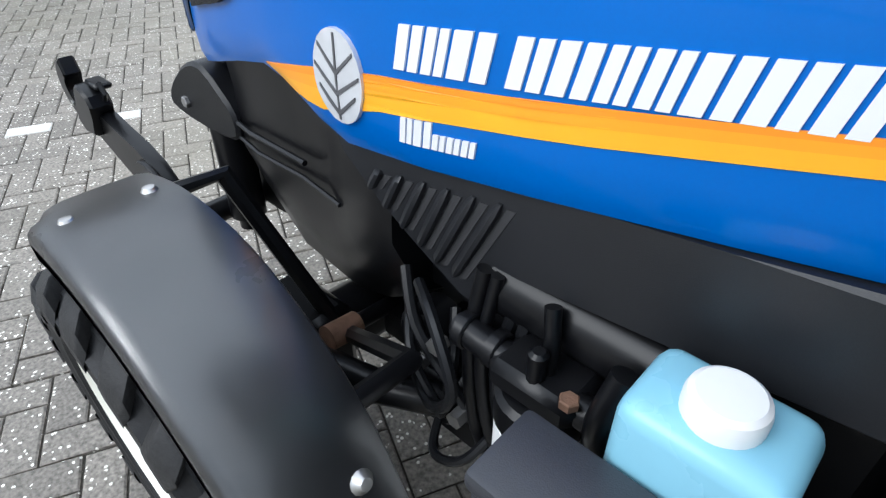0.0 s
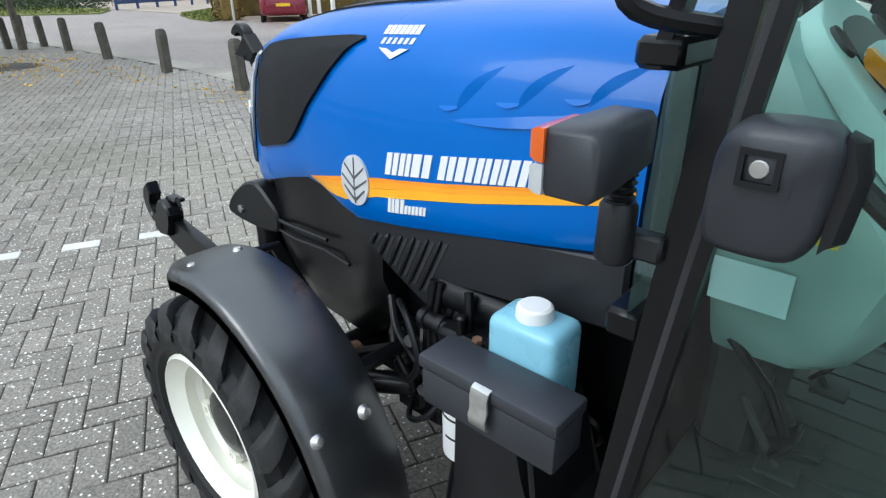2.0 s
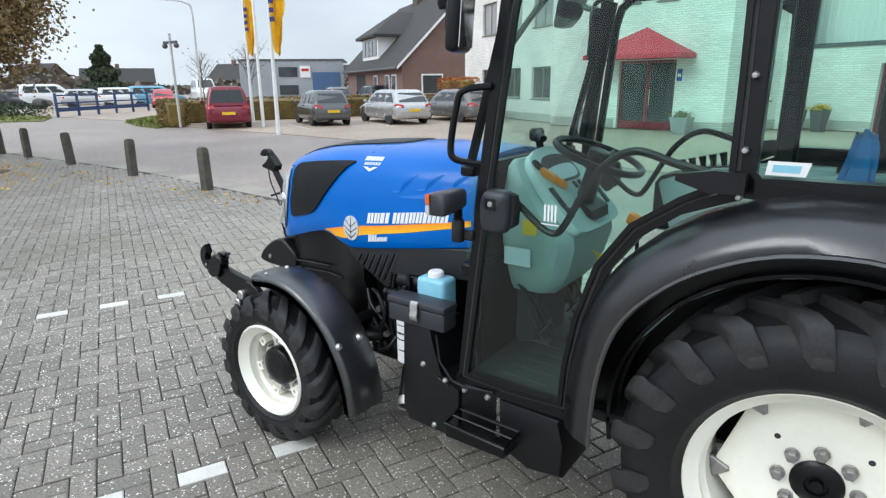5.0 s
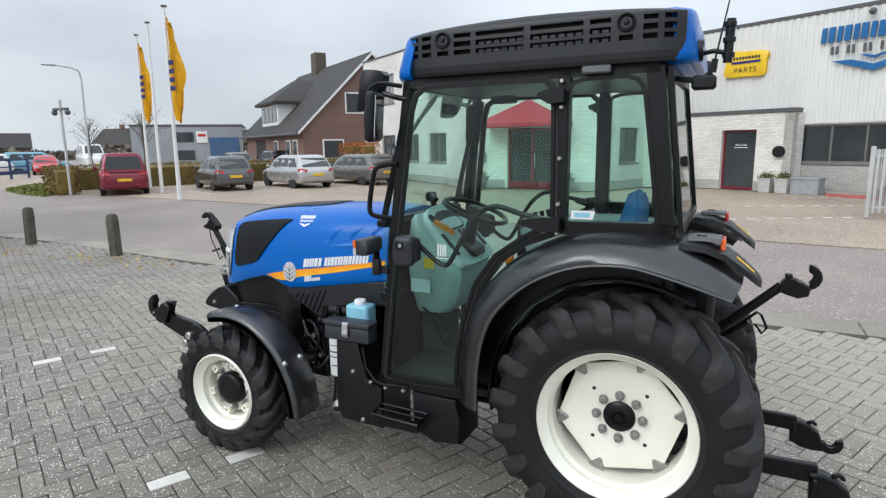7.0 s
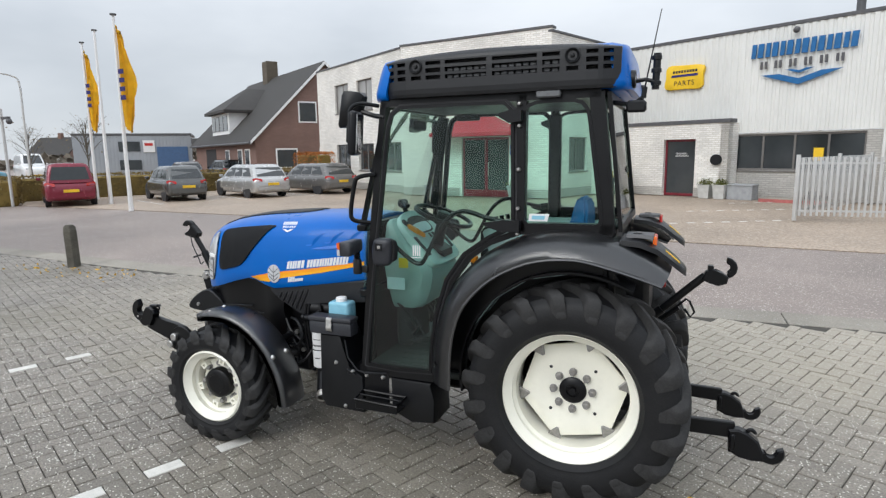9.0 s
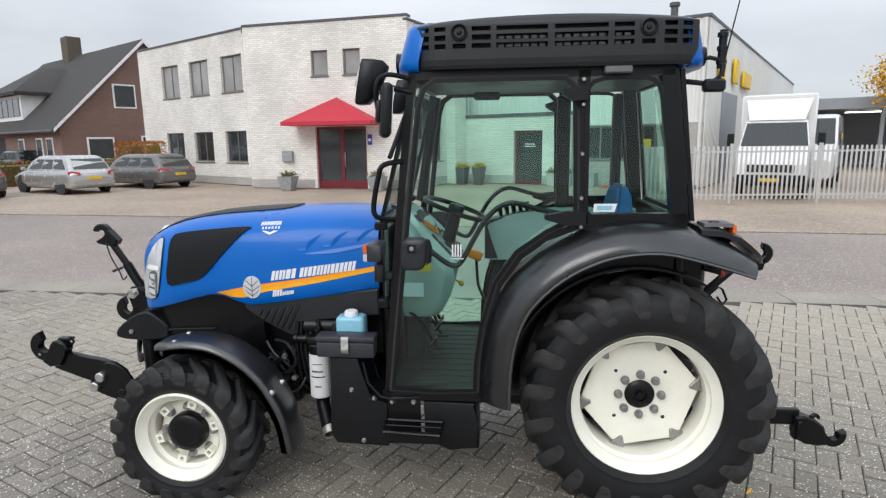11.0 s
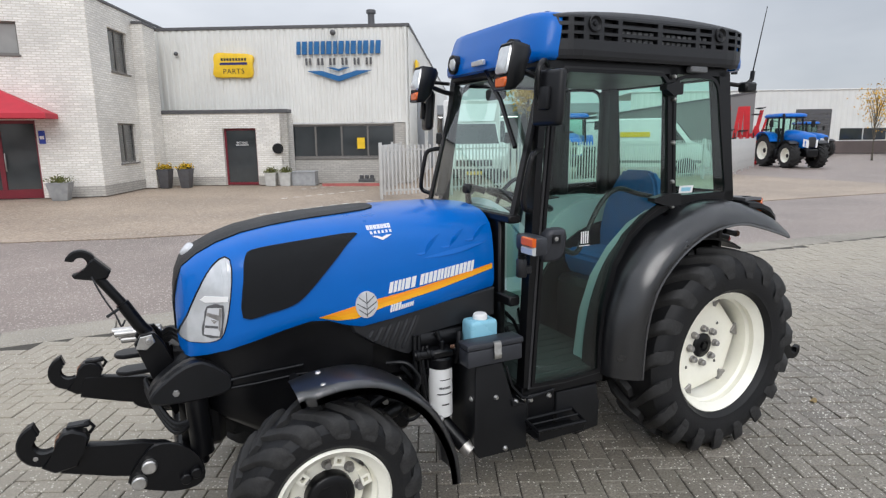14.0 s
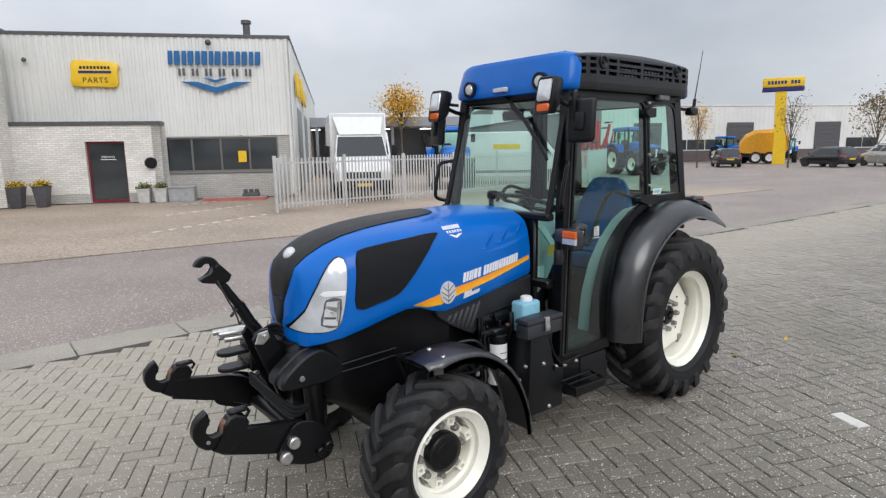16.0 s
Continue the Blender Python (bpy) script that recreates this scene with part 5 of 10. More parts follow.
for side in (-1, 1):
    bm = bmesh.new()
    pl = at_side(side, -0.02)
    # posts and sills as bars of the side frame
    def bar(pts, a, b):
        rings = []
        for i, p in enumerate(pts):
            q, r = Vector(pts[max(i - 1, 0)]), Vector(pts[min(i + 1, len(pts) - 1)])
            d = (r - q).normalized()
            nrm = Vector((-d.y, d.x))
            o, n_ = Vector(p) + nrm * a, Vector(p) - nrm * a
            rings.append([pl(o, 0.018), pl(n_, 0.018), pl(n_, 0.018 - b), pl(o, 0.018 - b)])
        loft(bm, rings)
    bar([(-0.104, 0.54), (-0.065, 1.05), (-0.034, 1.42), (-0.001, 1.75), (0.034, 2.07)], 0.018, 0.060)
    bar([(0.02, 2.068), (1.21, 2.068)], 0.024, 0.06)
    bar([(0.818, 2.07), (0.820, 1.38)], 0.026, 0.05)
    bar([(1.190, 2.07), (1.225, 1.75), (1.262, 1.38)], 0.036, 0.07)
    bar([(0.80, 1.395), (1.29, 1.40)], 0.030, 0.06)
    bar([(0.81, 1.375), (0.655, 1.315), (0.535, 1.225), (0.437, 1.09), (0.380, 0.90), (0.352, 0.72), (0.344, 0.54)], 0.016, 0.05)
    bar([(-0.13, 0.535), (0.36, 0.535)], 0.025, 0.06)
    frame_ob = part("cab_frame", bm, M_BLACK, tractor, "black steel cab frame")
    # door
    bm = bmesh.new()
    ring_panel(bm, DOOR, inset(DOOR, 0.017), at_side(side, -0.004), 0.018)
    d_ob = part("cab_door", bm, M_BLACK, tractor, "closed full-glass cab door in a black frame")
    bm = bmesh.new()
    g = inset(DOOR, 0.012)
    bm.faces.new([bm.verts.new(at_side(side, 0.004)(p, 0)) for p in g])
    gl = part("door_glass", bm, M_GLASS, d_ob, "green tinted door glass", None)
    gl.visible_shadow = False
    bm = bmesh.new()
    ring_panel(bm, inset(DOOR, -0.012), inset(DOOR, 0.0), at_side(side, -0.012), 0.014)
    part("door_seal", bm, M_DARK, d_ob)
    # door handle
    bm = bmesh.new()
    yy = cab_y(1.25)
    loft(bm, [[(0.036 + 0.060 * s * math.copysign(abs(math.cos(a)) ** 0.45, math.cos(a)) + 0.010 * math.sin(a), side * (yy + h + 0.010 * math.sin(a) * (h > 0.02)), 1.240 + 0.080 * s * math.copysign(abs(math.sin(a)) ** 0.6, math.sin(a))) for a in np.linspace(0, 2 * math.pi, 28, endpoint=False)] for s, h in ((1.0, 0.0), (1.02, 0.012), (1.0, 0.032), (0.93, 0.044), (0.80, 0.050), (0.4, 0.052))])
    hd = part("door_handle", bm, M_TOOLBOX, d_ob, "black plastic door handle housing")
    bm = bmesh.new()
    loft(bm, [[(0.095, side * (yy + h), 1.185), (0.116 - q, side * (yy + h), 1.20), (0.122 - q, side * (yy + h), 1.27), (0.112 - q, side * (yy + h), 1.305), (0.095, side * (yy + h), 1.312)] for h, q in ((0.0, 0.0), (0.018, 0.0), (0.030, 0.010))])
    part("grip", bm, M_STRIP, hd)
    bm = bmesh.new()
    sq = [(0.010, 1.253), (0.052, 1.253), (0.052, 1.293), (0.010, 1.293)]
    ring_panel(bm, sq, inset(sq, 0.006), lambda p, h: (p[0], side * (yy + 0.057 + h), p[1]), 0.007)
    part("lock_plate", bm, M_PLASTIC, hd)
    bm = bmesh.new()
    disc(bm, (0.031, side * (yy + 0.056), 1.273), 0.010, side * 0.008, "y", 12)
    part("lock", bm, M_STEEL, hd)
    # hinges at the post
    for z0, z1, w in ((1.385, 1.445, 0.17), (1.94, 2.0, 0.10)):
        bm = bmesh.new()
        y0 = cab_y(z0)
        loft(bm, [[(x, side * (y0 + h), z) for x, z in ((0.83, z0), (0.83, z1 - 0.004), (0.81 - w * 0.35, z1), (0.815 - w, (z0 + z1) / 2 + 0.012), (0.815 - w, (z0 + z1) / 2 - 0.006), (0.80 - w * 0.35, z0 - 0.006))] for h in (0.005, 0.045, 0.052)])
        part("hinge", bm, M_PLASTIC, d_ob, "black hinge cover")
    for z in (1.37, 1.50, 1.70, 1.92, 2.03):
        bm = bmesh.new()
        lathe(bm, [(0, -0.010), (0.007, -0.009), (0.011, -0.002), (0.011, 0.01)], 12, pose(0.812, side * (cab_y(z) + 0.012), z, 0, 0, 0 if side < 0 else 180))
        part("hinge_bolt", bm, M_STEEL, frame_ob)
    # quarter window
    bm = bmesh.new()
    ring_panel(bm, inset(QUARTER, -0.018), QUARTER, at_side(side, -0.010), 0.012)
    q_ob = part("quarter_window", bm, M_BLACK, tractor, "fixed rear quarter window in a black frame")
    bm = bmesh.new()
    g = inset(QUARTER, -0.004)
    bm.faces.new([bm.verts.new(at_side(side, -0.004)(p, 0)) for p in g])
    gl = part("quarter_glass", bm, M_GLASS, q_ob, "", None)
    gl.visible_shadow = False
    if side < 0:
        bm = bmesh.new()
        prism(bm, [(0.868, 1.437), (0.965, 1.437), (0.975, 1.475), (0.872, 1.475)], "y", -cab_y(1.45) - 0.0035, -cab_y(1.45) - 0.0015)
        stick = part("sticker", bm, M_WHITE, q_ob, "white sticker")
        bm = bmesh.new()
        prism(bm, [(0.884, 1.446), (0.950, 1.446), (0.954, 1.466), (0.886, 1.466)], "y", -cab_y(1.45) - 0.0045, -cab_y(1.45) - 0.0036)
        part("sticker_print", bm, M_FLUID, stick, "blue printed field")
    # lower front quarter glass beside the hood
    bm = bmesh.new()
    bm.faces.new([bm.verts.new((-0.114, side * y, z)) for y, z in ((0.375, 1.0), (0.50, 1.0), (0.475, 1.345), (0.375, 1.345))])
    gl = part("lower_glass", bm, M_GLASS, tractor, "narrow green tinted glass beside the bonnet", None)
    gl.visible_shadow = False
# windscreen, rear window, lower rear panel
for nm, x0, x1, z0, z1, w0, w1, mt, lb in (("windscreen", -0.135, 0.035, 1.375, 2.05, 0.455, 0.435, M_CLEAR, "large clear windscreen"), ("rear_window", 1.315, 1.245, 1.42, 2.05, 0.455, 0.435, M_GLASS, "green tinted rear window")):
    bm = bmesh.new()
    a = [(x0, -w0, z0), (x0, w0, z0), (x1, w1, z1), (x1, -w1, z1)]
    bm.faces.new([bm.verts.new(p) for p in a])
    gl = part(nm, bm, mt, tractor, lb, None)
    gl.visible_shadow = False
    bm = bmesh.new()
    outer = [(-w0 - 0.012, z0 - 0.03), (w0 + 0.012, z0 - 0.03), (w1 + 0.012, z1 + 0.02), (-w1 - 0.012, z1 + 0.02)]
    ring_panel(bm, outer, inset(outer, 0.035), lambda p, h, x0=x0, x1=x1, z0=z0, z1=z1: (x0 + (x1 - x0) * (p[1] - z0) / (z1 - z0) - 0.006 + h, p[0], p[1]), 0.02)
    part("window_frame", bm, M_BLACK, gl)
for nm, q, lb in (("front_sill", (-0.16, -0.10, -0.475, 0.475, 0.95, 1.0, 0.008), ""), ("bulkhead", (-0.155, -0.115, -0.37, 0.37, 0.50, 1.36, 0.01), "black cab bulkhead"), ("windscreen_sill", (-0.165, -0.10, -0.47, 0.47, 1.345, 1.385, 0.008), ""), ("rear_panel", (1.26, 1.30, -0.45, 0.45, 0.90, 1.41, 0.01), "")):
    bm = bmesh.new()
    box(bm, *q)
    part(nm, bm, M_BLACK, tractor, lb)
bm = bmesh.new()
box(bm, -0.10, 0.55, -0.50, 0.50, 0.52, 0.56, 0.01)
floor_ = part("cab_floor", bm, M_FLOORMAT, tractor, "grey-green rubber cab floor")
for k in range(11):
    bm = bmesh.new()
    box(bm, 0.02, 0.52, -0.44 + 0.082 * k, -0.375 + 0.082 * k, 0.558, 0.564, 0.003)
    part("mat_rib", bm, M_FLOORMAT, floor_)

# roof
bm = bmesh.new()
OUT = [(-0.030, -0.40), (-0.002, -0.43), (0.05, -0.452), (0.3, -0.458), (1.0, -0.458), (1.27, -0.445), (1.320, -0.42), (1.340, -0.36)]
OUT = OUT + [(x, -y) for x, y in OUT[::-1]]
rings = []
for z, d, nose in ((2.075, 0.03, 0.0), (2.09, 0.006, 0.0), (2.12, 0.0, 0.0), (2.20, 0.006, 0.35), (2.265, 0.018, 0.6), (2.295, 0.040, 0.7), (2.312, 0.10, 0.75)):
    rings.append([(x + 0.07 * nose * max(0, 1 - (x + 0.05) / 0.5), y, z) for x, y in inset(OUT, d)])
loft(bm, rings)
roof = part("roof", bm, M_BLUE, tractor, "blue cab roof with black vented side bands", 45)
for nm, half in (("front_cap", [(0.070, -0.496), (0.030, -0.490), (-0.006, -0.465), (-0.034, -0.41), (-0.040, -0.30)]), ("rear_cap", [(1.268, -0.484), (1.305, -0.472), (1.338, -0.43), (1.352, -0.36), (1.354, -0.25)])):
    bm = bmesh.new()
    ring = half + [(x, -y) for x, y in half[::-1]]
    rings = []
    for z, d, nose in ((2.078, 0.02, 0.0), (2.092, 0.002, 0.0), (2.12, 0.0, 0.0), (2.20, 0.006, 0.35), (2.262, 0.018, 0.6), (2.284, 0.036, 0.7), (2.295, 0.07, 0.8)):
        rings.append([(x + (0.07 * nose * max(0, 1 - (x + 0.05) / 0.5) if x < 0.5 else -0.04 * nose), y * (1 - d / 0.49), z) for x, y in ring])
    loft(bm, rings)
    part(nm, bm, M_BLUE, roof, "", 50)
for side in (-1, 1):
    # vented side band: frame bars round real slots
    bm = bmesh.new()
    slots = [(0.082, 0.120), (0.146, 0.196), (0.313, 0.397), (0.422, 0.647), (0.677, 0.906), (0.932, 1.017), (1.143, 1.198), (1.222, 1.266)]
    small = [(0.228, 0.286), (1.050, 1.106)]
    def band_y(z, x=0.6):
        e = max(0.0, 0.16 - (x - 0.062), 0.16 - (1.300 - x)) / 0.16
        over = max(0.0, z - 2.27) / 0.040
        return 0.506 - 0.05 * max(0, z - 2.225) - 0.045 * e ** 2.4 - 0.026 * over ** 2 - 0.010 * max(0.0, (2.125 - z) / 0.04) ** 2
    def lift(z, x):
        """The band's upper edge arches over its length."""
        return z if z <= 2.27 else 2.27 + (z - 2.27) * (1.0 - 0.75 * ((x - 0.66) / 0.61) ** 2)
    levels = [2.171, 2.192, 2.206, 2.229, 2.245, 2.264]
    xs = sorted({0.062, 0.070, 1.285, 1.300, 0.36, 0.53, 0.79, *[v for q in slots + small for v in q]})
    zs = [2.085, 2.10, 2.125, 2.135, *levels, 2.272, 2.285, 2.296, 2.305, 2.311]
    rows_ = ((levels[0], levels[1]), (levels[2], levels[3]), (levels[4], levels[5]))
    for a, b in zip(xs, xs[1:]):
        for c, d in zip(zs, zs[1:]):
            if (c, d) in rows_ and any(q[0] - 1e-6 <= a and b <= q[1] + 1e-6 for q in slots):
                continue
            if (c, d) == rows_[0] and (a, b) in small:
                continue
            loft(bm, [[(x, side * (band_y(z, x) + o), lift(z, x)) for x, z in ((a, c), (b, c), (b, d), (a, d))] for o in (-0.03, 0.008)])
    bmesh.ops.remove_doubles(bm, verts=bm.verts[:], dist=1e-5)
    band = part("vent_band", bm, M_BAND, roof, "black plastic roof vent band", None)
    bm = bmesh.new()
    loft(bm, [[(x, side * (band_y(z, x) - 0.034 + h), z) for z, h in ((2.11, 0.0), (2.20, 0.0), (2.285, 0.0), (2.285, -0.006), (2.11, -0.006))] for x in (0.08, 0.12, 0.17, 0.24, 0.6, 1.08, 1.16, 1.22, 1.28)])
    part("vent_backing", bm, M_DARK, band)
    for a, b in slots[3:6]:
        for c in (levels[0], levels[2]):
            k = round((b - a) / 0.0375)
            for i in range(k):
                bm = bmesh.new()
                x = a + 0.006 + (b - a - 0.006) * i / k
                box(bm, x, x + 0.029, side * 0.490 - 0.005, side * 0.490 + 0.005, c + 0.003, c + 0.019, 0.003)
                part("vent_rib", bm, M_VENTRIB, band)
    for x in (0.257, 1.078):
        bm = bmesh.new()
        lathe(bm, [(0.038, 0.0), (0.037, -0.017), (0.033, -0.019), (0.029, -0.014), (0.020, -0.006), (0.012, -0.008), (0.008, -0.016), (0.0, -0.018)], 28, pose(x, side * 0.505, 2.240, 0, 0, 0 if side < 0 else 180))
        part("roof_lamp_socket", bm, M_PLASTIC, band)
    bm = bmesh.new()
    box(bm, 0.90, 1.02, side * 0.485 - 0.02, side * 0.485 + 0.02, 2.052, 2.085, 0.006)
    part("side_lamp", bm, M_VENTRIB, roof, "slim smoked side lamp")
bm = bmesh.new()
box(bm, 0.01, 1.24, -0.44, 0.44, 2.045, 2.085, 0.01)
part("roof_lining", bm, M_PLASTIC, roof, "dark roof lining")

# lamps on the front posts, mirrors, indicators, grab rails
for side in (-1, 1):
    ly = side * 0.47
    bm = bmesh.new()
    face = [(-0.8, -1), (0.8, -1), (1, -0.85), (1, 0.8), (0.8, 1), (-0.8, 1), (-1, 0.8), (-1, -0.85)]
    loft(bm, [[(x + 0.018 * b, ly + 0.056 * s * a, 2.038 + dz + 0.098 * s * b) for a, b in face] for x, s, dz in ((-0.200, 0.90, 0.0), (-0.207, 0.97, 0.0), (-0.200, 1.03, 0.0), (-0.155, 1.0, 0.0), (-0.11, 0.78, 0.015), (-0.09, 0.45, 0.025))])
    lm = part("work_lamp", bm, M_PLASTIC, tractor, "black cab headlamp with an amber indicator below")
    bm = bmesh.new()
    loft(bm, [[(x + 0.018 * (0.25 + 0.70 * b), ly + 0.045 * s * a, 2.065 + 0.060 * s * b) for a, b in face] for x, s in ((-0.203, 1.0), (-0.212, 0.94), (-0.218, 0.72), (-0.220, 0.35))])
    part("lens", bm, M_LENS, lm, "clear lamp lens")
    bm = bmesh.new()
    box(bm, -0.222, -0.165, ly - 0.044, ly + 0.044, 1.948, 1.994, 0.008)
    part("indicator", bm, M_AMBER, lm, "amber indicator lens")
    bm = bmesh.new()
    tube(bm, [(-0.12, ly, 2.03), (-0.02, side * 0.47, 2.0), (0.03, side * 0.46, 1.99)], 0.014, 8)
    part("lamp_bracket", bm, M_BLACK, lm)
    # mirror
    my = side * 0.615
    bm = bmesh.new()
    tilt = pose(-0.06, my, 1.90, 0, 4, side * -14)
    box(bm, -0.028, 0.02, -0.080, 0.080, -0.118, 0.118, 0.022, tilt, 3)
    box(bm, -0.048, -0.02, -0.030, 0.030, -0.055, 0.045, 0.012, tilt, 2)
    mr = part("mirror", bm, M_PLASTIC, tractor, "black rear-view mirror on a bent arm")
    bm = bmesh.new()
    box(bm, 0.0205, 0.0235, -0.064, 0.064, -0.10, 0.10, 0.0, tilt)
    part("mirror_glass", bm, M_CHROME, mr)
    bm = bmesh.new()
    tube(bm, bend([(-0.085, my - side * 0.02, 1.86), (-0.105, my - side * 0.02, 1.92), (-0.105, my - side * 0.02, 2.02), (-0.06, side * 0.57, 2.06), (0.02, side * 0.49, 2.05)]), 0.011, 8)
    part("mirror_arm", bm, M_BLACK, mr)
    # indicator box standing out from the post on a rubber stalk
    bm = bmesh.new()
    loft(bm, [[(-0.128 + w * a, side * y, zc + h * b) for a, b in ((-0.85, -1), (0.7, -1), (1, -0.75), (1, 0.75), (0.75, 1), (-0.85, 1), (-1, 0.88), (-1, -0.88))] for y, w, h, zc in ((0.672, 0.030, 0.034, 1.268), (0.668, 0.034, 0.039, 1.268), (0.62, 0.035, 0.040, 1.269), (0.56, 0.033, 0.037, 1.272), (0.528, 0.031, 0.035, 1.274), (0.516, 0.026, 0.030, 1.274), (0.512, 0.018, 0.022, 1.274))])
    ind = part("side_indicator", bm, M_TOOLBOX, tractor, "black side indicator housing on a rubber stalk", 50)
    for nm, z0, z1, mt, lb in (("amber_lens", 1.268, 1.306, M_AMBER, "amber lens"), ("clear_lens", 1.231, 1.266, M_LENS, "clear lens")):
        bm = bmesh.new()
        loft(bm, [[(x, side * y, z) for x, y in ((-0.158, 0.585), (-0.158, 0.676), (-0.158 - d, 0.674), (-0.160 - d, 0.662), (-0.160 - d, 0.591))] for z, d in ((z0, 0.012), (z0 + 0.004, 0.018), (z1 - 0.004, 0.018), (z1, 0.012))])
        part(nm, bm, mt, ind, lb)
    bm = bmesh.new()
    prof = [(0.0, 1.250), (0.018, 1.250)]
    for k in range(5):
        prof += [(0.016, 1.240 - 0.010 * k), (0.021, 1.236 - 0.010 * k), (0.016, 1.232 - 0.010 * k)]
    lathe(bm, prof + [(0.018, 1.185), (0.0, 1.183)], 14, pose(-0.132, side * 0.530, 0) @ pose(0, 0, 0, 90, 0, 0))
    part("stalk", bm, M_PLASTIC, ind)
    bm = bmesh.new()
    loft(bm, [[(-0.132 + r_ * math.cos(2 * math.pi * k / 16), side * 0.528 + r_ * math.sin(2 * math.pi * k / 16), z) for k in range(16)] for z, r_ in ((1.105, 0.022), (1.110, 0.026), (1.184, 0.025), (1.190, 0.021))])
    box(bm, -0.128, -0.070, side * 0.512 - 0.014, side * 0.512 + 0.014, 1.112, 1.150, 0.005)
    part("stalk_foot", bm, M_SKIRT, ind, "dark grey stalk foot")
    # grab rail
    bm = bmesh.new()
    tube(bm, bend([(-0.06, side * 0.49, 1.40), (-0.13, side * 0.55, 1.42), (-0.145, side * 0.555, 1.47), (-0.12, side * 0.555, 1.60), (-0.095, side * 0.55, 1.66), (-0.02, side * 0.49, 1.675)], 4), 0.013, 8)
    part("grab_rail", bm, M_BLACK, tractor, "bent black grab rail")
bm = bmesh.new()
tube(bm, [(-0.005, 0.03, 2.085), (-0.030, -0.09, 2.00), (-0.042, -0.187, 1.912)], 0.009, 6)
tube(bm, [(-0.020, -0.05, 2.02), (-0.040, -0.187, 1.912), (-0.092, -0.40, 1.69)], 0.012, 6)
part("wiper", bm, M_BLACK, tractor, "black windscreen wiper")

# ---- tool box, bottle, tank, step, filter ----
bm = bmesh.new()
box(bm, -0.445, -0.160, -0.588, -0.499, 0.735, 0.812, 0.008, None, 2)
tool = part("tool_box", bm, M_TOOLBOX, tractor, "dark grey plastic tool box with a zinc latch")
bm = bmesh.new()
box(bm, -0.449, -0.156, -0.593, -0.496, 0.814, 0.842, 0.008, None, 2)
part("lid", bm, M_TOOLBOX, tool)
bm = bmesh.new()
loft(bm, [[(x, y, z) for x in (-0.318, -0.282)] + [(x, y - 0.005, z - 0.001) for x in (-0.282, -0.318)] for y, z in ((-0.588, 0.843), (-0.594, 0.840), (-0.598, 0.826), (-0.597, 0.80), (-0.602, 0.79), (-0.600, 0.77), (-0.594, 0.762))])
part("latch", bm, M_STEEL, tool, "zinc toggle latch")
bm = bmesh.new()
box(bm, -0.374, -0.230, -0.492, -0.388, 0.73, 0.909, 0.020, None, 4)
bottle = part("washer_bottle", bm, M_FLUID, tractor, "cloudy plastic bottle full of blue washer fluid")
bm = bmesh.new()
lathe(bm, [(0, 0.934), (0.027, 0.934), (0.032, 0.930), (0.034, 0.923), (0.034, 0.906)], 28, pose(-0.302, -0.443, 0) @ pose(0, 0, 0, 90, 0, 0))
part("cap", bm, M_WHITE, bottle, "white screw cap", 20)
bm = bmesh.new()
prism(bm, [(-0.39, 0.725), (-0.25, 0.725), (-0.235, 0.66), (-0.205, 0.53), (-0.160, 0.512), (-0.108, 0.49), (-0.108, 0.262), (-0.37, 0.270), (-0.402, 0.32)], "y", -0.562, -0.33, 0.012, None, 2)
tank = part("battery_cover", bm, M_PLASTIC, tractor, "black plastic battery cover")
for x, z in ((-0.285, 0.560), (-0.232, 0.292), (-0.175, 0.515), (-0.39, 0.56)):
    bm = bmesh.new()
    lathe(bm, [(0, -0.012), (0.007, -0.011), (0.011, -0.003), (0.013, 0.0), (0.013, 0.01)], 12, pose(x, -0.563 if x > -0.38 else -0.53, z))
    part("cover_bolt", bm, M_STEEL, tank)
bm = bmesh.new()
prism(bm, [(-0.205, 0.53), (-0.16, 0.512), (-0.15, 0.50), (-0.20, 0.50)], "y", -0.575, -0.56, 0.003)
tube(bm, [(-0.225, -0.55, 0.70), (-0.20, -0.565, 0.60), (-0.14, -0.565, 0.53), (-0.09, -0.56, 0.515), (0.05, -0.555, 0.528)], 0.006, 6)
part("cover_rib", bm, M_PLASTIC, tank)
bm = bmesh.new()
prism(bm, [(-0.102, 0.335), (-0.102, 0.512), (-0.088, 0.522), (0.045, 0.522), (0.056, 0.512), (0.056, 0.335)], "y", -0.55, -0.535, 0.004)
step = part("step", bm, M_BLACK, tractor, "black steel access step with serrated tread")
bm = bmesh.new()
tube(bm, [(-0.115, -0.545, 0.402), (-0.110, -0.652, 0.388), (0.160, -0.656, 0.380), (0.168, -0.548, 0.396), (-0.115, -0.545, 0.402)], 0.010, 8)
for k in (1.5,):
    tube(bm, [(-0.112, -0.545 - 0.036 * k, 0.398), (0.165, -0.548 - 0.036 * k, 0.392)], 0.005, 6)
box(bm, -0.108, 0.160, -0.658, -0.648, 0.335, 0.385, 0.003)
box(bm, -0.108, 0.160, -0.64, -0.548, 0.333, 0.343, 0.003)
for k in range(22):
    box(bm, -0.105 + 0.012 * k, -0.099 + 0.012 * k, -0.662, -0.646, 0.383, 0.394, 0.001)
part("tread", bm, M_BLACK, step)
for x in (-0.085, 0.022):
    bm = bmesh.new()
    lathe(bm, [(0, -0.012), (0.008, -0.011), (0.012, -0.003), (0.014, 0.0), (0.014, 0.01)], 12, pose(x, -0.551, 0.500))
    part("step_bolt", bm, M_STEEL, step)
bm = bmesh.new()
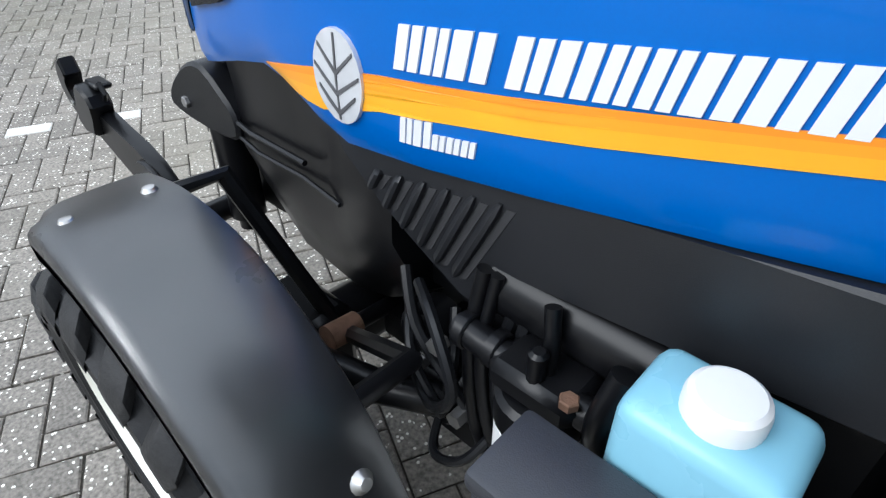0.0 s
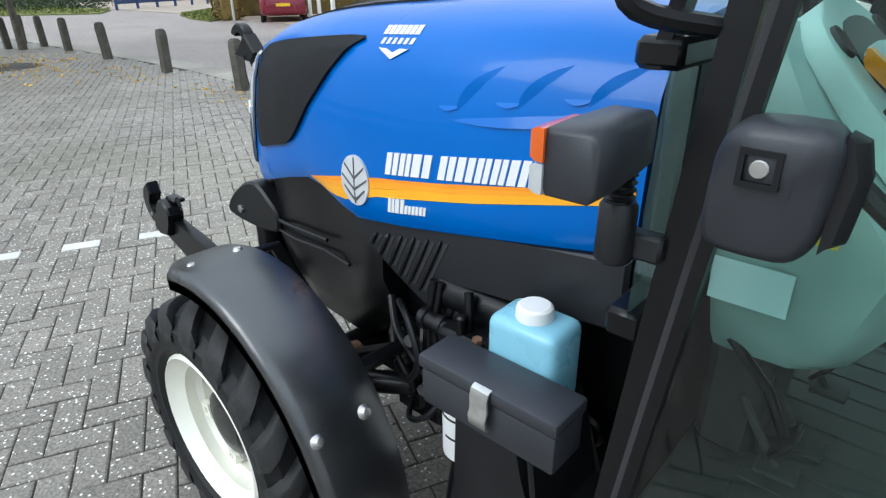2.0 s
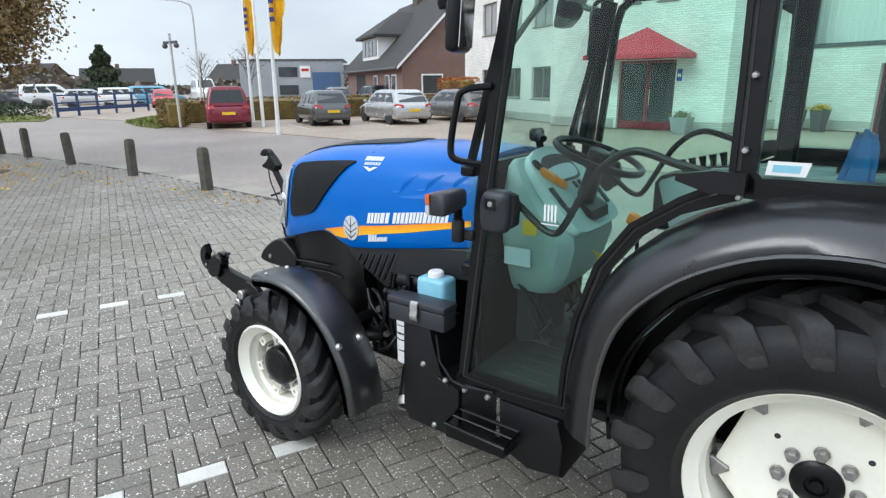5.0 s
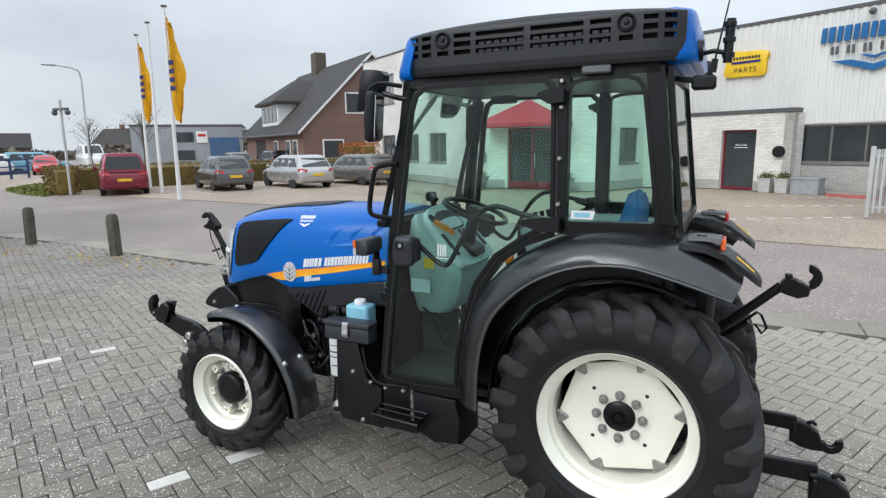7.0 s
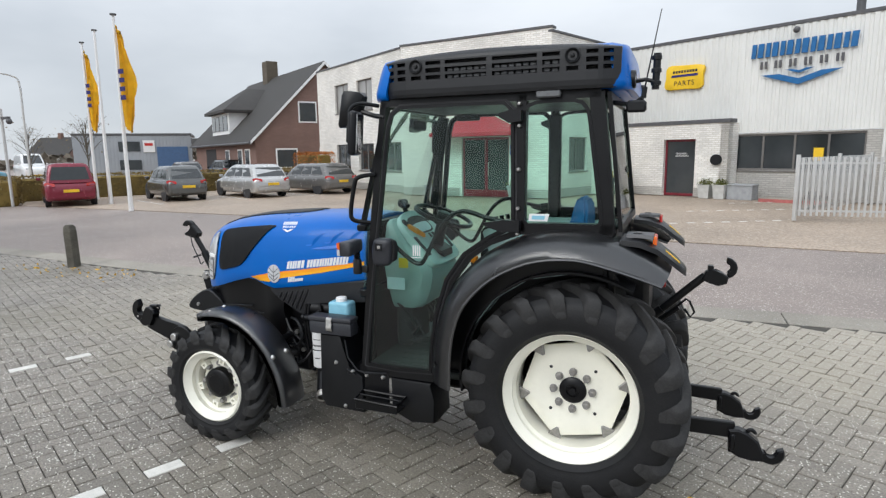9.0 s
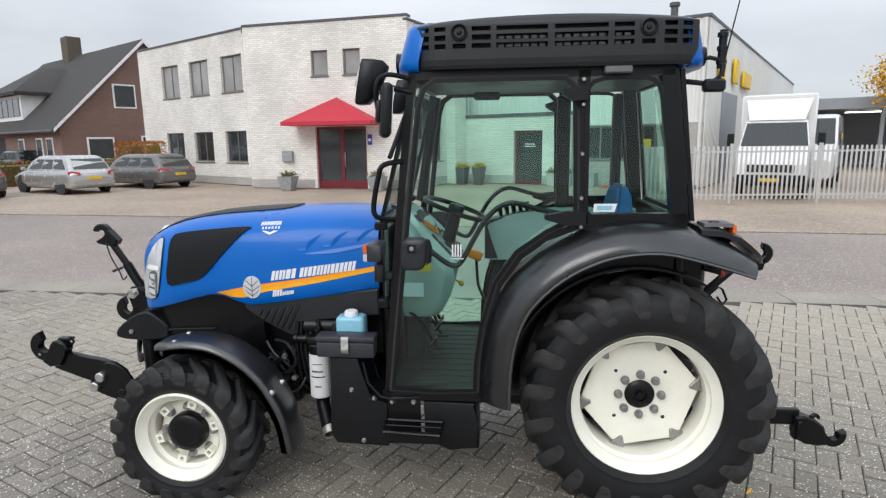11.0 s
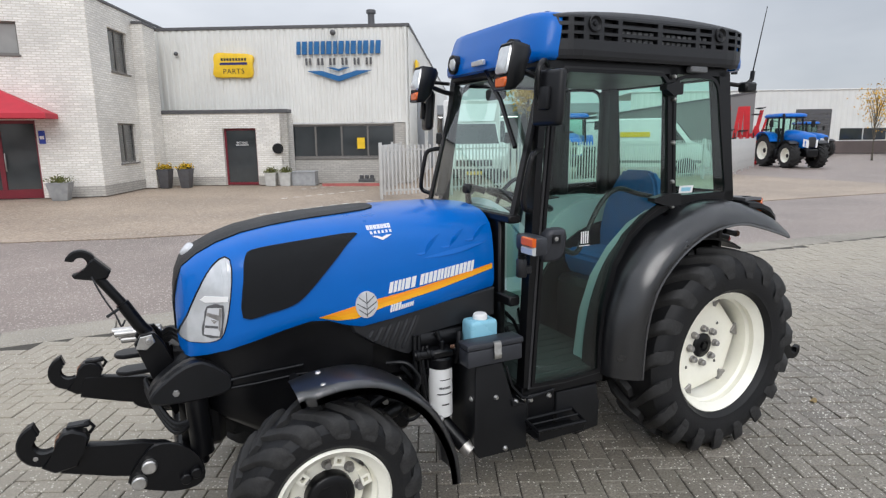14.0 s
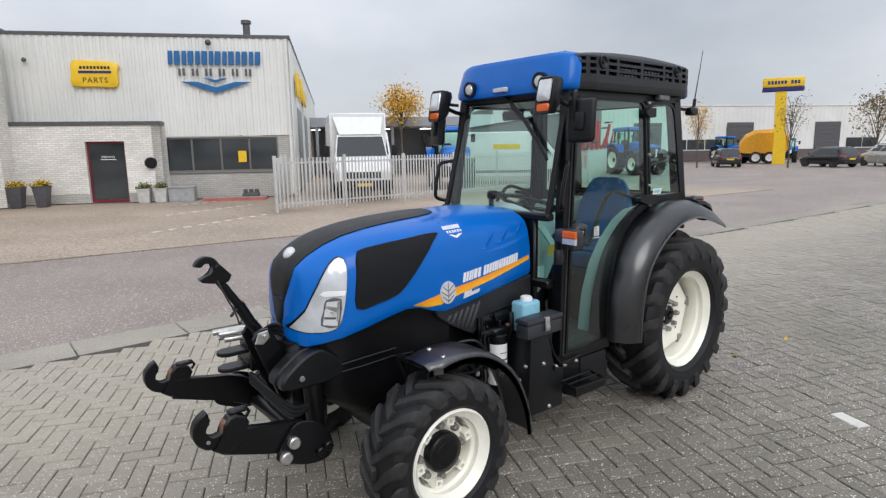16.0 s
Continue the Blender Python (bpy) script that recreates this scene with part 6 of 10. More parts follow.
prism(bm, [(0.070, 0.505), (0.325, 0.500), (0.340, 0.40), (0.345, 0.262), (0.20, 0.245), (0.075, 0.30)], "y", -0.548, -0.30, 0.012, None, 2)
part("side_box", bm, M_PLASTIC, tractor, "black plastic box below the cab door")
bm = bmesh.new()
lathe(bm, [(0, 0.455), (0.048, 0.455), (0.056, 0.462), (0.056, 0.690), (0.050, 0.697), (0, 0.697)], 32, pose(-0.490, -0.40, 0) @ pose(0, 0, 0, 90, 0, 0))
filt = part("oil_filter", bm, M_WHITE, tractor, "white spin-on oil filter canister")
bm = bmesh.new()
for z, w, h in ((0.60, 0.030, 0.010), (0.572, 0.040, 0.006), (0.52, 0.018, 0.006), (0.642, 0.026, 0.004)):
    for k in range(8):
        a0, a1 = -w / 0.056 + 2 * w / 0.056 * k / 8, -w / 0.056 + 2 * w / 0.056 * (k + (0.75 if z == 0.60 else 1)) / 8
        loft(bm, [[(-0.490 + 0.0568 * math.sin(a), -0.40 - 0.0568 * math.cos(a), zz) for a, zz in ((a0, z), (a1, z), (a1, z + h), (a0, z + h))], [(-0.490 + 0.0560 * math.sin(a), -0.40 - 0.0560 * math.cos(a), zz) for a, zz in ((a0, z), (a1, z), (a1, z + h), (a0, z + h))]])
tagged(part("label_print", bm, M_DARK, filt), kind="stuff")
bm = bmesh.new()
disc(bm, (-0.490, -0.40, 0.697), 0.058, 0.05, "z", 24)
box(bm, -0.55, -0.43, -0.44, -0.32, 0.74, 0.785, 0.012)
disc(bm, (-0.490, -0.42, 0.775), 0.012, 0.05, "z", 12)
fhead = part("filter_head", bm, M_BLACK, filt, "black filter head")
for nm, pts, r in (("pipe", [(-0.62, -0.40, 0.765), (-0.58, -0.405, 0.765), (-0.40, -0.41, 0.762)], 0.021), ("canister", [(-0.60, -0.335, 0.815), (-0.36, -0.335, 0.815)], 0.048), ("pipe", [(-0.605, -0.375, 0.85), (-0.612, -0.392, 0.72), (-0.60, -0.385, 0.55), (-0.56, -0.37, 0.47), (-0.48, -0.35, 0.44)], 0.011), ("pipe", [(-0.585, -0.375, 0.85), (-0.59, -0.395, 0.72), (-0.57, -0.39, 0.56), (-0.53, -0.37, 0.48)], 0.009), ("pipe", [(-0.41, -0.40, 0.70), (-0.405, -0.425, 0.78), (-0.395, -0.41, 0.85)], 0.016), ("bracket", [(-0.50, -0.385, 0.86), (-0.485, -0.40, 0.80), (-0.485, -0.41, 0.76)], 0.010)):
    bm = bmesh.new()
    tube(bm, bend(pts, 4) if len(pts) > 2 else pts, r, 12)
    part(nm, bm, M_BLACK, filt)
for x in (-0.615, -0.565, -0.42):
    bm = bmesh.new()
    disc(bm, (x, -0.403, 0.765), 0.026, 0.016, "x", 14)
    part("clamp", bm, M_BLACK, fhead)
bm = bmesh.new()
disc(bm, (-0.44, -0.43, 0.785), 0.012, 0.012, "z", 6)
part("rusty_plug", bm, M_RUST, filt, "rusty brown plug")
# pipe body takes black paint for the shade it lies in; the end stays steel
bm = bmesh.new()
tube(bm, bend([(-0.50, -0.30, 0.52), (-0.485, -0.40, 0.43), (-0.455, -0.46, 0.375), (-0.425, -0.515, 0.332)], 4), 0.036, 16)
exhaust = part("exhaust_pipe", bm, M_BLACK, tractor, "bent exhaust end pipe, coloured black for its shade")
bm = bmesh.new()
lathe(bm, [(0.031, 0.02), (0.031, -0.030), (0.0375, -0.034), (0.0375, 0.012)], 20, pose(-0.420, -0.517, 0.325) @ Vector((-0.03, 0.055, 0.043)).to_track_quat("Y", "Z").to_matrix().to_4x4())
part("pipe_end", bm, M_EXHAUST, exhaust, "bright cut end of the pipe")
# plumbing round the engine's front corner
for pts in (((-0.80, -0.33, 0.72), (-0.74, -0.37, 0.66), (-0.66, -0.38, 0.60), (-0.63, -0.36, 0.52), (-0.70, -0.34, 0.48)), ((-0.72, -0.30, 0.66), (-0.68, -0.35, 0.60), (-0.70, -0.36, 0.52), (-0.78, -0.33, 0.47)), ((-0.66, -0.34, 0.70), (-0.60, -0.36, 0.62), (-0.58, -0.35, 0.5)), ((-0.56, -0.36, 0.82), (-0.57, -0.385, 0.70), (-0.55, -0.38, 0.55)), ((-0.54, -0.36, 0.82), (-0.545, -0.39, 0.70), (-0.52, -0.385, 0.56))):
    bm = bmesh.new()
    tube(bm, bend(pts, 5), 0.010, 8)
    part("hose", bm, M_PLASTIC, tractor, "black rubber hose")
for pts, r in ((((-0.74, -0.36, 0.74), (-0.66, -0.41, 0.74), (-0.61, -0.43, 0.66), (-0.66, -0.42, 0.58), (-0.74, -0.38, 0.57)), 0.009), (((-0.78, -0.345, 0.66), (-0.72, -0.40, 0.63), (-0.66, -0.40, 0.545), (-0.72, -0.37, 0.50)), 0.008), (((-0.70, -0.35, 0.50), (-0.66, -0.42, 0.47), (-0.60, -0.42, 0.50), (-0.57, -0.38, 0.56)), 0.008)):
    bm = bmesh.new()
    tube(bm, bend(pts, 5), r, 8)
    part("hose", bm, M_PLASTIC, tractor, "black rubber hose")
for x, y, z in ((-0.69, -0.385, 0.655), (-0.75, -0.365, 0.555), (-0.635, -0.40, 0.545), (-0.71, -0.375, 0.49)):
    bm = bmesh.new()
    disc(bm, (x, y, z), 0.015, 0.026, "y", 6)
    part("hose_fitting", bm, M_STEEL, tractor)
bm = bmesh.new()
tube(bm, [(-0.97, -0.44, 0.475), (-0.80, -0.41, 0.50), (-0.68, -0.36, 0.52)], 0.030, 10)
part("steering_cylinder", bm, M_BLACK, tractor, "black steering cylinder")
bm = bmesh.new()
for x, z, r in ((-0.76, 0.60, 0.05), (-0.68, 0.53, 0.045), (-0.72, 0.45, 0.04)):
    disc(bm, (x, -0.28, z), r, -0.07, "y", 14)
box(bm, -0.80, -0.62, -0.34, -0.24, 0.38, 0.50, 0.02)
part("steering_pump", bm, M_BLACK, tractor, "black pump housing")
bm = bmesh.new()
loft(bm, [[(x, y, z + dz) for dz in (-0.035, 0.035) for y in ((-0.24, -0.17) if dz < 0 else (-0.17, -0.24))] for x, y, z in ((-0.62, 0, 0.42), (-0.98, 0, 0.42))])
tube(bm, [(-0.98, -0.42, 0.47), (-0.98, -0.30, 0.46), (-0.98, -0.2, 0.45)], 0.018, 10)
part("axle_support", bm, M_BLACK, tractor)
bm = bmesh.new()
tube(bm, [(-0.955, -0.40, 0.50), (-0.955, -0.33, 0.49)], 0.026, 14)
part("ball_joint", bm, M_RUST, tractor, "rust-tinged ball joint")


# ---- hitches ----
def claw(bm, cx, cz, y, R, r, start, end, thick, flip=1):
    """An open hook: an arc band from one angle to another, rounded at its tip."""
    k = 14
    out = [(cx + R * math.cos(radians(start + (end - start) * i / k)), cz + R * math.sin(radians(start + (end - start) * i / k))) for i in range(k + 1)]
    inn = [(cx + r * math.cos(radians(start + (end - start) * i / k)), cz + r * math.sin(radians(start + (end - start) * i / k))) for i in range(k + 1)]
    prism(bm, out + inn[::-1], "y", y - thick / 2, y + thick / 2, 0.006)


for side in (-1, 1):
    y = side * 0.360
    bm = bmesh.new()
    prism(bm, [(-2.00, 0.600), (-1.985, 0.652), (-1.94, 0.650), (-1.82, 0.622), (-1.735, 0.609), (-1.66, 0.590), (-1.60, 0.545), (-1.575, 0.480), (-1.58, 0.425), (-1.64, 0.412), (-1.75, 0.482), (-1.85, 0.504), (-2.01, 0.556)], "y", y - 0.020, y + 0.020, 0.006)
    arm = part("front_lower_arm", bm, M_BLACK, tractor, "black front linkage arm with an open claw hook")
    bm = bmesh.new()
    claw(bm, -2.043, 0.684, y + side * 0.012, 0.084, 0.040, 108, 312, 0.046)
    prism(bm, [(-2.060, 0.600), (-2.018, 0.640), (-2.008, 0.690), (-1.985, 0.716), (-1.955, 0.720), (-1.915, 0.700), (-1.905, 0.672), (-1.930, 0.640), (-1.95, 0.580), (-2.02, 0.570)], "y", y + side * 0.012 - 0.030, y + side * 0.012 + 0.030, 0.007)
    part("claw", bm, M_BLACK, arm)
    bm = bmesh.new()
    prism(bm, [(-2.016, 0.655), (-2.010, 0.694), (-1.996, 0.706), (-1.990, 0.664)], "y", y - 0.020 + side * 0.012, y + 0.020 + side * 0.012, 0.003)
    part("claw_latch", bm, M_RUST, arm, "worn rusty latch")
    bm = bmesh.new()
    box(bm, -1.975, -1.90, y - 0.014, y + 0.030, 0.712, 0.728, 0.005)
    tube(bm, [(-1.925, y, 0.72), (-1.905, y, 0.730), (-1.890, y, 0.705), (-1.905, y, 0.685)], 0.007, 6)
    part("release_tab", bm, M_BLACK, arm)
    bm = bmesh.new()
    disc(bm, (-2.072, y + side * 0.034, 0.640), 0.008, side * 0.004, "y", 10)
    part("grease_nipple", bm, M_STEEL, arm)
    bm = bmesh.new()
    prism(bm, smooth2([(-1.80, 0.47), (-1.755, 0.545), (-1.70, 0.598), (-1.62, 0.585), (-1.56, 0.53), (-1.53, 0.46), (-1.545, 0.40), (-1.62, 0.385), (-1.74, 0.425)], 3), "y", y + side * 0.022, y + side * 0.036, 0.004)
    part("arm_plate", bm, M_BLACK, arm)
    for x, z in ((-1.723, 0.522), (-1.762, 0.466)):
        bm = bmesh.new()
        disc(bm, (x, y + side * 0.036, z), 0.027, side * 0.026, "y", 20, 0.005)
        part("arm_pin", bm, M_STEEL, arm, "zinc pin head")
    for x, z in ((-1.60, 0.44), (-1.562, 0.455)):
        bm = bmesh.new()
        disc(bm, (x, y + side * 0.034, z), 0.022, side * 0.03, "y", 14)
        part("pivot_nut", bm, M_BLACK, arm)
    # lift cylinder and its shield
    bm = bmesh.new()
    tube(bm, [(-1.535, side * 0.215, 0.78), (-1.525, side * 0.225, 0.44)], 0.046, 16)
    tube(bm, [(-1.53, side * 0.225, 0.46), (-1.53, side * 0.225, 0.40)], 0.028, 12)
    part("lift_cylinder", bm, M_BLACK, tractor, "black hydraulic lift cylinder")
    bm = bmesh.new()
    o = smooth2([(-1.700, 0.705), (-1.690, 0.752), (-1.635, 0.800), (-1.570, 0.840), (-1.500, 0.852), (-1.435, 0.810), (-1.395, 0.770), (-1.395, 0.712), (-1.47, 0.692), (-1.60, 0.690)], 2)
    loft(bm, [[(x, side * yy, z) for x, z in inset(o, d)] for yy, d in ((0.12, 0.0), (0.185, 0.0), (0.190, 0.010), (0.215, 0.010), (0.220, 0.0), (0.262, 0.0), (0.270, 0.008))])
    shield = part("lift_bracket", bm, M_PLASTIC, tractor, "rounded black lift arm cover")
    bm = bmesh.new()
    disc(bm, (-1.606, side * 0.268, 0.740), 0.014, side * 0.012, "y", 6)
    part("bracket_bolt", bm, M_BOLT, shield)
    bm = bmesh.new()
    tube(bm, [(-1.46, side * 0.245, 0.74), (-1.30, side * 0.285, 0.765), (-1.10, side * 0.295, 0.775)], 0.006, 6)
    tube(bm, [(-1.45, side * 0.25, 0.71), (-1.28, side * 0.285, 0.725), (-1.12, side * 0.29, 0.735), (-1.0, side * 0.30, 0.73)], 0.005, 6)
    part("casting_seam", bm, M_PLASTIC, tractor)
bm = bmesh.new()
tube(bm, [(-1.60, -0.33, 0.435), (-1.60, 0.33, 0.435)], 0.032, 14)
box(bm, -1.60, -1.42, -0.17, 0.17, 0.42, 0.86, 0.03)
for y in (-0.065, 0.065):
    prism(bm, [(-1.745, 0.905), (-1.715, 0.945), (-1.665, 0.945), (-1.635, 0.90), (-1.60, 0.80), (-1.56, 0.60), (-1.62, 0.56), (-1.67, 0.70), (-1.71, 0.80)], "y", y - 0.012, y + 0.012, 0.004)
part("hitch_frame", bm, M_BLACK, tractor, "black welded front hitch frame")
bm = bmesh.new()
for z in (0.795, 0.715):
    prism(bm, [(-1.66, -0.05), (-1.80, -0.05), (-1.83, -0.03), (-1.84, 0.0), (-1.83, 0.03), (-1.80, 0.05), (-1.66, 0.05)], "z", z - 0.010, z + 0.010, 0.004, pose(0, 0.16, 0))
box(bm, -1.70, -1.62, 0.09, 0.23, 0.69, 0.83, 0.008)
part("tow_clevis", bm, M_BLACK, tractor, "black tow clevis with two plates")
for k in range(4):
    bm = bmesh.new()
    y0, z0 = 0.10 + 0.05 * (k % 2), 0.865 + 0.03 * (k // 2)
    tube(bm, [(-1.80 - 0.012 * k, y0 + 0.05, z0), (-1.70, y0 + 0.02, z0 + 0.005)], 0.015, 12)
    tube(bm, [(-1.70, y0 + 0.02, z0 + 0.005), (-1.64, y0, z0 + 0.01)], 0.011, 10)
    part("hydraulic_coupling", bm, M_STEEL, tractor, "zinc hydraulic quick coupling")
for k in range(3):
    o = 0.02 * k
    for pts in ([(-1.66, 0.10, 0.86 - o), (-1.60, 0.02, 0.93 - o), (-1.55, -0.06, 0.90 - o), (-1.50, -0.10, 0.80)], [(-1.67, 0.14, 0.60 + o), (-1.72, 0.04, 0.66 + o), (-1.68, -0.10, 0.60 + o), (-1.62, -0.20, 0.54 + o), (-1.55, -0.24, 0.60)]):
        bm = bmesh.new()
        tube(bm, bend(pts, 5), 0.0115, 8)
        part("hydraulic_hose", bm, M_PLASTIC, tractor, "black hydraulic hose")
bm = bmesh.new()
tube(bm, [(-1.69, 0, 0.925), (-1.72, 0, 0.965), (-1.775, 0, 1.07)], 0.027, 14)
tube(bm, [(-1.775, 0, 1.07), (-1.855, 0, 1.195)], 0.020, 12)
disc(bm, (-1.69, -0.05, 0.915), 0.026, 0.10, "y", 16)
tl = part("front_top_link", bm, M_BLACK, tractor, "black front top link with a claw hook")
bm = bmesh.new()
claw(bm, -1.905, 1.255, 0, 0.055, 0.030, -30, 165, 0.040)
prism(bm, [(-1.875, 1.26), (-1.855, 1.275), (-1.80, 1.215), (-1.815, 1.185), (-1.86, 1.18), (-1.93, 1.195), (-1.94, 1.21), (-1.89, 1.225)], "y", -0.028, 0.028, 0.006)
part("claw", bm, M_BLACK, tl)
bm = bmesh.new()
tube(bm, bend([(-1.87, -0.03, 1.20), (-1.84, -0.045, 1.12), (-1.80, -0.04, 1.03), (-1.785, -0.035, 0.98), (-1.77, -0.02, 1.0)], 4), 0.004, 6)
tube(bm, [(-1.79, -0.02, 1.05), (-1.83, -0.06, 1.035)], 0.007, 6)
part("pull_cord", bm, M_DARK, tl)
bm = bmesh.new()
prism(bm, [(-1.74, 0.885), (-1.70, 0.875), (-1.665, 0.905), (-1.675, 0.94), (-1.72, 0.935)], "y", -0.085, -0.076, 0.003)
part("zinc_plate", bm, M_STEEL, tl)
bm = bmesh.new()
disc(bm, (-1.690, -0.086, 0.915), 0.012, -0.014, "y", 12)
part("zinc_pin", bm, M_STEEL, tl)

# rear linkage
for side in (-1, 1):
    y = side * (0.435 if side < 0 else 0.36)
    dz = 0.0 if side < 0 else -0.14
    bm = bmesh.new()
    prism(bm, [(1.25, 0.395 + dz * 0.8), (1.88, 0.394 + dz), (1.885, 0.40 + dz), (1.885, 0.468 + dz), (1.88, 0.474 + dz), (1.25, 0.466 + dz * 0.8)], "y", y - 0.016, y + 0.016, 0.005)
    la = part("rear_lower_link", bm, M_BLACK, tractor, "black rear lower link with a claw hook")
    bm = bmesh.new()
    yy = y + side * 0.012
    prism(bm, [(1.855, 0.445 + dz), (1.90, 0.452 + dz), (1.945, 0.435 + dz), (1.990, 0.400 + dz), (2.010, 0.345 + dz), (2.015, 0.305 + dz), (1.96, 0.300 + dz), (1.905, 0.322 + dz), (1.860, 0.330 + dz)], "y", yy - 0.030, yy + 0.030, 0.008)
    box(bm, 1.862, 1.885, yy - 0.042, yy + 0.042, 0.345 + dz, 0.43 + dz, 0.006)
    claw(bm, 2.044, 0.352 + dz, yy, 0.058, 0.029, 178, 385, 0.042)
    claw(bm, 1.955, 0.432 + dz, yy, 0.026, 0.015, -10, 190, 0.016)
    part("claw", bm, M_BLACK, la, "black claw hook with worn tip")
bm = bmesh.new()
tube(bm, [(1.36, 0, 0.76), (1.52, 0, 0.90)], 0.027, 12)
tube(bm, [(1.52, 0, 0.90), (1.735, 0, 1.105)], 0.022, 12)
rt = part("rear_top_link", bm, M_BLACK, tractor, "black rear top link with a claw hook")
bm = bmesh.new()
claw(bm, 1.833, 1.155, 0, 0.058, 0.030, -75, 85, 0.045)
prism(bm, [(1.715, 1.085), (1.735, 1.130), (1.765, 1.150), (1.785, 1.135), (1.815, 1.130), (1.850, 1.105), (1.842, 1.070), (1.80, 1.055), (1.76, 1.068)], "y", -0.03, 0.03, 0.006)
box(bm, 1.745, 1.775, -0.024, 0.024, 1.14, 1.165, 0.005)
part("claw", bm, M_BLACK, rt)
bm = bmesh.new()
tube(bm, [(1.42, 0.06, 0.74), (1.61, 0.05, 0.905)], 0.016, 8)
tube(bm, [(1.60, 0.05, 0.91), (1.645, 0.05, 0.955), (1.665, 0.04, 0.945), (1.692, 0.04, 0.885), (1.672, 0.04, 0.855), (1.64, 0.04, 0.90)], 0.007, 6)
part("stabiliser", bm, M_BLACK, tractor, "black stabiliser with a wire loop")
bm = bmesh.new()
box(bm, 1.25, 1.46, -0.30, 0.30, 0.86, 1.30, 0.03)
box(bm, 1.30, 1.50, -0.48, -0.30, 1.24, 1.33, 0.02)
for k in range(5):
    tube(bm, [(1.44, -0.35 + 0.05 * k, 1.17 - 0.03 * (k % 2)), (1.52, -0.36 + 0.05 * k, 1.15 - 0.03 * (k % 2))], 0.017, 10)
part("rear_valve_block", bm, M_PLASTIC, tractor, "black rear hydraulic valve block")
for k, (mt, lb) in enumerate(((M_RUST, ""), (M_RED, ""), (M_RUST, ""))):
    bm = bmesh.new()
    disc(bm, (1.52, -0.36 + 0.06 * k, 1.15 - 0.04 * (k % 2)), 0.019, 0.02, "x", 12)
    part("coupling_cap", bm, mt, tractor)
# antenna, rear work light and its arm
bm = bmesh.new()
tube(bm, [(1.26, -0.40, 2.02), (1.36, -0.46, 2.0), (1.40, -0.47, 2.03)], 0.012, 8)
box(bm, 1.33, 1.42, -0.50, -0.44, 1.965, 2.02, 0.01)
tube(bm, [(1.405, -0.47, 2.03), (1.41, -0.47, 2.08)], 0.012, 8)
ant = part("antenna", bm, M_PLASTIC, tractor, "thin whip antenna on a black bracket")
bm = bmesh.new()
tube(bm, [(1.41, -0.47, 2.08), (1.47, -0.48, 2.42)], 0.004, 6, r_end=0.002)
part("whip", bm, M_PLASTIC, ant)
bm = bmesh.new()
tube(bm, [(1.32, -0.30, 2.12), (1.40, -0.32, 2.13), (1.44, -0.32, 2.12)], 0.010, 8)
tube(bm, [(1.45, -0.32, 2.08), (1.455, -0.32, 2.25)], 0.018, 10)
for z in (2.10, 2.16, 2.22):
    disc(bm, (1.452, -0.32, z), 0.024, 0.02, "z", 12)
part("beacon_socket", bm, M_PLASTIC, tractor, "black beacon socket on a bent arm")
for y in (-0.36, 0.36):
    bm = bmesh.new()
    lathe(bm, [(0.034, -0.034), (0.042, -0.036), (0.044, -0.02), (0.040, 0.02), (0.020, 0.045), (0, 0.045)], 18, pose(1.325, y, 2.13, 0, 0, 90))
    rl = part("rear_work_lamp", bm, M_PLASTIC, tractor, "round black rear work lamp")
    bm = bmesh.new()
    lathe(bm, [(0, -0.036), (0.02, -0.034), (0.036, -0.026)], 18, pose(1.325, y, 2.13, 0, 0, 90))
    part("lens", bm, M_LENS, rl)
for y in (-0.30, 0.30):
    bm = bmesh.new()
    lathe(bm, [(0, -0.012), (0.03, -0.01), (0.038, 0.0), (0.04, 0.03)], 18, pose(-0.05, y, 2.135, 0, 0, -90))
    part("roof_work_lamp", bm, M_LENS, tractor, "round roof lamp")
    bm = bmesh.new()
    lathe(bm, [(0.050, 0.03), (0.052, -0.008), (0.040, -0.008), (0.038, 0.0)], 18, pose(-0.05, y, 2.135, 0, 0, -90))
    part("lamp_bezel", bm, M_PLASTIC, tractor)
bm = bmesh.new()
box(bm, -0.065, -0.045, -0.05, 0.07, 2.098, 2.125, 0.004)
part("light_bar", bm, M_LENS, tractor, "small clear light bar")

# ---- inside the cab ----
bm = bmesh.new()
rings = []
for z, x0, x1, w in ((0.83, -0.07, 0.105, 0.19), (0.86, -0.075, 0.135, 0.205), (0.95, -0.08, 0.180, 0.235), (1.05, -0.09, 0.205, 0.258), (1.10, -0.09, 0.198, 0.265), (1.18, -0.09, 0.130, 0.265), (1.28, -0.09, 0.038, 0.252), (1.36, -0.09, -0.035, 0.225), (1.385, -0.085, -0.058, 0.19)):
    rings.append([(x0, -w, z), (x0 + 0.02, -w * 1.02, z), (x1 - min(0.05, (x1 - x0) * 0.3), -w, z), (x1, -w * 0.80, z), (x1, w * 0.80, z), (x1 - min(0.05, (x1 - x0) * 0.3), w, z), (x0 + 0.02, w * 1.02, z), (x0, w, z)])
loft(bm, rings)
bmesh.ops.subdivide_edges(bm, edges=bm.edges[:], cuts=1, use_grid_fill=True, smooth=0.5)
dash = part("dashboard", bm, M_CONSOLE, tractor, "grey-green dashboard console")
tilt = pose(-0.048, 0, 1.392, 0, 47, 0)
bm = bmesh.new()
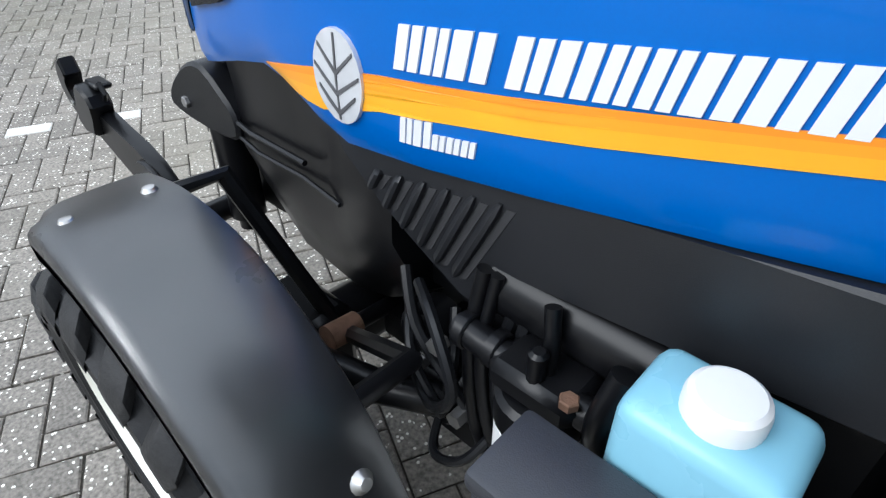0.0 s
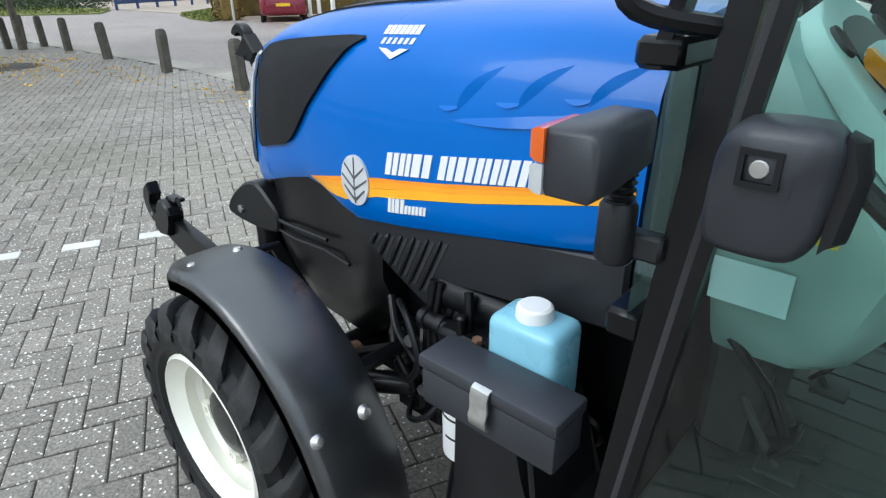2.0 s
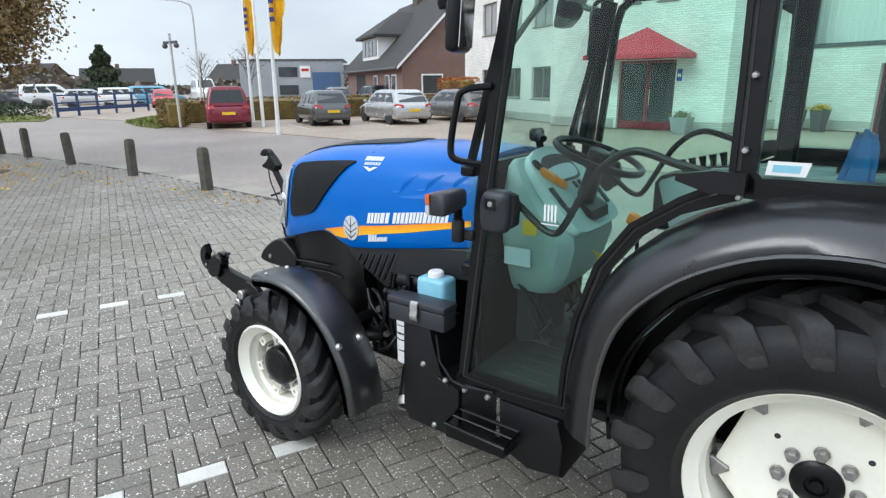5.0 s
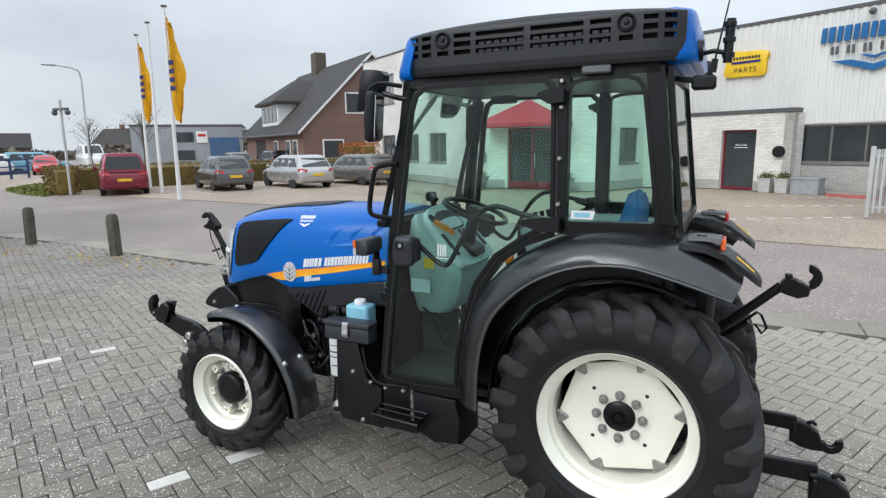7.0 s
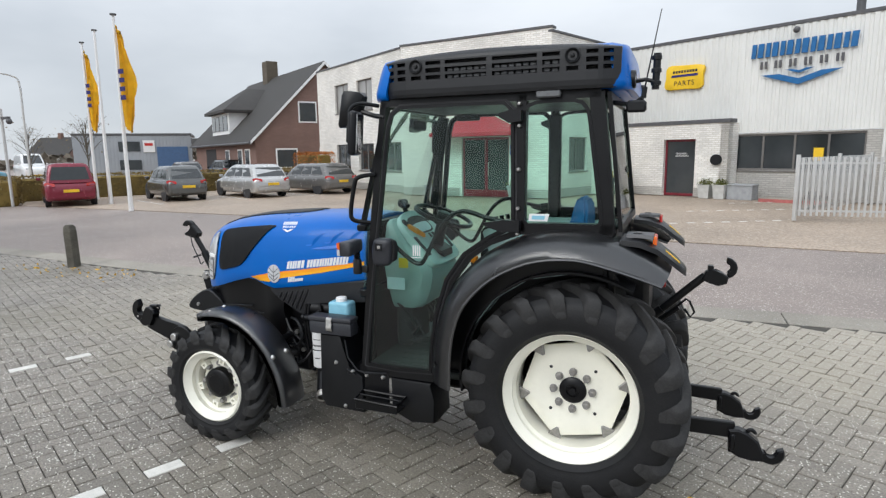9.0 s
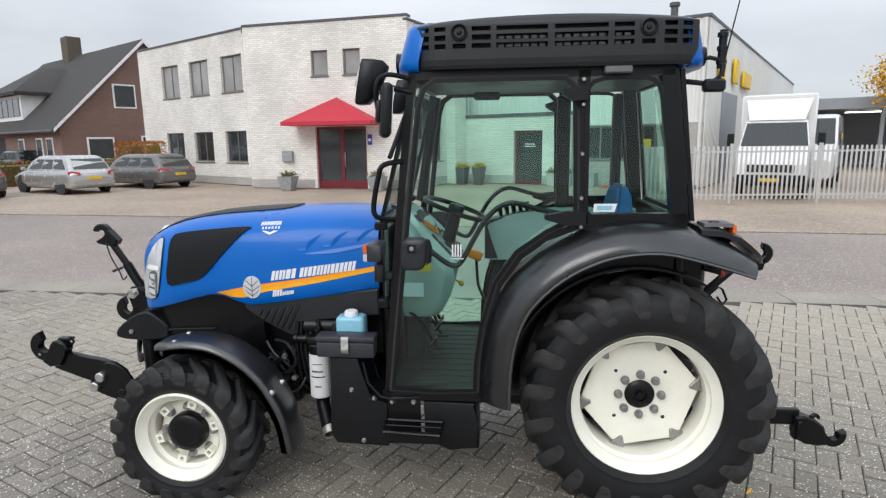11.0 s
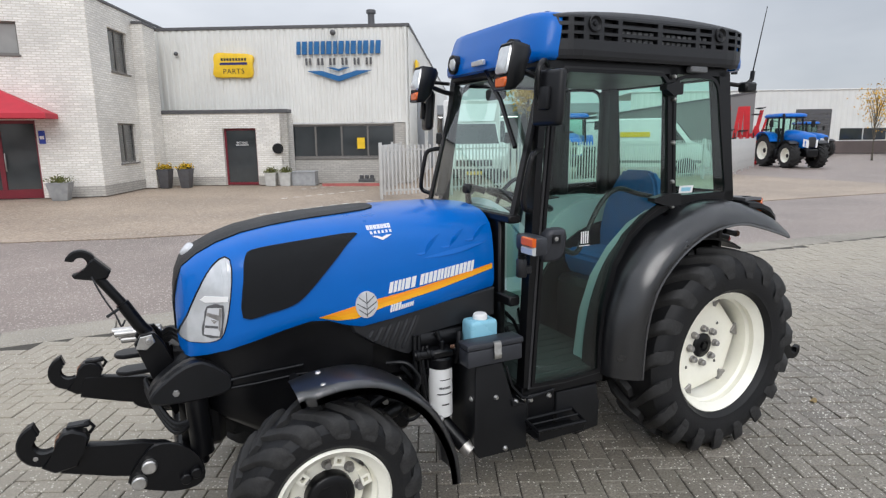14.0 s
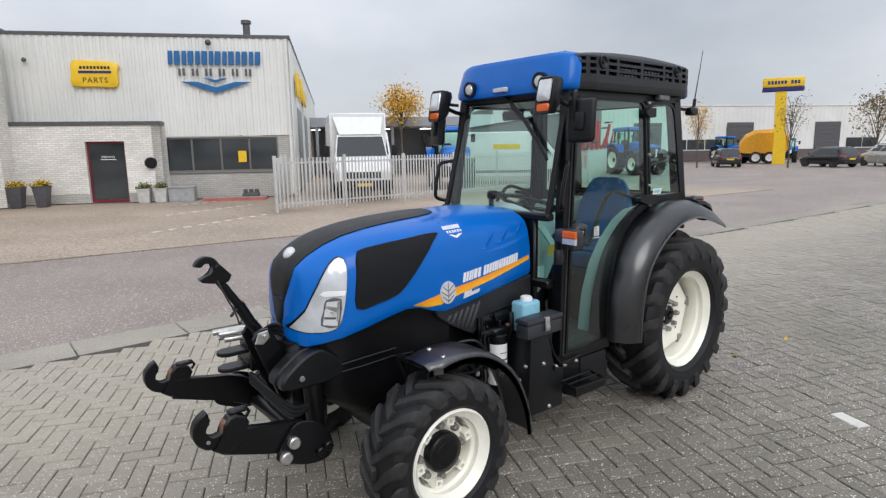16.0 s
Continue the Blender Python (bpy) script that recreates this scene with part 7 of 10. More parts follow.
prism(bm, smooth2([(-0.012, -0.10), (-0.012, 0.10), (0.05, 0.205), (0.20, 0.235), (0.36, 0.225), (0.395, 0.16), (0.395, -0.16), (0.36, -0.225), (0.20, -0.235), (0.05, -0.205)], 3), "z", -0.02, 0.020, 0.010, tilt, 2)
pod = part("instrument_panel", bm, M_POD, dash, "pale grey-green instrument panel")
bm = bmesh.new()
o_ = smooth2([(0.030, -0.075), (0.030, 0.075), (0.075, 0.135), (0.155, 0.125), (0.165, 0.0), (0.155, -0.125), (0.075, -0.135)], 3)
prism(bm, o_, "z", 0.016, 0.0225, 0.0, tilt)
part("gauge_bezel", bm, M_STRIP, pod)
bm = bmesh.new()
prism(bm, smooth2([(0.090, -0.105), (0.085, 0.105), (0.145, 0.110), (0.152, 0.0), (0.145, -0.110)], 3), "z", 0.021, 0.0245, 0.0, tilt)
part("gauge_glass", bm, M_PAPER, pod, "pale instrument glass")
for y in (-0.165, 0.165):
    bm = bmesh.new()
    lathe(bm, [(0, 0.021), (0.020, 0.021), (0.022, 0.026), (0.026, 0.026), (0.028, 0.018)], 20, tilt @ pose(0.060, y, 0, 90, 0, 0))
    part("air_vent", bm, M_DARK, pod)
for x, y, w, h in ((0.195, -0.195, 0.034, 0.024), (0.245, -0.195, 0.034, 0.024), (0.295, -0.19, 0.034, 0.024), (0.19, 0.02, 0.022, 0.017), (0.19, 0.07, 0.022, 0.017), (0.215, 0.12, 0.022, 0.017), (0.245, 0.19, 0.034, 0.024), (0.295, 0.19, 0.034, 0.024)):
    bm = bmesh.new()
    box(bm, x - h, x + h, y - w / 2, y + w / 2, 0.018, 0.026, 0.002, tilt)
    part("switch", bm, M_DARK, pod)
bm = bmesh.new()
loft(bm, [[(x, -w, z), (x, w, z), (x + t_, w, z - 0.01), (x + t_, -w, z - 0.01)] for x, z, w, t_ in ((0.085, 1.235, 0.05, 0.03), (0.12, 1.225, 0.085, 0.05), (0.17, 1.195, 0.09, 0.05), (0.20, 1.155, 0.075, 0.03))])
part("column_cover", bm, M_STRIP, dash, "black steering column cover")
bm = bmesh.new()
box(bm, -0.085, 0.03, -0.15, 0.15, 0.56, 0.84, 0.02)
part("pedestal", bm, M_DARK, dash)
for y in (-0.20, 0.10, 0.20):
    bm = bmesh.new()
    tube(bm, [(-0.04, y, 0.86), (0.04, y, 0.78), (0.08, y, 0.70)], 0.010, 8)
    box(bm, -0.006, 0.006, -0.038, 0.038, -0.03, 0.03, 0.004, pose(0.085, y, 0.69, 0, 35, 0))
    part("pedal", bm, M_BLACK, tractor, "black foot pedal")
for y, z, w, h, mt, lb in ((-0.243, 1.00, 0.12, 0.075, M_PAPER, "pale blue sticker"), (-0.285, 1.14, 0.06, 0.06, M_YELLOW, "yellow warning sticker")):
    bm = bmesh.new()
    box(bm, 0.0 - w / 2 + (0.06 if mt is M_YELLOW else -0.015), w / 2 + (0.06 if mt is M_YELLOW else -0.015), y - 0.03, y - 0.027, z - h / 2, z + h / 2)
    part("sticker", bm, mt, dash, lb)
bm = bmesh.new()
tube(bm, [(0.11, 0, 1.06), (0.155, 0, 1.22), (0.195, 0, 1.365)], 0.045, 12, r_end=0.034)
col = part("steering_column", bm, M_PLASTIC, tractor, "black steering column and wheel")
sw = pose(0.200, 0, 1.396, 0, 19.5, 0)
bm = bmesh.new()
pts = [sw @ Vector((0.182 * math.cos(2 * math.pi * k / 40), 0.182 * math.sin(2 * math.pi * k / 40), 0)) for k in range(41)]
tube(bm, pts, 0.014, 8)
part("steering_wheel", bm, M_PLASTIC, col)
for a in (90, 210, 330):
    bm = bmesh.new()
    tube(bm, [sw @ Vector((0, 0, -0.03)), sw @ Vector((0.178 * math.cos(radians(a)), 0.178 * math.sin(radians(a)), 0))], 0.011, 8)
    part("spoke", bm, M_PLASTIC, col)
bm = bmesh.new()
loft(bm, [[sw @ Vector((r_ * math.cos(2 * math.pi * k / 20), r_ * math.sin(2 * math.pi * k / 20), h_)) for k in range(20)] for r_, h_ in ((0.030, -0.04), (0.044, -0.01), (0.046, 0.012), (0.040, 0.024), (0.020, 0.028))])
part("wheel_hub", bm, M_PLASTIC, col)
bm = bmesh.new()
loft(bm, [[Vector((0.046, -0.205, 1.352)).lerp(Vector((0.112, -0.100, 1.278)), f) + Vector((0.0, dy, dz)) for dy, dz in ((-w, -w), (w, -w), (w, w), (-w, w))] for f, w in ((0.0, 0.008), (0.06, 0.013), (0.5, 0.014), (0.94, 0.012), (1.0, 0.008))])
part("shuttle_lever", bm, M_ORANGE_RED, col, "orange shuttle lever")
bm = bmesh.new()
loft(bm, [[(0.70 + dx, y, z) for y in (-w, w)] + [(1.00 + dx2, y, z) for y in (w, -w)] for z, w, dx, dx2 in ((0.88, 0.20, 0.03, -0.02), (0.94, 0.23, 0.0, 0.0), (1.02, 0.235, -0.01, 0.0), (1.05, 0.21, 0.01, 0.0))])
bmesh.ops.bevel(bm, geom=bm.edges[:], offset=0.02, segments=2, affect="EDGES")
seat = part("seat", bm, M_SEAT, tractor, "blue fabric driver's seat with high backrest")
bm = bmesh.new()
loft(bm, [[(x, -w, z), (x, w, z), (x + t, w * 0.92, z), (x + t, -w * 0.92, z)] for x, z, w, t in ((0.96, 1.02, 0.21, 0.10), (0.975, 1.15, 0.235, 0.12), (1.0, 1.30, 0.225, 0.11), (1.03, 1.42, 0.19, 0.09), (1.045, 1.50, 0.15, 0.07), (1.05, 1.53, 0.11, 0.05))])
bmesh.ops.bevel(bm, geom=bm.edges[:], offset=0.018, segments=2, affect="EDGES")
part("backrest", bm, M_SEAT, seat)
bm = bmesh.new()
rings = []
for k in range(9):
    z = 0.62 + 0.032 * k
    w = 0.17 + (0.012 if k % 2 else -0.006)
    rings.append([(0.85 - w, -w, z), (0.85 + w, -w, z), (0.85 + w, w, z), (0.85 - w, w, z)])
loft(bm, rings)
part("seat_bellows", bm, M_DARK, seat)
for side in (-1, 1):
    bm = bmesh.new()
    o = [(0.37, 0.56), (0.40, 0.80), (0.47, 1.0), (0.58, 1.15), (0.72, 1.27), (0.85, 1.33), (1.24, 1.36), (1.24, 1.165), (1.09, 1.18), (0.85, 1.135), (0.66, 1.01), (0.53, 0.84), (0.47, 0.70), (0.445, 0.56)]
    prism(bm, o, "y", side * 0.28, side * 0.440, 0.02, None, 2)
    part("wheel_arch_console", bm, M_CONSOLE, tractor, "grey-green wheel arch console")
    bm = bmesh.new()
    prism(bm, inset(o, -0.004), "y", side * 0.443, side * 0.452, 0.0)
    part("inner_fender", bm, M_BLACK, tractor, "black inner mudguard plate")
    bm = bmesh.new()
    under = list(zip(o, inset(o, -0.014)))[7:]
    loft(bm, [[(a[0], side * 0.25, a[1]), (a[0], side * 0.452, a[1]), (b[0], side * 0.452, b[1]), (b[0], side * 0.25, b[1])] for a, b in under])
    part("inner_fender", bm, M_BLACK, tractor)
    bm = bmesh.new()
    arc = [(1.09 + 0.600 * math.cos(a), 0.568 + 0.600 * math.sin(a)) for a in np.linspace(radians(60), radians(190), 22)]
    loft(bm, [[(x, side * 0.245, z), (x, side * 0.50, z), (1.09 + (x - 1.09) * 1.02, side * 0.50, 0.568 + (z - 0.568) * 1.02), (1.09 + (x - 1.09) * 1.02, side * 0.245, 0.568 + (z - 0.568) * 1.02)] for x, z in arc])
    well = part("wheel_well", bm, M_PLASTIC, tractor, "black wheel well liner")
    bm = bmesh.new()
    prism(bm, [(1.09 + 0.63 * math.cos(a), 0.568 + 0.63 * math.sin(a)) for a in np.linspace(radians(68), radians(190), 24)], "y", side * 0.232, side * 0.244)
    part("well_wall", bm, M_PLASTIC, well)
bm = bmesh.new()
loft(bm, [[(x, 0.30, z0), (x, 0.44, z0), (x, 0.44, z1), (x, 0.30, z1)] for x, z0, z1 in ((0.355, 1.06, 1.255), (0.375, 1.05, 1.285), (0.55, 1.05, 1.335), (0.80, 1.05, 1.36), (1.0, 1.05, 1.36))])
pc = part("lever_console", bm, M_CONSOLE, tractor, "grey-green lever console with a black front and top")
bm = bmesh.new()
prism(bm, [(0.350, 1.058), (0.350, 1.262), (0.374, 1.292), (0.46, 1.316), (0.46, 1.306), (0.376, 1.280), (0.362, 1.258), (0.43, 1.058)], "y", 0.292, 0.445, 0.004)
part("console_front", bm, M_PLASTIC, pc)
bm = bmesh.new()
loft(bm, [[(x, 0.32, z), (x, 0.43, z), (x, 0.43, z + 0.006), (x, 0.32, z + 0.006)] for x, z in ((0.46, 1.308), (0.55, 1.334), (0.72, 1.352))])
part("console_top", bm, M_PLASTIC, pc)
for k in range(5):
    bm = bmesh.new()
    tube(bm, [(0.45 + 0.040 * k, 0.36, 1.295 + 0.010 * k), (0.445 + 0.040 * k, 0.353, 1.335 + 0.010 * k), (0.44 + 0.040 * k, 0.35, 1.360 + 0.010 * k)], 0.010, 8, r_end=0.016)
    part("lever", bm, M_PLASTIC, pc)
bm = bmesh.new()
tube(bm, bend([(0.40, 0.265, 0.58), (0.35, 0.263, 0.80), (0.312, 0.262, 0.90), (0.300, 0.262, 1.06)], 4), 0.009, 8)
lev = part("gear_lever", bm, M_PLASTIC, tractor, "lever with an orange grip")
bm = bmesh.new()
box(bm, -0.035, 0.05, -0.022, 0.022, -0.03, 0.028, 0.014, pose(0.288, 0.262, 1.090, 0, 20, 0), 2)
part("lever_grip", bm, M_ORANGE_RED, lev, "orange grip")
bm = bmesh.new()
bmesh.ops.create_uvsphere(bm, u_segments=12, v_segments=8, radius=0.017, matrix=Matrix.Translation((0.223, 0.030, 0.965)))
tube(bm, [(0.15, 0.030, 1.01), (0.223, 0.030, 0.965)], 0.005, 6)
part("yellow_knob", bm, M_YELLOW, tractor, "small yellow lever knob")
for side in (-1, 1):
    bm = bmesh.new()
    yy = 0.455
    tube(bm, bend([(x, side * yy, z) for x, z in ((0.050, 1.275), (0.080, 1.262), (0.140, 1.215), (0.195, 1.177), (0.238, 1.172), (0.268, 1.208), (0.305, 1.278), (0.368, 1.388), (0.432, 1.452), (0.49, 1.475), (0.545, 1.468), (0.62, 1.445), (0.72, 1.425))], 3), 0.013, 8)
    part("door_grab_bar", bm, M_PLASTIC, tractor, "curved black grab bar inside the door")
bm = bmesh.new()
tube(bm, [(0.05, 0.43, 2.03), (-0.06, 0.46, 1.40)], 0.03, 10)
tube(bm, [(1.20, 0.44, 2.03), (1.24, 0.46, 1.40)], 0.03, 10)
part("inner_post", bm, M_BLACK, tractor)
bm = bmesh.new()
box(bm, 1.10, 1.16, 0.37, 0.43, 1.35, 2.03, 0.02, None, 2)
box(bm, 0.78, 0.86, 0.40, 0.455, 1.35, 2.03, 0.015)
vp = part("trim_post", bm, M_PLASTIC, tractor, "black inner post trim with switches")
for k in range(7):
    bm = bmesh.new()
    box(bm, 0.80, 0.84, 0.392, 0.402, 1.50 + 0.045 * k, 1.535 + 0.045 * k, 0.003)
    part("post_switch", bm, M_DARK, vp)
bm = bmesh.new()
tube(bm, bend([(-0.085, 0.06, 1.385), (-0.095, 0.05, 1.44), (-0.100, 0.03, 1.475), (-0.060, -0.01, 1.468), (-0.035, -0.03, 1.455)], 3), 0.017, 8)
box(bm, -0.125, -0.075, 0.0, 0.07, 1.44, 1.495, 0.012)
part("wiper_motor", bm, M_PLASTIC, tractor, "black wiper motor on the windscreen sill")
bm = bmesh.new()
box(bm, 0.30, 0.44, -0.03, 0.03, 1.98, 2.02, 0.01)
box(bm, 0.03, 0.06, -0.09, 0.09, 1.93, 1.99, 0.012)
part("inner_mirror", bm, M_DARK, tractor)
for x, y in ((0.07, 0.12), (0.07, -0.10), (0.05, -0.20)):
    bm = bmesh.new()
    box(bm, x, x + 0.07, y - 0.03, y + 0.03, 0.62, 0.63, 0.003, pose(0, 0, 0))
    tube(bm, [(x + 0.03, y, 0.625), (x - 0.05, y, 0.75)], 0.008, 6)
    part("pedal", bm, M_DARK, tractor)
# marking film on the door glass
bm = bmesh.new()
yd = cab_y(1.245) + 0.0075
for k in range(4):
    prism(bm, [(0.216 + 0.013 * k, 1.226), (0.223 + 0.013 * k, 1.226), (0.223 + 0.013 * k, 1.285), (0.216 + 0.013 * k, 1.285)], "y", -yd, -yd + 0.001)
prism(bm, [(0.206, 1.214), (0.272, 1.214), (0.272, 1.218), (0.206, 1.218)], "y", -yd, -yd + 0.001)
tagged(part("glass_marking", bm, M_WHITEFILM, tractor), "white printed mark on the door glass", kind="stuff")

# ---- leaves, trees and hedges ----
def leaf_mesh(name, centres, size, material, parent, label="", seed=1, flat=0.0):
    """Many small bent leaves, each two triangles, turned at random."""
    r = np.random.default_rng(seed)
    n = len(centres)
    c = np.asarray(centres, float)
    a = r.normal(size=(n, 3))
    a /= np.linalg.norm(a, axis=1)[:, None]
    b = np.cross(a, r.normal(size=(n, 3)))
    b /= np.linalg.norm(b, axis=1)[:, None]
    s = size * r.uniform(0.6, 1.3, n)[:, None]
    verts = np.stack([c - a * s, c + b * s * 0.55, c + a * s, c - b * s * 0.55], 1).reshape(-1, 3)
    faces = [(4 * i, 4 * i + 1, 4 * i + 2, 4 * i + 3) for i in range(n)]
    me = bpy.data.meshes.new(name)
    me.from_pydata(verts.tolist(), [], faces)
    me.materials.append(material)
    o = new(name, me)
    o.parent = parent
    return tagged(o, label, kind="stuff") if label else tagged(o, kind="stuff")


def tree(place, height, spread, crown_z, leaf, leaf_size, leaves, label, seed, trunk_r=0.14, forks=5, group="", clump=0.35, droop=0.0):
    r = np.random.default_rng(seed)
    t = thing("tree", place, label, "tree", group)
    bm = bmesh.new()
    lean = r.normal(0, 0.04, 2)
    tube(bm, [(0, 0, -0.05), (lean[0] * 0.5, lean[1] * 0.5, crown_z * 0.5), (lean[0], lean[1], crown_z), (lean[0] * 2, lean[1] * 2, height * 0.8)], trunk_r, 10, r_end=trunk_r * 0.25)
    part("trunk", bm, M_BARK, t)
    tips = []
    bm = bmesh.new()
    for k in range(forks * 3):
        z0 = crown_z * 0.92 + (height - crown_z) * 0.6 * k / (forks * 3)
        a = k * 2.4 + r.uniform(-0.3, 0.3)
        reach = spread * (1 - 0.5 * k / (forks * 3)) * r.uniform(0.7, 1.05)
        rise = (height - z0) * r.uniform(0.35, 0.7)
        p0 = Vector((lean[0], lean[1], z0))
        p1 = p0 + Vector((math.cos(a) * reach * 0.5, math.sin(a) * reach * 0.5, rise * 0.6))
        p2 = p0 + Vector((math.cos(a) * reach, math.sin(a) * reach, rise))
        tube(bm, [p0, p1, p2], trunk_r * 0.42, 6, r_end=trunk_r * 0.06)
        for f in (0.45, 0.6, 0.75, 0.9, 1.0):
            q = p0.lerp(p2, f) + Vector((0, 0, rise * 0.12 * math.sin(f * 3)))
            for _ in range(2):
                e = q + Vector(r.normal(0, spread * 0.2, 3))
                tube(bm, [q, e], trunk_r * 0.10, 4, r_end=trunk_r * 0.03)
                tips += [e, q.lerp(e, 0.6)]
    part("branchwork", bm, M_BARK, t)
    if leaves:
        pick = r.integers(0, len(tips), leaves)
        pts = np.array([tuple(tips[i]) for i in pick]) + r.normal(0, clump, (leaves, 3)) * np.array([1, 1, 0.8])
        pts[:, 2] -= r.uniform(0, 1, leaves) ** 1.5 * droop
        leaf_mesh("crown", pts, leaf_size, leaf, t, "", seed)
    return t


tree((-13.49, 1.60, 0), 6.3, 1.75, 1.55, M_LEAF_ORANGE, 0.050, 52000, "street tree with thinning orange-brown autumn leaves", 3, 0.105, group="trees by the road", clump=0.22, droop=0.8)
tree((-17.0, 3.02, 0), 6.3, 1.75, 1.55, M_LEAF_ORANGE, 0.050, 40000, "street tree with orange-brown autumn leaves over bollards", 4, 0.10, group="trees by the road", clump=0.22, droop=0.8)
tree((20.9, 30.3, 0), 6.0, 1.35, 3.2, M_LEAF_YELLOW, 0.085, 2400, "small tree with bright yellow autumn leaves behind the yard", 8, 0.10)
tree((41.8, 20.4, 0), 5.2, 0.9, 1.2, M_LEAF_YELLOW, 0.07, 700, "slim young tree with few yellow leaves", 9, 0.07, group="young trees on the verge")
tree((44.5, 14.9, 0), 5.8, 1.0, 1.0, M_LEAF_ORANGE, 0.07, 350, "slim nearly bare young tree", 10, 0.07, group="young trees on the verge")
tree((52.0, 11.5, 0), 6.5, 1.6, 1.0, M_LEAF_ORANGE, 0.09, 1200, "young tree with brown leaves", 11, 0.08, group="young trees on the verge")
tree((-38.0, 27.0, 0), 5.5, 1.8, 1.6, M_LEAF_ORANGE, 0.07, 60, "bare winter tree with thin branches", 12, 0.08)
tree((-41.0, 25.0, 0), 4.6, 1.5, 1.4, M_LEAF_ORANGE, 0.07, 40, "bare winter tree with thin branches", 13, 0.07)

# dark conifer far off
con = thing("conifer", (-53.3, 23.5, 0), "dark green conifer with an uneven outline", "tree")
bm = bmesh.new()
tube(bm, [(0, 0, -0.05), (0, 0, 4.6)], 0.18, 8, r_end=0.04)
part("trunk", bm, M_BARK, con)
r5 = np.random.default_rng(21)
zz = r5.uniform(0.4, 5.0, 5000)
rr = (1.75 * np.clip(1.05 - (zz - 1.2) / 4.2, 0.08, 1) * np.clip(zz / 1.2, 0.3, 1)) * np.sqrt(r5.uniform(0.2, 1, 5000)) * (1 + 0.25 * np.sin(zz * 5.0))
aa = r5.uniform(0, 2 * math.pi, 5000)
leaf_mesh("crown", np.stack([rr * np.cos(aa), rr * np.sin(aa), zz], 1), 0.13, M_LEAF_GREEN, con, "", 5)


def hedge(p0, p1, width, h, material, n, label, seed, leaf=0.05):
    d = Vector(p1) - Vector(p0)
    run = d.length
    t = thing("hedge", (p0[0], p0[1], 0), label, "hedge", turn=math.degrees(math.atan2(d.y, d.x)))
    bm = bmesh.new()
    box(bm, 0.12, run - 0.12, -width / 2 + 0.10, width / 2 - 0.10, -0.06, h - 0.10, 0.08)
    tagged(part("branchwork", bm, M_HEDGE, t), kind="stuff")
    r = np.random.default_rng(seed)
    pts = np.stack([r.uniform(0, run, n), r.uniform(-width / 2, width / 2, n), r.uniform(0, h, n)], 1)
    side = r.integers(0, 4, n)
    pts[side == 0, 1] = -width / 2 + r.normal(0, 0.03, (side == 0).sum())
    pts[side == 1, 1] = width / 2 + r.normal(0, 0.03, (side == 1).sum())
    pts[side == 2, 2] = h + r.normal(0, 0.03, (side == 2).sum())
    ends = r.integers(0, n, n // 6)
    pts[ends, 0] = np.where(r.uniform(0, 1, len(ends)) > 0.5, run, 0.0) + r.normal(0, 0.04, len(ends))
    leaf_mesh("leaves", pts, leaf, material, t, "", seed)
    return t


hedge((-25.6, 13.0), (-20.0, 27.5), 0.9, 1.05, M_HEDGE, 9000, "clipped beech hedge in yellow-brown autumn leaf", 31)
hedge((-25.6, 13.0), (-23.0, 11.9), 0.9, 1.05, M_HEDGE, 2200, "clipped beech hedge end by the street", 32)
M_HEDGE_RED = surf("copper_hedge_leaves", (0.40, 0.14, 0.03), 0.75, var=0.3, scale=1.5, island=0.5)
hedge((-18.0, 24.6), (-15.7, 23.4), 1.0, 1.9, M_HEDGE_RED, 4000, "taller copper-red hedge beside the office", 33)
# grass verges
for k, poly in enumerate((((-70, 3.0), (-37, 6.2), (-33.5, 10.8), (-37.0, 12.6), (-70, 9.0)), ((-28.5, 12.4), (-25.15, 11.3), (-23.1, 11.0), (-23.7, 11.75), (-26.2, 13.3), (-28.5, 14.9), (-31.5, 15.6)))):
    bm = bmesh.new()
    prism(bm, poly, "z", -0.05, 0.0)
    g = single("verge", bm, M_GRASS, "rough green grass verge", "grass", kind="structure")
    r = np.random.default_rng(40 + k)
    xs, ys = [p[0] for p in poly], [p[1] for p in poly]
    n = 5000
    pts = np.stack([r.uniform(max(min(xs), -48), max(xs), n), r.uniform(min(ys), max(ys), n), r.uniform(0, 0.10, n)], 1)
    keep = []
    for p in pts:
        inside = False
        for (x0, y0), (x1, y1) in zip(poly, poly[1:] + poly[:1]):
            if (y0 > p[1]) != (y1 > p[1]) and p[0] < (x1 - x0) * (p[1] - y0) / (y1 - y0) + x0:
                inside = not inside
        if inside:
            keep.append(p)
    leaf_mesh("grass_blades", keep, 0.07, M_GRASS, g, "", 50 + k)
# fallen leaves
r = np.random.default_rng(60)
pts = np.stack([np.concatenate([r.normal(-13.8, 1.3, 420), r.uniform(-12, -6, 90), r.uniform(-4, 6, 10)]), np.concatenate([r.normal(1.9, 0.9, 420), r.normal(3.0, 0.25, 90), r.uniform(-3, 3, 10)]), np.full(520, 0.008)], 1)
fallen = thing("fallen_leaves", (0, 0, 0), "scattered fallen yellow-brown leaves on the pavers", "leaves", kind="stuff")
leaf_mesh("leaves", pts[pts[:, 1] < 3.4], 0.030, M_LEAF_YELLOW, fallen, "", 61)
bm = bmesh.new()
lathe(bm, [(0, 0.0), (0.62, 0.0), (0.72, -0.008)], 24, pose(-13.65, 1.75, 0.006) @ pose(0, 0, 0, 90, 0, 0))
single("tree_bed", bm, M_JOINT, "dark earth bed round the street trees", "soil", kind="structure")

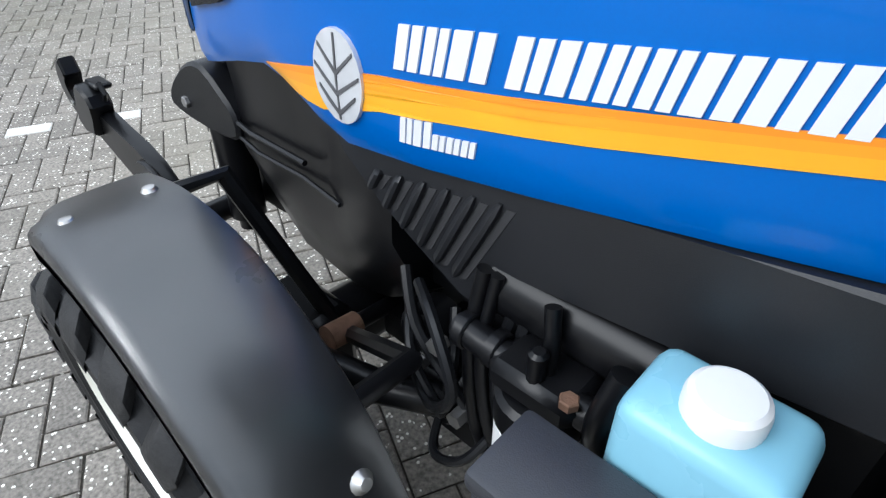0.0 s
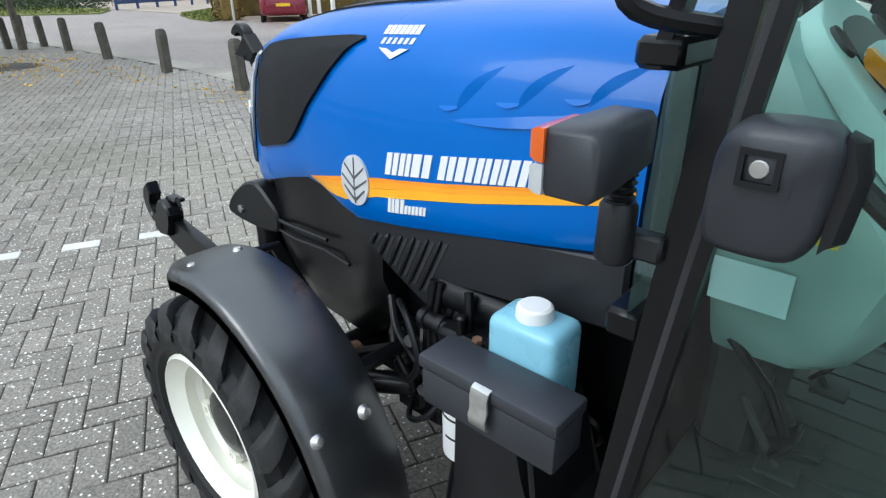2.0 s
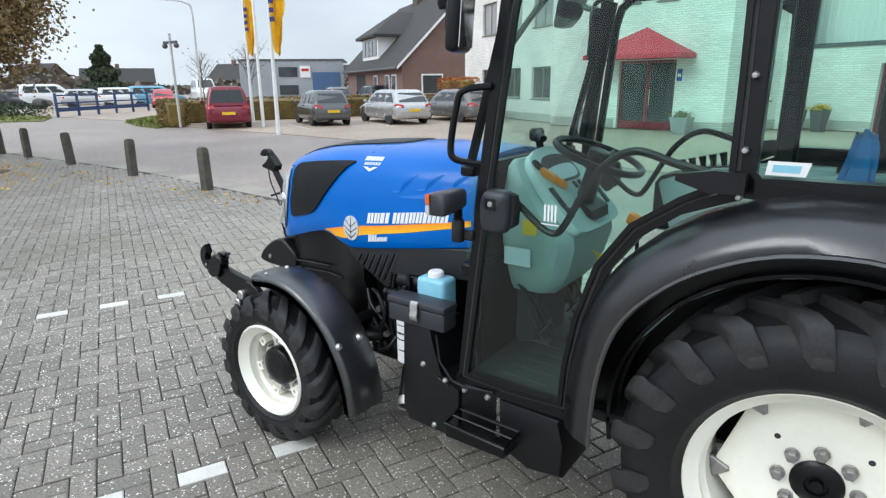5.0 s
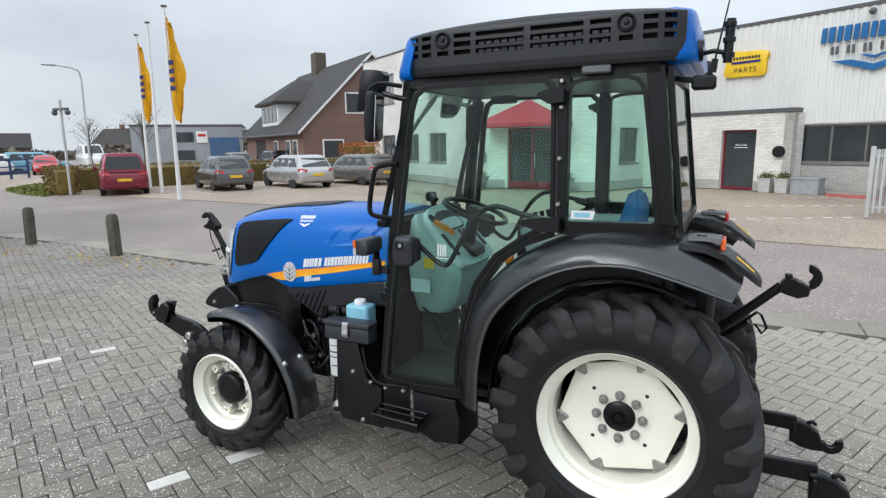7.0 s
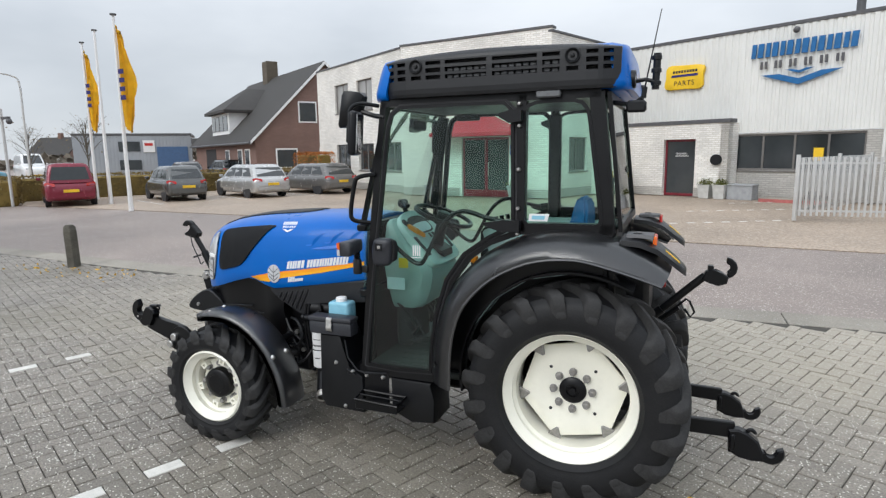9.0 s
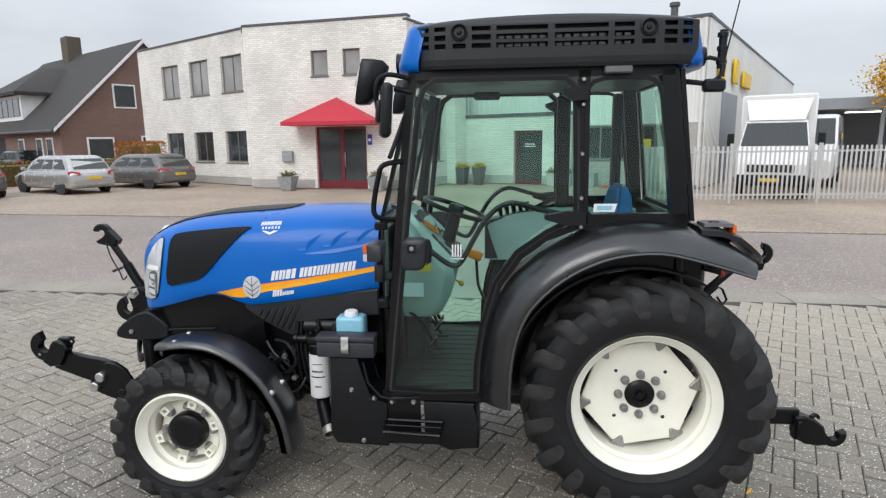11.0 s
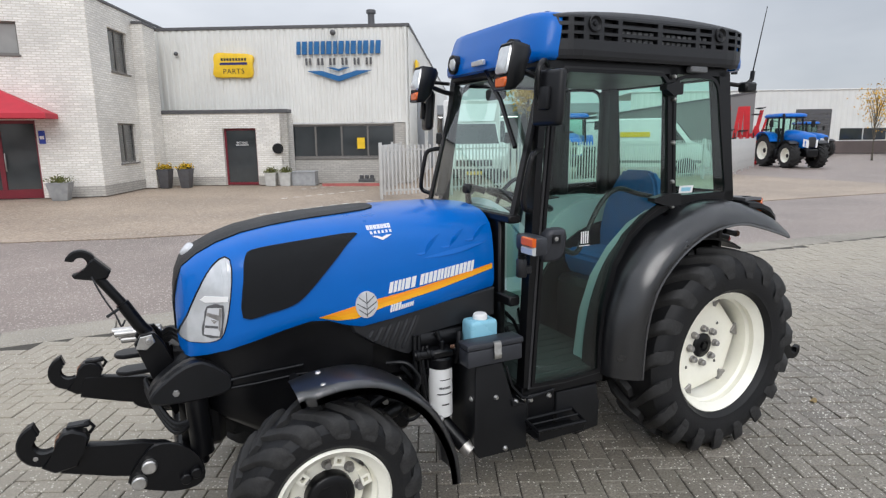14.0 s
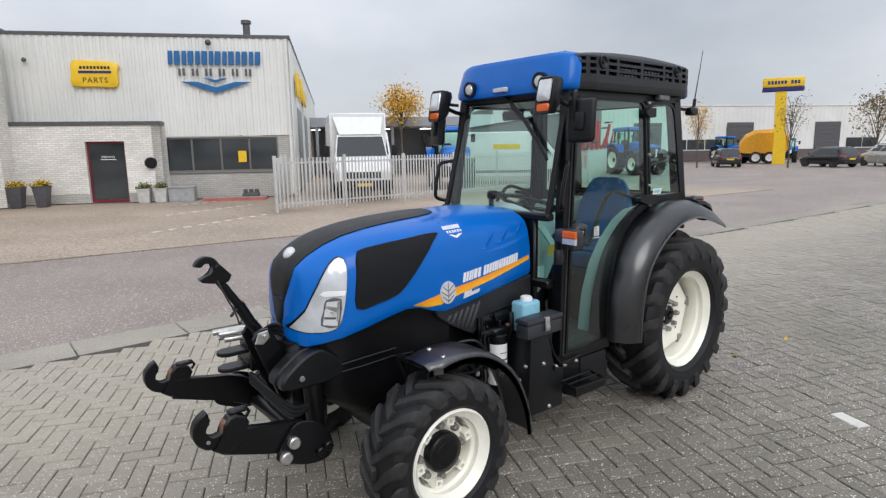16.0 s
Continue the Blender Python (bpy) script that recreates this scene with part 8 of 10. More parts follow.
# ---- vehicles ----
M_TYRE_FAR = surf("car_tyre", (0.02, 0.02, 0.02), 0.8, var=0.1)
M_ALLOY = surf("alloy_wheel", (0.45, 0.45, 0.46), 0.35, metal=0.6)
M_CARGLASS = surf("car_glass", (0.02, 0.024, 0.026), 0.06, var=0.1, coat=0.5)
M_TAIL = surf("red_tail_lens", (0.45, 0.01, 0.01), 0.2, coat=0.4)
M_PLATE = surf("yellow_plate", (0.80, 0.50, 0.02), 0.5)


def paint(name, rgb, metal=0.2):
    return surf(name, rgb, 0.25, metal=metal, var=0.04, coat=0.6)


def add_wheel(parent, x, y, r, w, rim=None):
    s = 1 if y > 0 else -1
    bm = bmesh.new()
    lathe(bm, [(r * 0.62, 0.0), (r * 0.9, 0.0), (r, s * -0.03), (r, s * -w + s * 0.03), (r * 0.9, s * -w), (r * 0.6, s * -w)], 24, pose(x, y, r))
    wh = part("wheel", bm, M_TYRE_FAR, parent)
    bm = bmesh.new()
    lathe(bm, [(0, s * -0.01), (r * 0.15, s * -0.005), (r * 0.2, s * -0.04), (r * 0.55, s * -0.025), (r * 0.64, s * 0.003), (r * 0.64, s * -0.06)], 20, pose(x, y, r))
    part("rim", bm, rim or M_ALLOY, wh)


def rounded(x0, x1, w, z, c=0.12):
    """A ring of twelve points: a box outline in plan with its corners taken off."""
    return [(x0, -w + c, z), (x0 + c * 0.3, -w + c * 0.3, z), (x0 + c, -w, z), (x1 - c, -w, z), (x1 - c * 0.3, -w + c * 0.3, z), (x1, -w + c, z),
            (x1, w - c, z), (x1 - c * 0.3, w - c * 0.3, z), (x1 - c, w, z), (x0 + c, w, z), (x0 + c * 0.3, w - c * 0.3, z), (x0, w - c, z)]


def car(place, turn, L, W, H, colour, label, rear="hatch", hood=0.24, group="parked cars", belt=0.62):
    """A parked car; its nose looks along local +x."""
    c = thing("car", place, label, "car", group, turn=turn)
    h, w = L / 2, W / 2
    zb = H * belt
    nose = h - L * hood
    bm = bmesh.new()
    rings = []
    for x, ww, z0, z1 in ((-h, 0.74, 0.46, zb - 0.30), (-h + 0.04, 0.86, 0.32, zb - 0.12), (-h + 0.14, 0.94, 0.25, zb - 0.02), (-h + 0.40, 0.99, 0.21, zb), (-h * 0.4, 1.0, 0.20, zb), (nose - 0.15, 1.0, 0.20, zb - 0.02), (nose + 0.15, 0.99, 0.20, zb - 0.06), (h - 0.45, 0.95, 0.22, zb - 0.15), (h - 0.20, 0.89, 0.25, zb - 0.23), (h - 0.06, 0.78, 0.30, zb - 0.34), (h, 0.66, 0.42, zb - 0.44)):
        q = w * ww
        rings.append([(x, -q * 0.90, z0), (x, -q * 0.98, z0 + 0.07), (x, -q, z0 + (z1 - z0) * 0.35), (x, -q, z0 + (z1 - z0) * 0.68), (x, -q * 0.965, z1 - 0.06), (x, -q * 0.90, z1 - 0.01), (x, -q * 0.6, z1 + 0.005), (x, q * 0.6, z1 + 0.005), (x, q * 0.90, z1 - 0.01), (x, q * 0.965, z1 - 0.06), (x, q, z0 + (z1 - z0) * 0.68), (x, q, z0 + (z1 - z0) * 0.35), (x, q * 0.98, z0 + 0.07), (x, q * 0.90, z0)])
    loft(bm, rings)
    body = part("body", bm, colour, c, "", 50)
    back = {"hatch": 0.10, "wagon": 0.12, "van": 0.05}[rear]
    b0, b1 = -h + back, nose + 0.12
    t0, t1 = -h + back + {"hatch": 0.42, "wagon": 0.50, "van": 0.16}[rear], nose - 0.72
    shell = ((0.0, 0.90, zb - 0.05), (0.5, 0.83, zb + (H - zb) * 0.5), (0.86, 0.755, H - 0.11), (1.0, 0.69, H - 0.045), (1.13, 0.60, H - 0.012), (1.4, 0.42, H))
    bm = bmesh.new()
    loft(bm, [rounded(b0 + (t0 - b0) * f, b1 + (t1 - b1) * f, w * k, z, 0.13) for f, k, z in shell])
    part("roof", bm, colour, c, "", 50)

    def band(g):
        """Ends, half width and height of the window band at g from belt (0) to roof (1)."""
        z = shell[0][2] + (shell[2][2] - shell[0][2]) * g
        for (fa, ka, za), (fb, kb, zb_) in zip(shell, shell[1:]):
            if z <= zb_ + 1e-6:
                q = (z - za) / (zb_ - za)
                f = fa + (fb - fa) * q
                return b0 + (t0 - b0) * f, b1 + (t1 - b1) * f, w * (ka + (kb - ka) * q), z

    def on_side(g, u, s, out):
        x0, x1, hw_, z = band(g)
        return (x0 + (x1 - x0) * u, s * (hw_ + out), z)

    for s in (-1, 1):
        for u0, u1, v0, v1 in ((0.10, 0.35, 0.13, 0.36), (0.38, 0.615, 0.385, 0.615), (0.645, 0.90, 0.645, 0.86)):
            bm = bmesh.new()
            q = [(0.18, u0), (0.18, u1), (0.56, (u1 + v1) / 2), (0.92, v1), (0.92, v0), (0.56, (u0 + v0) / 2)]
            loft(bm, [[on_side(f, u, s, o) for f, u in q] for o in (-0.02, 0.010)])
            part("side_window", bm, M_CARGLASS, c)
        for x in (-h + L * 0.19, h - L * 0.19):
            add_wheel(c, x, s * w * 0.985, 0.315, 0.20)
            bm = bmesh.new()
            disc(bm, (x, s * (w * 0.985 + 0.002), 0.33), 0.365, s * -0.09, "y", 24)
            part("wheel_arch", bm, M_DARK, c)
        bm = bmesh.new()
        loft(bm, [[(-h + dx, s * y, z) for dx, y, z in ((0.0 + i, w * 0.58, zb - 0.17), (0.02 + i, w * 0.80, zb - 0.19), (0.18 + i, w * 0.955, zb - 0.15), (0.24 + i, w * 0.96, zb - 0.06), (0.10 + i, w * 0.88, zb - 0.02), (0.03 + i, w * 0.60, zb - 0.07))] for i in (-0.012, 0.05)])
        part("tail_light", bm, M_TAIL, c)
        bm = bmesh.new()
        box(bm, nose - 0.30, nose - 0.18, s * (w + 0.08) - 0.08, s * (w + 0.08) + 0.08, zb - 0.02, zb + 0.11, 0.035, None, 2)
        part("wing_mirror", bm, colour, c)
        bm = bmesh.new()
        box(bm, h - 0.26, h - 0.05, s * w * 0.66 - 0.15, s * w * 0.66 + 0.15, zb - 0.36, zb - 0.25, 0.03)
        part("headlight", bm, M_LENS, c)
    for nm, end, sg in (("rear_window", 0, -1), ("windscreen", 1, 1)):
        bm = bmesh.new()
        rows_ = []
        for o in (-0.03, 0.010):
            ring = []
            for g, k in ((0.18, -1), (0.18, 1), (0.56, 1), (0.95, 1), (0.95, -1), (0.56, -1)):
                q = band(g)
                ring.append((q[end] + sg * o, k * (q[2] - 0.13), q[3]))
            rows_.append(ring)
        loft(bm, rows_)
        part(nm, bm, M_CARGLASS, c)
    bm = bmesh.new()
    loft(bm, [[(-h - 0.03 + i, y, z) for y, z in ((-w * 0.84, 0.34), (w * 0.84, 0.34), (w * 0.86, 0.50), (-w * 0.86, 0.50))] for i in (0.0, 0.16)])
    bmesh.ops.bevel(bm, geom=bm.edges[:], offset=0.025, segments=2, affect="EDGES")
    part("bumper", bm, colour, c)
    for x in (-h - 0.016, h - 0.02):
        bm = bmesh.new()
        box(bm, x, x + 0.03, -0.26, 0.26, 0.55, 0.66, 0.004)
        part("number_plate", bm, M_PLATE, c)
    return c


RED, SILV, GREY, DGREY, BLACKC, WHITEC, SKYBLUE = (paint("car_red", (0.20, 0.010, 0.030)), paint("car_silver", (0.48, 0.48, 0.47), 0.5), paint("car_grey", (0.16, 0.155, 0.15), 0.4), paint("car_dark_grey", (0.105, 0.107, 0.105), 0.4), paint("car_black", (0.015, 0.016, 0.018)), paint("car_white", (0.75, 0.75, 0.74), 0.0), paint("car_light_blue", (0.15, 0.36, 0.48), 0.0))


def park(rear_xy, heading, L, *rest, **kw):
    """Parks a car by the middle of its rear bumper."""
    a = radians(heading)
    return car((rear_xy[0] + math.cos(a) * L / 2, rear_xy[1] + math.sin(a) * L / 2, -0.03), heading, L, *rest, **kw)


park((-20.09, 12.41), 147, 4.1, 1.76, 1.66, RED, "dark red people carrier parked facing the hedge", rear="van", hood=0.20, belt=0.58)
park((-17.43, 15.64), 152, 3.95, 1.68, 1.46, DGREY, "grey hatchback parked facing the hedge", rear="hatch")
park((-14.90, 17.95), 155, 4.55, 1.78, 1.46, SILV, "silver estate car parked facing the hedge", rear="wagon")
park((-13.05, 20.75), 158, 4.7, 1.84, 1.44, GREY, "dark grey estate car parked beside the office", rear="wagon")
for (x, y), hd, L, H, mt, rr_, lb in (((-54.3, 15.6), 60, 4.3, 1.5, BLACKC, "hatch", "dark car far across the road"), ((-53.8, 17.2), 70, 4.4, 1.5, GREY, "wagon", "grey car far across the road"), ((-53.2, 19.2), 75, 4.6, 1.9, WHITEC, "van", "white van far across the road"), ((-52.2, 21.6), 70, 4.2, 1.5, SILV, "hatch", "pale car far across the road"), ((-51.0, 23.9), 70, 4.2, 1.6, WHITEC, "van", "small white van far across the road"), ((-46.0, 24.5), -30, 4.0, 1.45, paint("car_bright_red", (0.5, 0.02, 0.03)), "hatch", "bright red hatchback far across the road"), ((-47.5, 29.2), -25, 5.5, 2.3, WHITEC, "van", "white camper van far across the road"), ((-50.0, 26.2), 65, 4.6, 1.7, SKYBLUE, "van", "light blue van far across the road"), ((-33.0, 31.0), 150, 4.3, 1.5, GREY, "wagon", "grey car behind the hedge"), ((-31.0, 33.0), 150, 4.5, 1.6, BLACKC, "hatch", "black car behind the hedge")):
    car((x, y, -0.04), hd, L, 1.75, H, mt, lb, rear=rr_, group="cars across the road")
car((44.6, 19.5, -0.04), 35, 3.8, 1.70, 1.45, BLACKC, "black hatchback parked on the far verge", group="cars on the far verge")
car((47.3, 13.2, -0.04), 62, 4.1, 1.74, 1.46, BLACKC, "black hatchback with alloy wheels on the far verge", rear="hatch", group="cars on the far verge")
car((50.2, 10.2, -0.04), 50, 4.5, 1.84, 1.68, SILV, "silver off-roader parked on the far verge", rear="van", group="cars on the far verge")

# white box lorry behind the fence, its front to the yard
lorry = thing("box_truck", (9.26, 16.92, -0.04), "white box truck parked behind the steel fence", "truck", turn=243.5)
bm = bmesh.new()
box(bm, -4.6, 0.15, -1.05, 1.05, 0.95, 3.15, 0.05)
part("cargo_box", bm, WHITEC, lorry)
bm = bmesh.new()
rings = []
for x, z1, w in ((0.2, 2.35, 0.98), (0.75, 2.33, 0.98), (1.25, 1.55, 0.99), (1.75, 1.30, 0.97), (1.95, 1.05, 0.90)):
    rings.append([(x, -w * 0.95, 0.45), (x, -w, 0.6), (x, -w, min(z1, 1.35) - 0.05), (x, -w * (0.84 if z1 > 1.6 else 0.95), z1), (x, w * (0.84 if z1 > 1.6 else 0.95), z1), (x, w, min(z1, 1.35) - 0.05), (x, w, 0.6), (x, w * 0.95, 0.45)])
loft(bm, rings)
part("cab", bm, WHITEC, lorry)
bm = bmesh.new()
loft(bm, [[(0.25, -0.80, 2.40), (0.25, 0.80, 2.40), (-0.1, 0.95, 3.05), (-0.1, -0.95, 3.05)], [(0.8, -0.75, 2.34), (0.8, 0.75, 2.34), (0.05, 0.95, 3.10), (0.05, -0.95, 3.10)]])
part("wind_deflector", bm, WHITEC, lorry)
bm = bmesh.new()
loft(bm, [[(1.27, -0.90, 1.57), (1.27, 0.90, 1.57), (0.82, 0.80, 2.26), (0.82, -0.80, 2.26)], [(1.24, -0.90, 1.55), (1.24, 0.90, 1.55), (0.79, 0.80, 2.24), (0.79, -0.80, 2.24)]])
part("windscreen", bm, M_CARGLASS, lorry)
bm = bmesh.new()
box(bm, 1.93, 1.99, -0.62, 0.62, 0.80, 1.02, 0.02)
part("grille", bm, M_DARK, lorry)
bm = bmesh.new()
box(bm, 1.78, 2.02, -0.95, 0.95, 0.40, 0.72, 0.05)
part("bumper", bm, M_PLASTIC, lorry)
bm = bmesh.new()
box(bm, 2.02, 2.035, -0.26, 0.26, 0.52, 0.63, 0.003)
part("number_plate", bm, M_PLATE, lorry)
bm = bmesh.new()
box(bm, 0.10, 0.16, -0.45, 0.45, 2.72, 2.86, 0.01)
part("box_sign", bm, M_YELLOW, lorry)
for s in (-1, 1):
    bm = bmesh.new()
    box(bm, 1.70, 1.93, s * 0.76 - 0.16, s * 0.76 + 0.16, 0.88, 1.10, 0.04)
    part("headlight", bm, M_LENS, lorry)
    bm = bmesh.new()
    box(bm, 0.95, 1.08, s * 1.22 - 0.10, s * 1.22 + 0.10, 1.55, 1.95, 0.03)
    part("wing_mirror", bm, M_PLASTIC, lorry)
    for x in (1.15, -3.0):
        add_wheel(lorry, x, s * 0.98, 0.38, 0.24)


def panel_van(place, turn, label, L=6.6, W=2.0, H=2.65):
    v = thing("van", place, label, "van", "white vans in the yard", turn=turn)
    h, w = L / 2, W / 2
    bm = bmesh.new()
    rings = []
    for x, z1, k in ((-h, H - 0.06, 0.96), (-h + 0.12, H, 1.0), (h - 2.1, H, 1.0), (h - 1.55, H - 0.12, 0.99), (h - 0.85, 1.55, 0.99), (h - 0.25, 1.28, 0.96), (h, 1.0, 0.86)):
        q = w * k
        rings.append([(x, -q * 0.95, 0.38), (x, -q, 0.55), (x, -q, min(z1 - 0.12, 1.4)), (x, -q * 0.90 if z1 > 1.6 else -q * 0.96, z1 - 0.04), (x, -q * 0.8, z1), (x, q * 0.8, z1), (x, q * 0.90 if z1 > 1.6 else q * 0.96, z1 - 0.04), (x, q, min(z1 - 0.12, 1.4)), (x, q, 0.55), (x, q * 0.95, 0.38)])
    loft(bm, rings)
    part("body", bm, WHITEC, v, "", 35)
    for s in (-1, 1):
        bm = bmesh.new()
        prism(bm, [(h - 2.05, 1.35), (h - 0.98, 1.35), (h - 1.52, 2.05), (h - 2.05, 2.1)], "y", s * (w - 0.02), s * (w + 0.006), 0.004)
        part("side_window", bm, M_CARGLASS, v)
        bm = bmesh.new()
        box(bm, -0.6, 0.7, s * w - 0.004, s * w + 0.008, 1.72, 1.95, 0.003)
        part("side_sign", bm, M_YELLOW, v)
        bm = bmesh.new()
        box(bm, -h + 0.1, h - 0.3, s * w - 0.01, s * w + 0.015, 0.55, 0.68, 0.005)
        part("rubbing_strip", bm, M_PLASTIC, v)
        for x in (-h + 1.2, h - 1.0):
            add_wheel(v, x, s * w * 0.99, 0.34, 0.22)
            bm = bmesh.new()
            disc(bm, (x, s * (w + 0.002), 0.36), 0.42, s * -0.1, "y", 24)
            part("wheel_arch", bm, M_DARK, v)
    bm = bmesh.new()
    loft(bm, [[(h - 0.83, -w * 0.88, 1.58), (h - 0.83, w * 0.88, 1.58), (h - 1.50, w * 0.80, H - 0.16), (h - 1.50, -w * 0.80, H - 0.16)], [(h - 0.88, -w * 0.88, 1.56), (h - 0.88, w * 0.88, 1.56), (h - 1.55, w * 0.80, H - 0.18), (h - 1.55, -w * 0.80, H - 0.18)]])
    part("windscreen", bm, M_CARGLASS, v)
    return v


panel_van((19.0, 18.7, -0.04), -45, "long white panel van parked behind the fence", H=2.55)
panel_van((12.6, 21.6, -0.04), 240, "white panel van parked beside the box truck", L=5.6)


def yard_tractor(place, turn, label, s=1.0):
    t = thing("yard_tractor", place, label, "tractor", "blue tractors in the yard", turn=turn)
    def P(nm, bm, mt, up=None, smooth=40):
        bmesh.ops.scale(bm, vec=(s, s, s), verts=bm.verts[:])
        return part(nm, bm, mt, up or t, "", smooth)
    bm = bmesh.new()
    loft(bm, [[(x, w * a, z0 + (z1 - z0) * b) for a, b in ((-1, 0), (-1.02, 0.45), (-0.97, 0.72), (-0.75, 0.93), (-0.35, 1.0), (0.35, 1.0), (0.75, 0.93), (0.97, 0.72), (1.02, 0.45), (1, 0))] for x, w, z0, z1 in ((2.30, 0.20, 1.22, 1.50), (2.26, 0.30, 1.05, 1.58), (2.12, 0.36, 0.99, 1.68), (1.75, 0.40, 1.0, 1.78), (1.2, 0.43, 1.02, 1.86), (0.55, 0.45, 1.02, 1.92))])
    hood_ = P("hood", bm, M_BLUE, None, 50)
    bm = bmesh.new()
    loft(bm, [[(x, w * a, 1.30 + h * b) for a, b in ((-0.6, -1), (0.6, -1), (1, 0.1), (0.75, 0.9), (0, 1), (-0.75, 0.9), (-1, 0.1))] for x, w, h in ((2.22, 0.24, 0.27), (2.31, 0.22, 0.25), (2.33, 0.18, 0.21))])
    P("grille", bm, M_DARK, hood_)
    for y in (-1, 1):
        bm = bmesh.new()
        loft(bm, [[(x - 0.10 * f, y * (0.20 + 0.15 * f) + d, z + 0.06 * f) for d, z in ((-0.02, 1.02), (0.03, 1.02), (0.03, 1.36), (-0.02, 1.40))] for x, f in ((2.325, 0.0), (2.31, 0.5), (2.27, 1.0))])
        P("headlight", bm, M_WHITEFILM, hood_)
        bm = bmesh.new()
        prism(bm, [(0.70, 1.28), (1.75, 1.24), (1.80, 1.34), (0.70, 1.42)], "y", y * 0.455, y * 0.462)
        P("side_panel", bm, M_MESHGRILLE, hood_)
    bm = bmesh.new()
    box(bm, -0.9, 1.9, -0.26, 0.26, 0.55, 1.04, 0.05)
    box(bm, 1.85, 2.45, -0.30, 0.30, 0.55, 0.95, 0.06)
    tube(bm, [(1.65, -0.8, 0.62), (1.65, 0.8, 0.62)], 0.10, 10)
    tube(bm, [(-0.45, -0.8, 0.85), (-0.45, 0.8, 0.85)], 0.14, 10)
    P("chassis", bm, M_BLACK)
    bm = bmesh.new()
    for y in (-0.62, 0.62):
        box(bm, -0.05, 0.55, y - 0.16, y + 0.16, 0.42, 0.95, 0.06)
        for k in range(3):
            box(bm, 0.10, 0.45, y * 1.25 - 0.12, y * 1.25 + 0.12, 0.40 + 0.22 * k, 0.43 + 0.22 * k, 0.01)
    P("tank", bm, M_BLACK)
    bm = bmesh.new()
    box(bm, -0.80, 0.50, -0.66, 0.66, 0.98, 1.08, 0.03)
    box(bm, -0.80, -0.70, -0.66, 0.66, 1.0, 1.55, 0.03)
    box(bm, 0.42, 0.52, -0.5, 0.5, 1.0, 1.62, 0.03)
    box(bm, -0.62, -0.15, -0.25, 0.25, 1.08, 1.45, 0.06)
    box(bm, -0.66, -0.52, -0.24, 0.24, 1.40, 2.02, 0.06)
    tube(bm, [(0.40, 0, 1.5), (0.15, 0, 1.72)], 0.05, 8)
    P("cab_interior", bm, M_DARK)
    posts = {"front": ((0.55, 0.66, 1.05), (0.36, 0.62, 2.56)), "middle": ((-0.22, 0.70, 1.10), (-0.22, 0.65, 2.56)), "rear": ((-0.80, 0.68, 1.30), (-0.66, 0.63, 2.56))}
    for sd in (-1, 1):
        for lo, hi in posts.values():
            bm = bmesh.new()
            tube(bm, [(lo[0], sd * lo[1], lo[2]), (hi[0], sd * hi[1], hi[2])], 0.045, 6)
            P("cab_post", bm, M_BLACK)
        for q in (("front", "middle"), ("middle", "rear")):
            bm = bmesh.new()
            c = [(x, sd * y, z) for x, y, z in (*posts[q[0]], *posts[q[1]][::-1])]
            bm.faces.new([bm.verts.new(p) for p in c])
            P("side_glass", bm, M_GLASS, None, None)
    for q in ("front", "rear"):
        bm = bmesh.new()
        (a0, a1, a2), (b0, b1, b2) = posts[q]
        bm.faces.new([bm.verts.new(p) for p in ((a0, -a1, max(a2, 1.5)), (a0, a1, max(a2, 1.5)), (b0, b1, b2), (b0, -b1, b2))])
        P("windscreen", bm, M_GLASS, None, None)
    bm = bmesh.new()
    loft(bm, [[(-0.12 + 0.78 * f * a, 0.76 * f * b, z) for a, b in ((-1, -0.8), (-0.85, -1), (0.8, -1), (1, -0.7), (1, 0.7), (0.8, 1), (-0.85, 1), (-1, 0.8))] for z, f in ((2.56, 0.93), (2.59, 1.0), (2.66, 1.0), (2.73, 0.94), (2.77, 0.75))])
    rf = P("roof", bm, M_BLUE)
    bm = bmesh.new()
    box(bm, -0.80, 0.58, -0.68, 0.68, 2.52, 2.56, 0.01)
    P("roof_rim", bm, M_BLACK, rf)
    bm = bmesh.new()
    tube(bm, [(0.70, -0.56, 1.1), (0.70, -0.56, 2.15), (0.70, -0.56, 2.62), (0.66, -0.58, 2.72)], 0.065, 10)
    P("exhaust_stack", bm, M_BLACK)
    for sd in (-1, 1):
        for x, r, w, y in ((-0.45, 0.85, 0.50, 0.95), (1.65, 0.64, 0.44, 0.94)):
            bm = bmesh.new()
            lathe(bm, [(r * 0.55, sd * -0.03), (r * 0.70, 0.0), (r * 0.88, sd * -0.01), (r * 0.94, sd * -0.07), (r * 0.945, sd * -w + sd * 0.07), (r * 0.88, sd * -w), (r * 0.5, sd * -w)], 32, pose(x, sd * y, r))
            for k in range(18):
                for h in (0, 1):
                    a = 360.0 * (k + 0.5 * h) / 18
                    m = pose(x, sd * (y - w / 2), r) @ pose(0, 0, 0, 0, a, 0) @ pose(0, 0, r * 0.965, 0, 0, (38 if h else -38))
                    box(bm, -0.035, 0.035, -0.01 if h else -w * 0.62, w * 0.62 if h else 0.01, -0.04, r * 0.035, 0.0, m)
            wh = P("tyre", bm, M_TYRE_FAR)
            bm = bmesh.new()
            lathe(bm, [(0, sd * -0.16), (r * 0.18, sd * -0.15), (r * 0.20, sd * -0.20), (r * 0.44, sd * -0.20), (r * 0.50, sd * -0.06), (r * 0.57, sd * -0.01), (r * 0.58, sd * -0.05)], 28, pose(x, sd * y, r))
            P("rim", bm, M_RIM, wh)
        bm = bmesh.new()
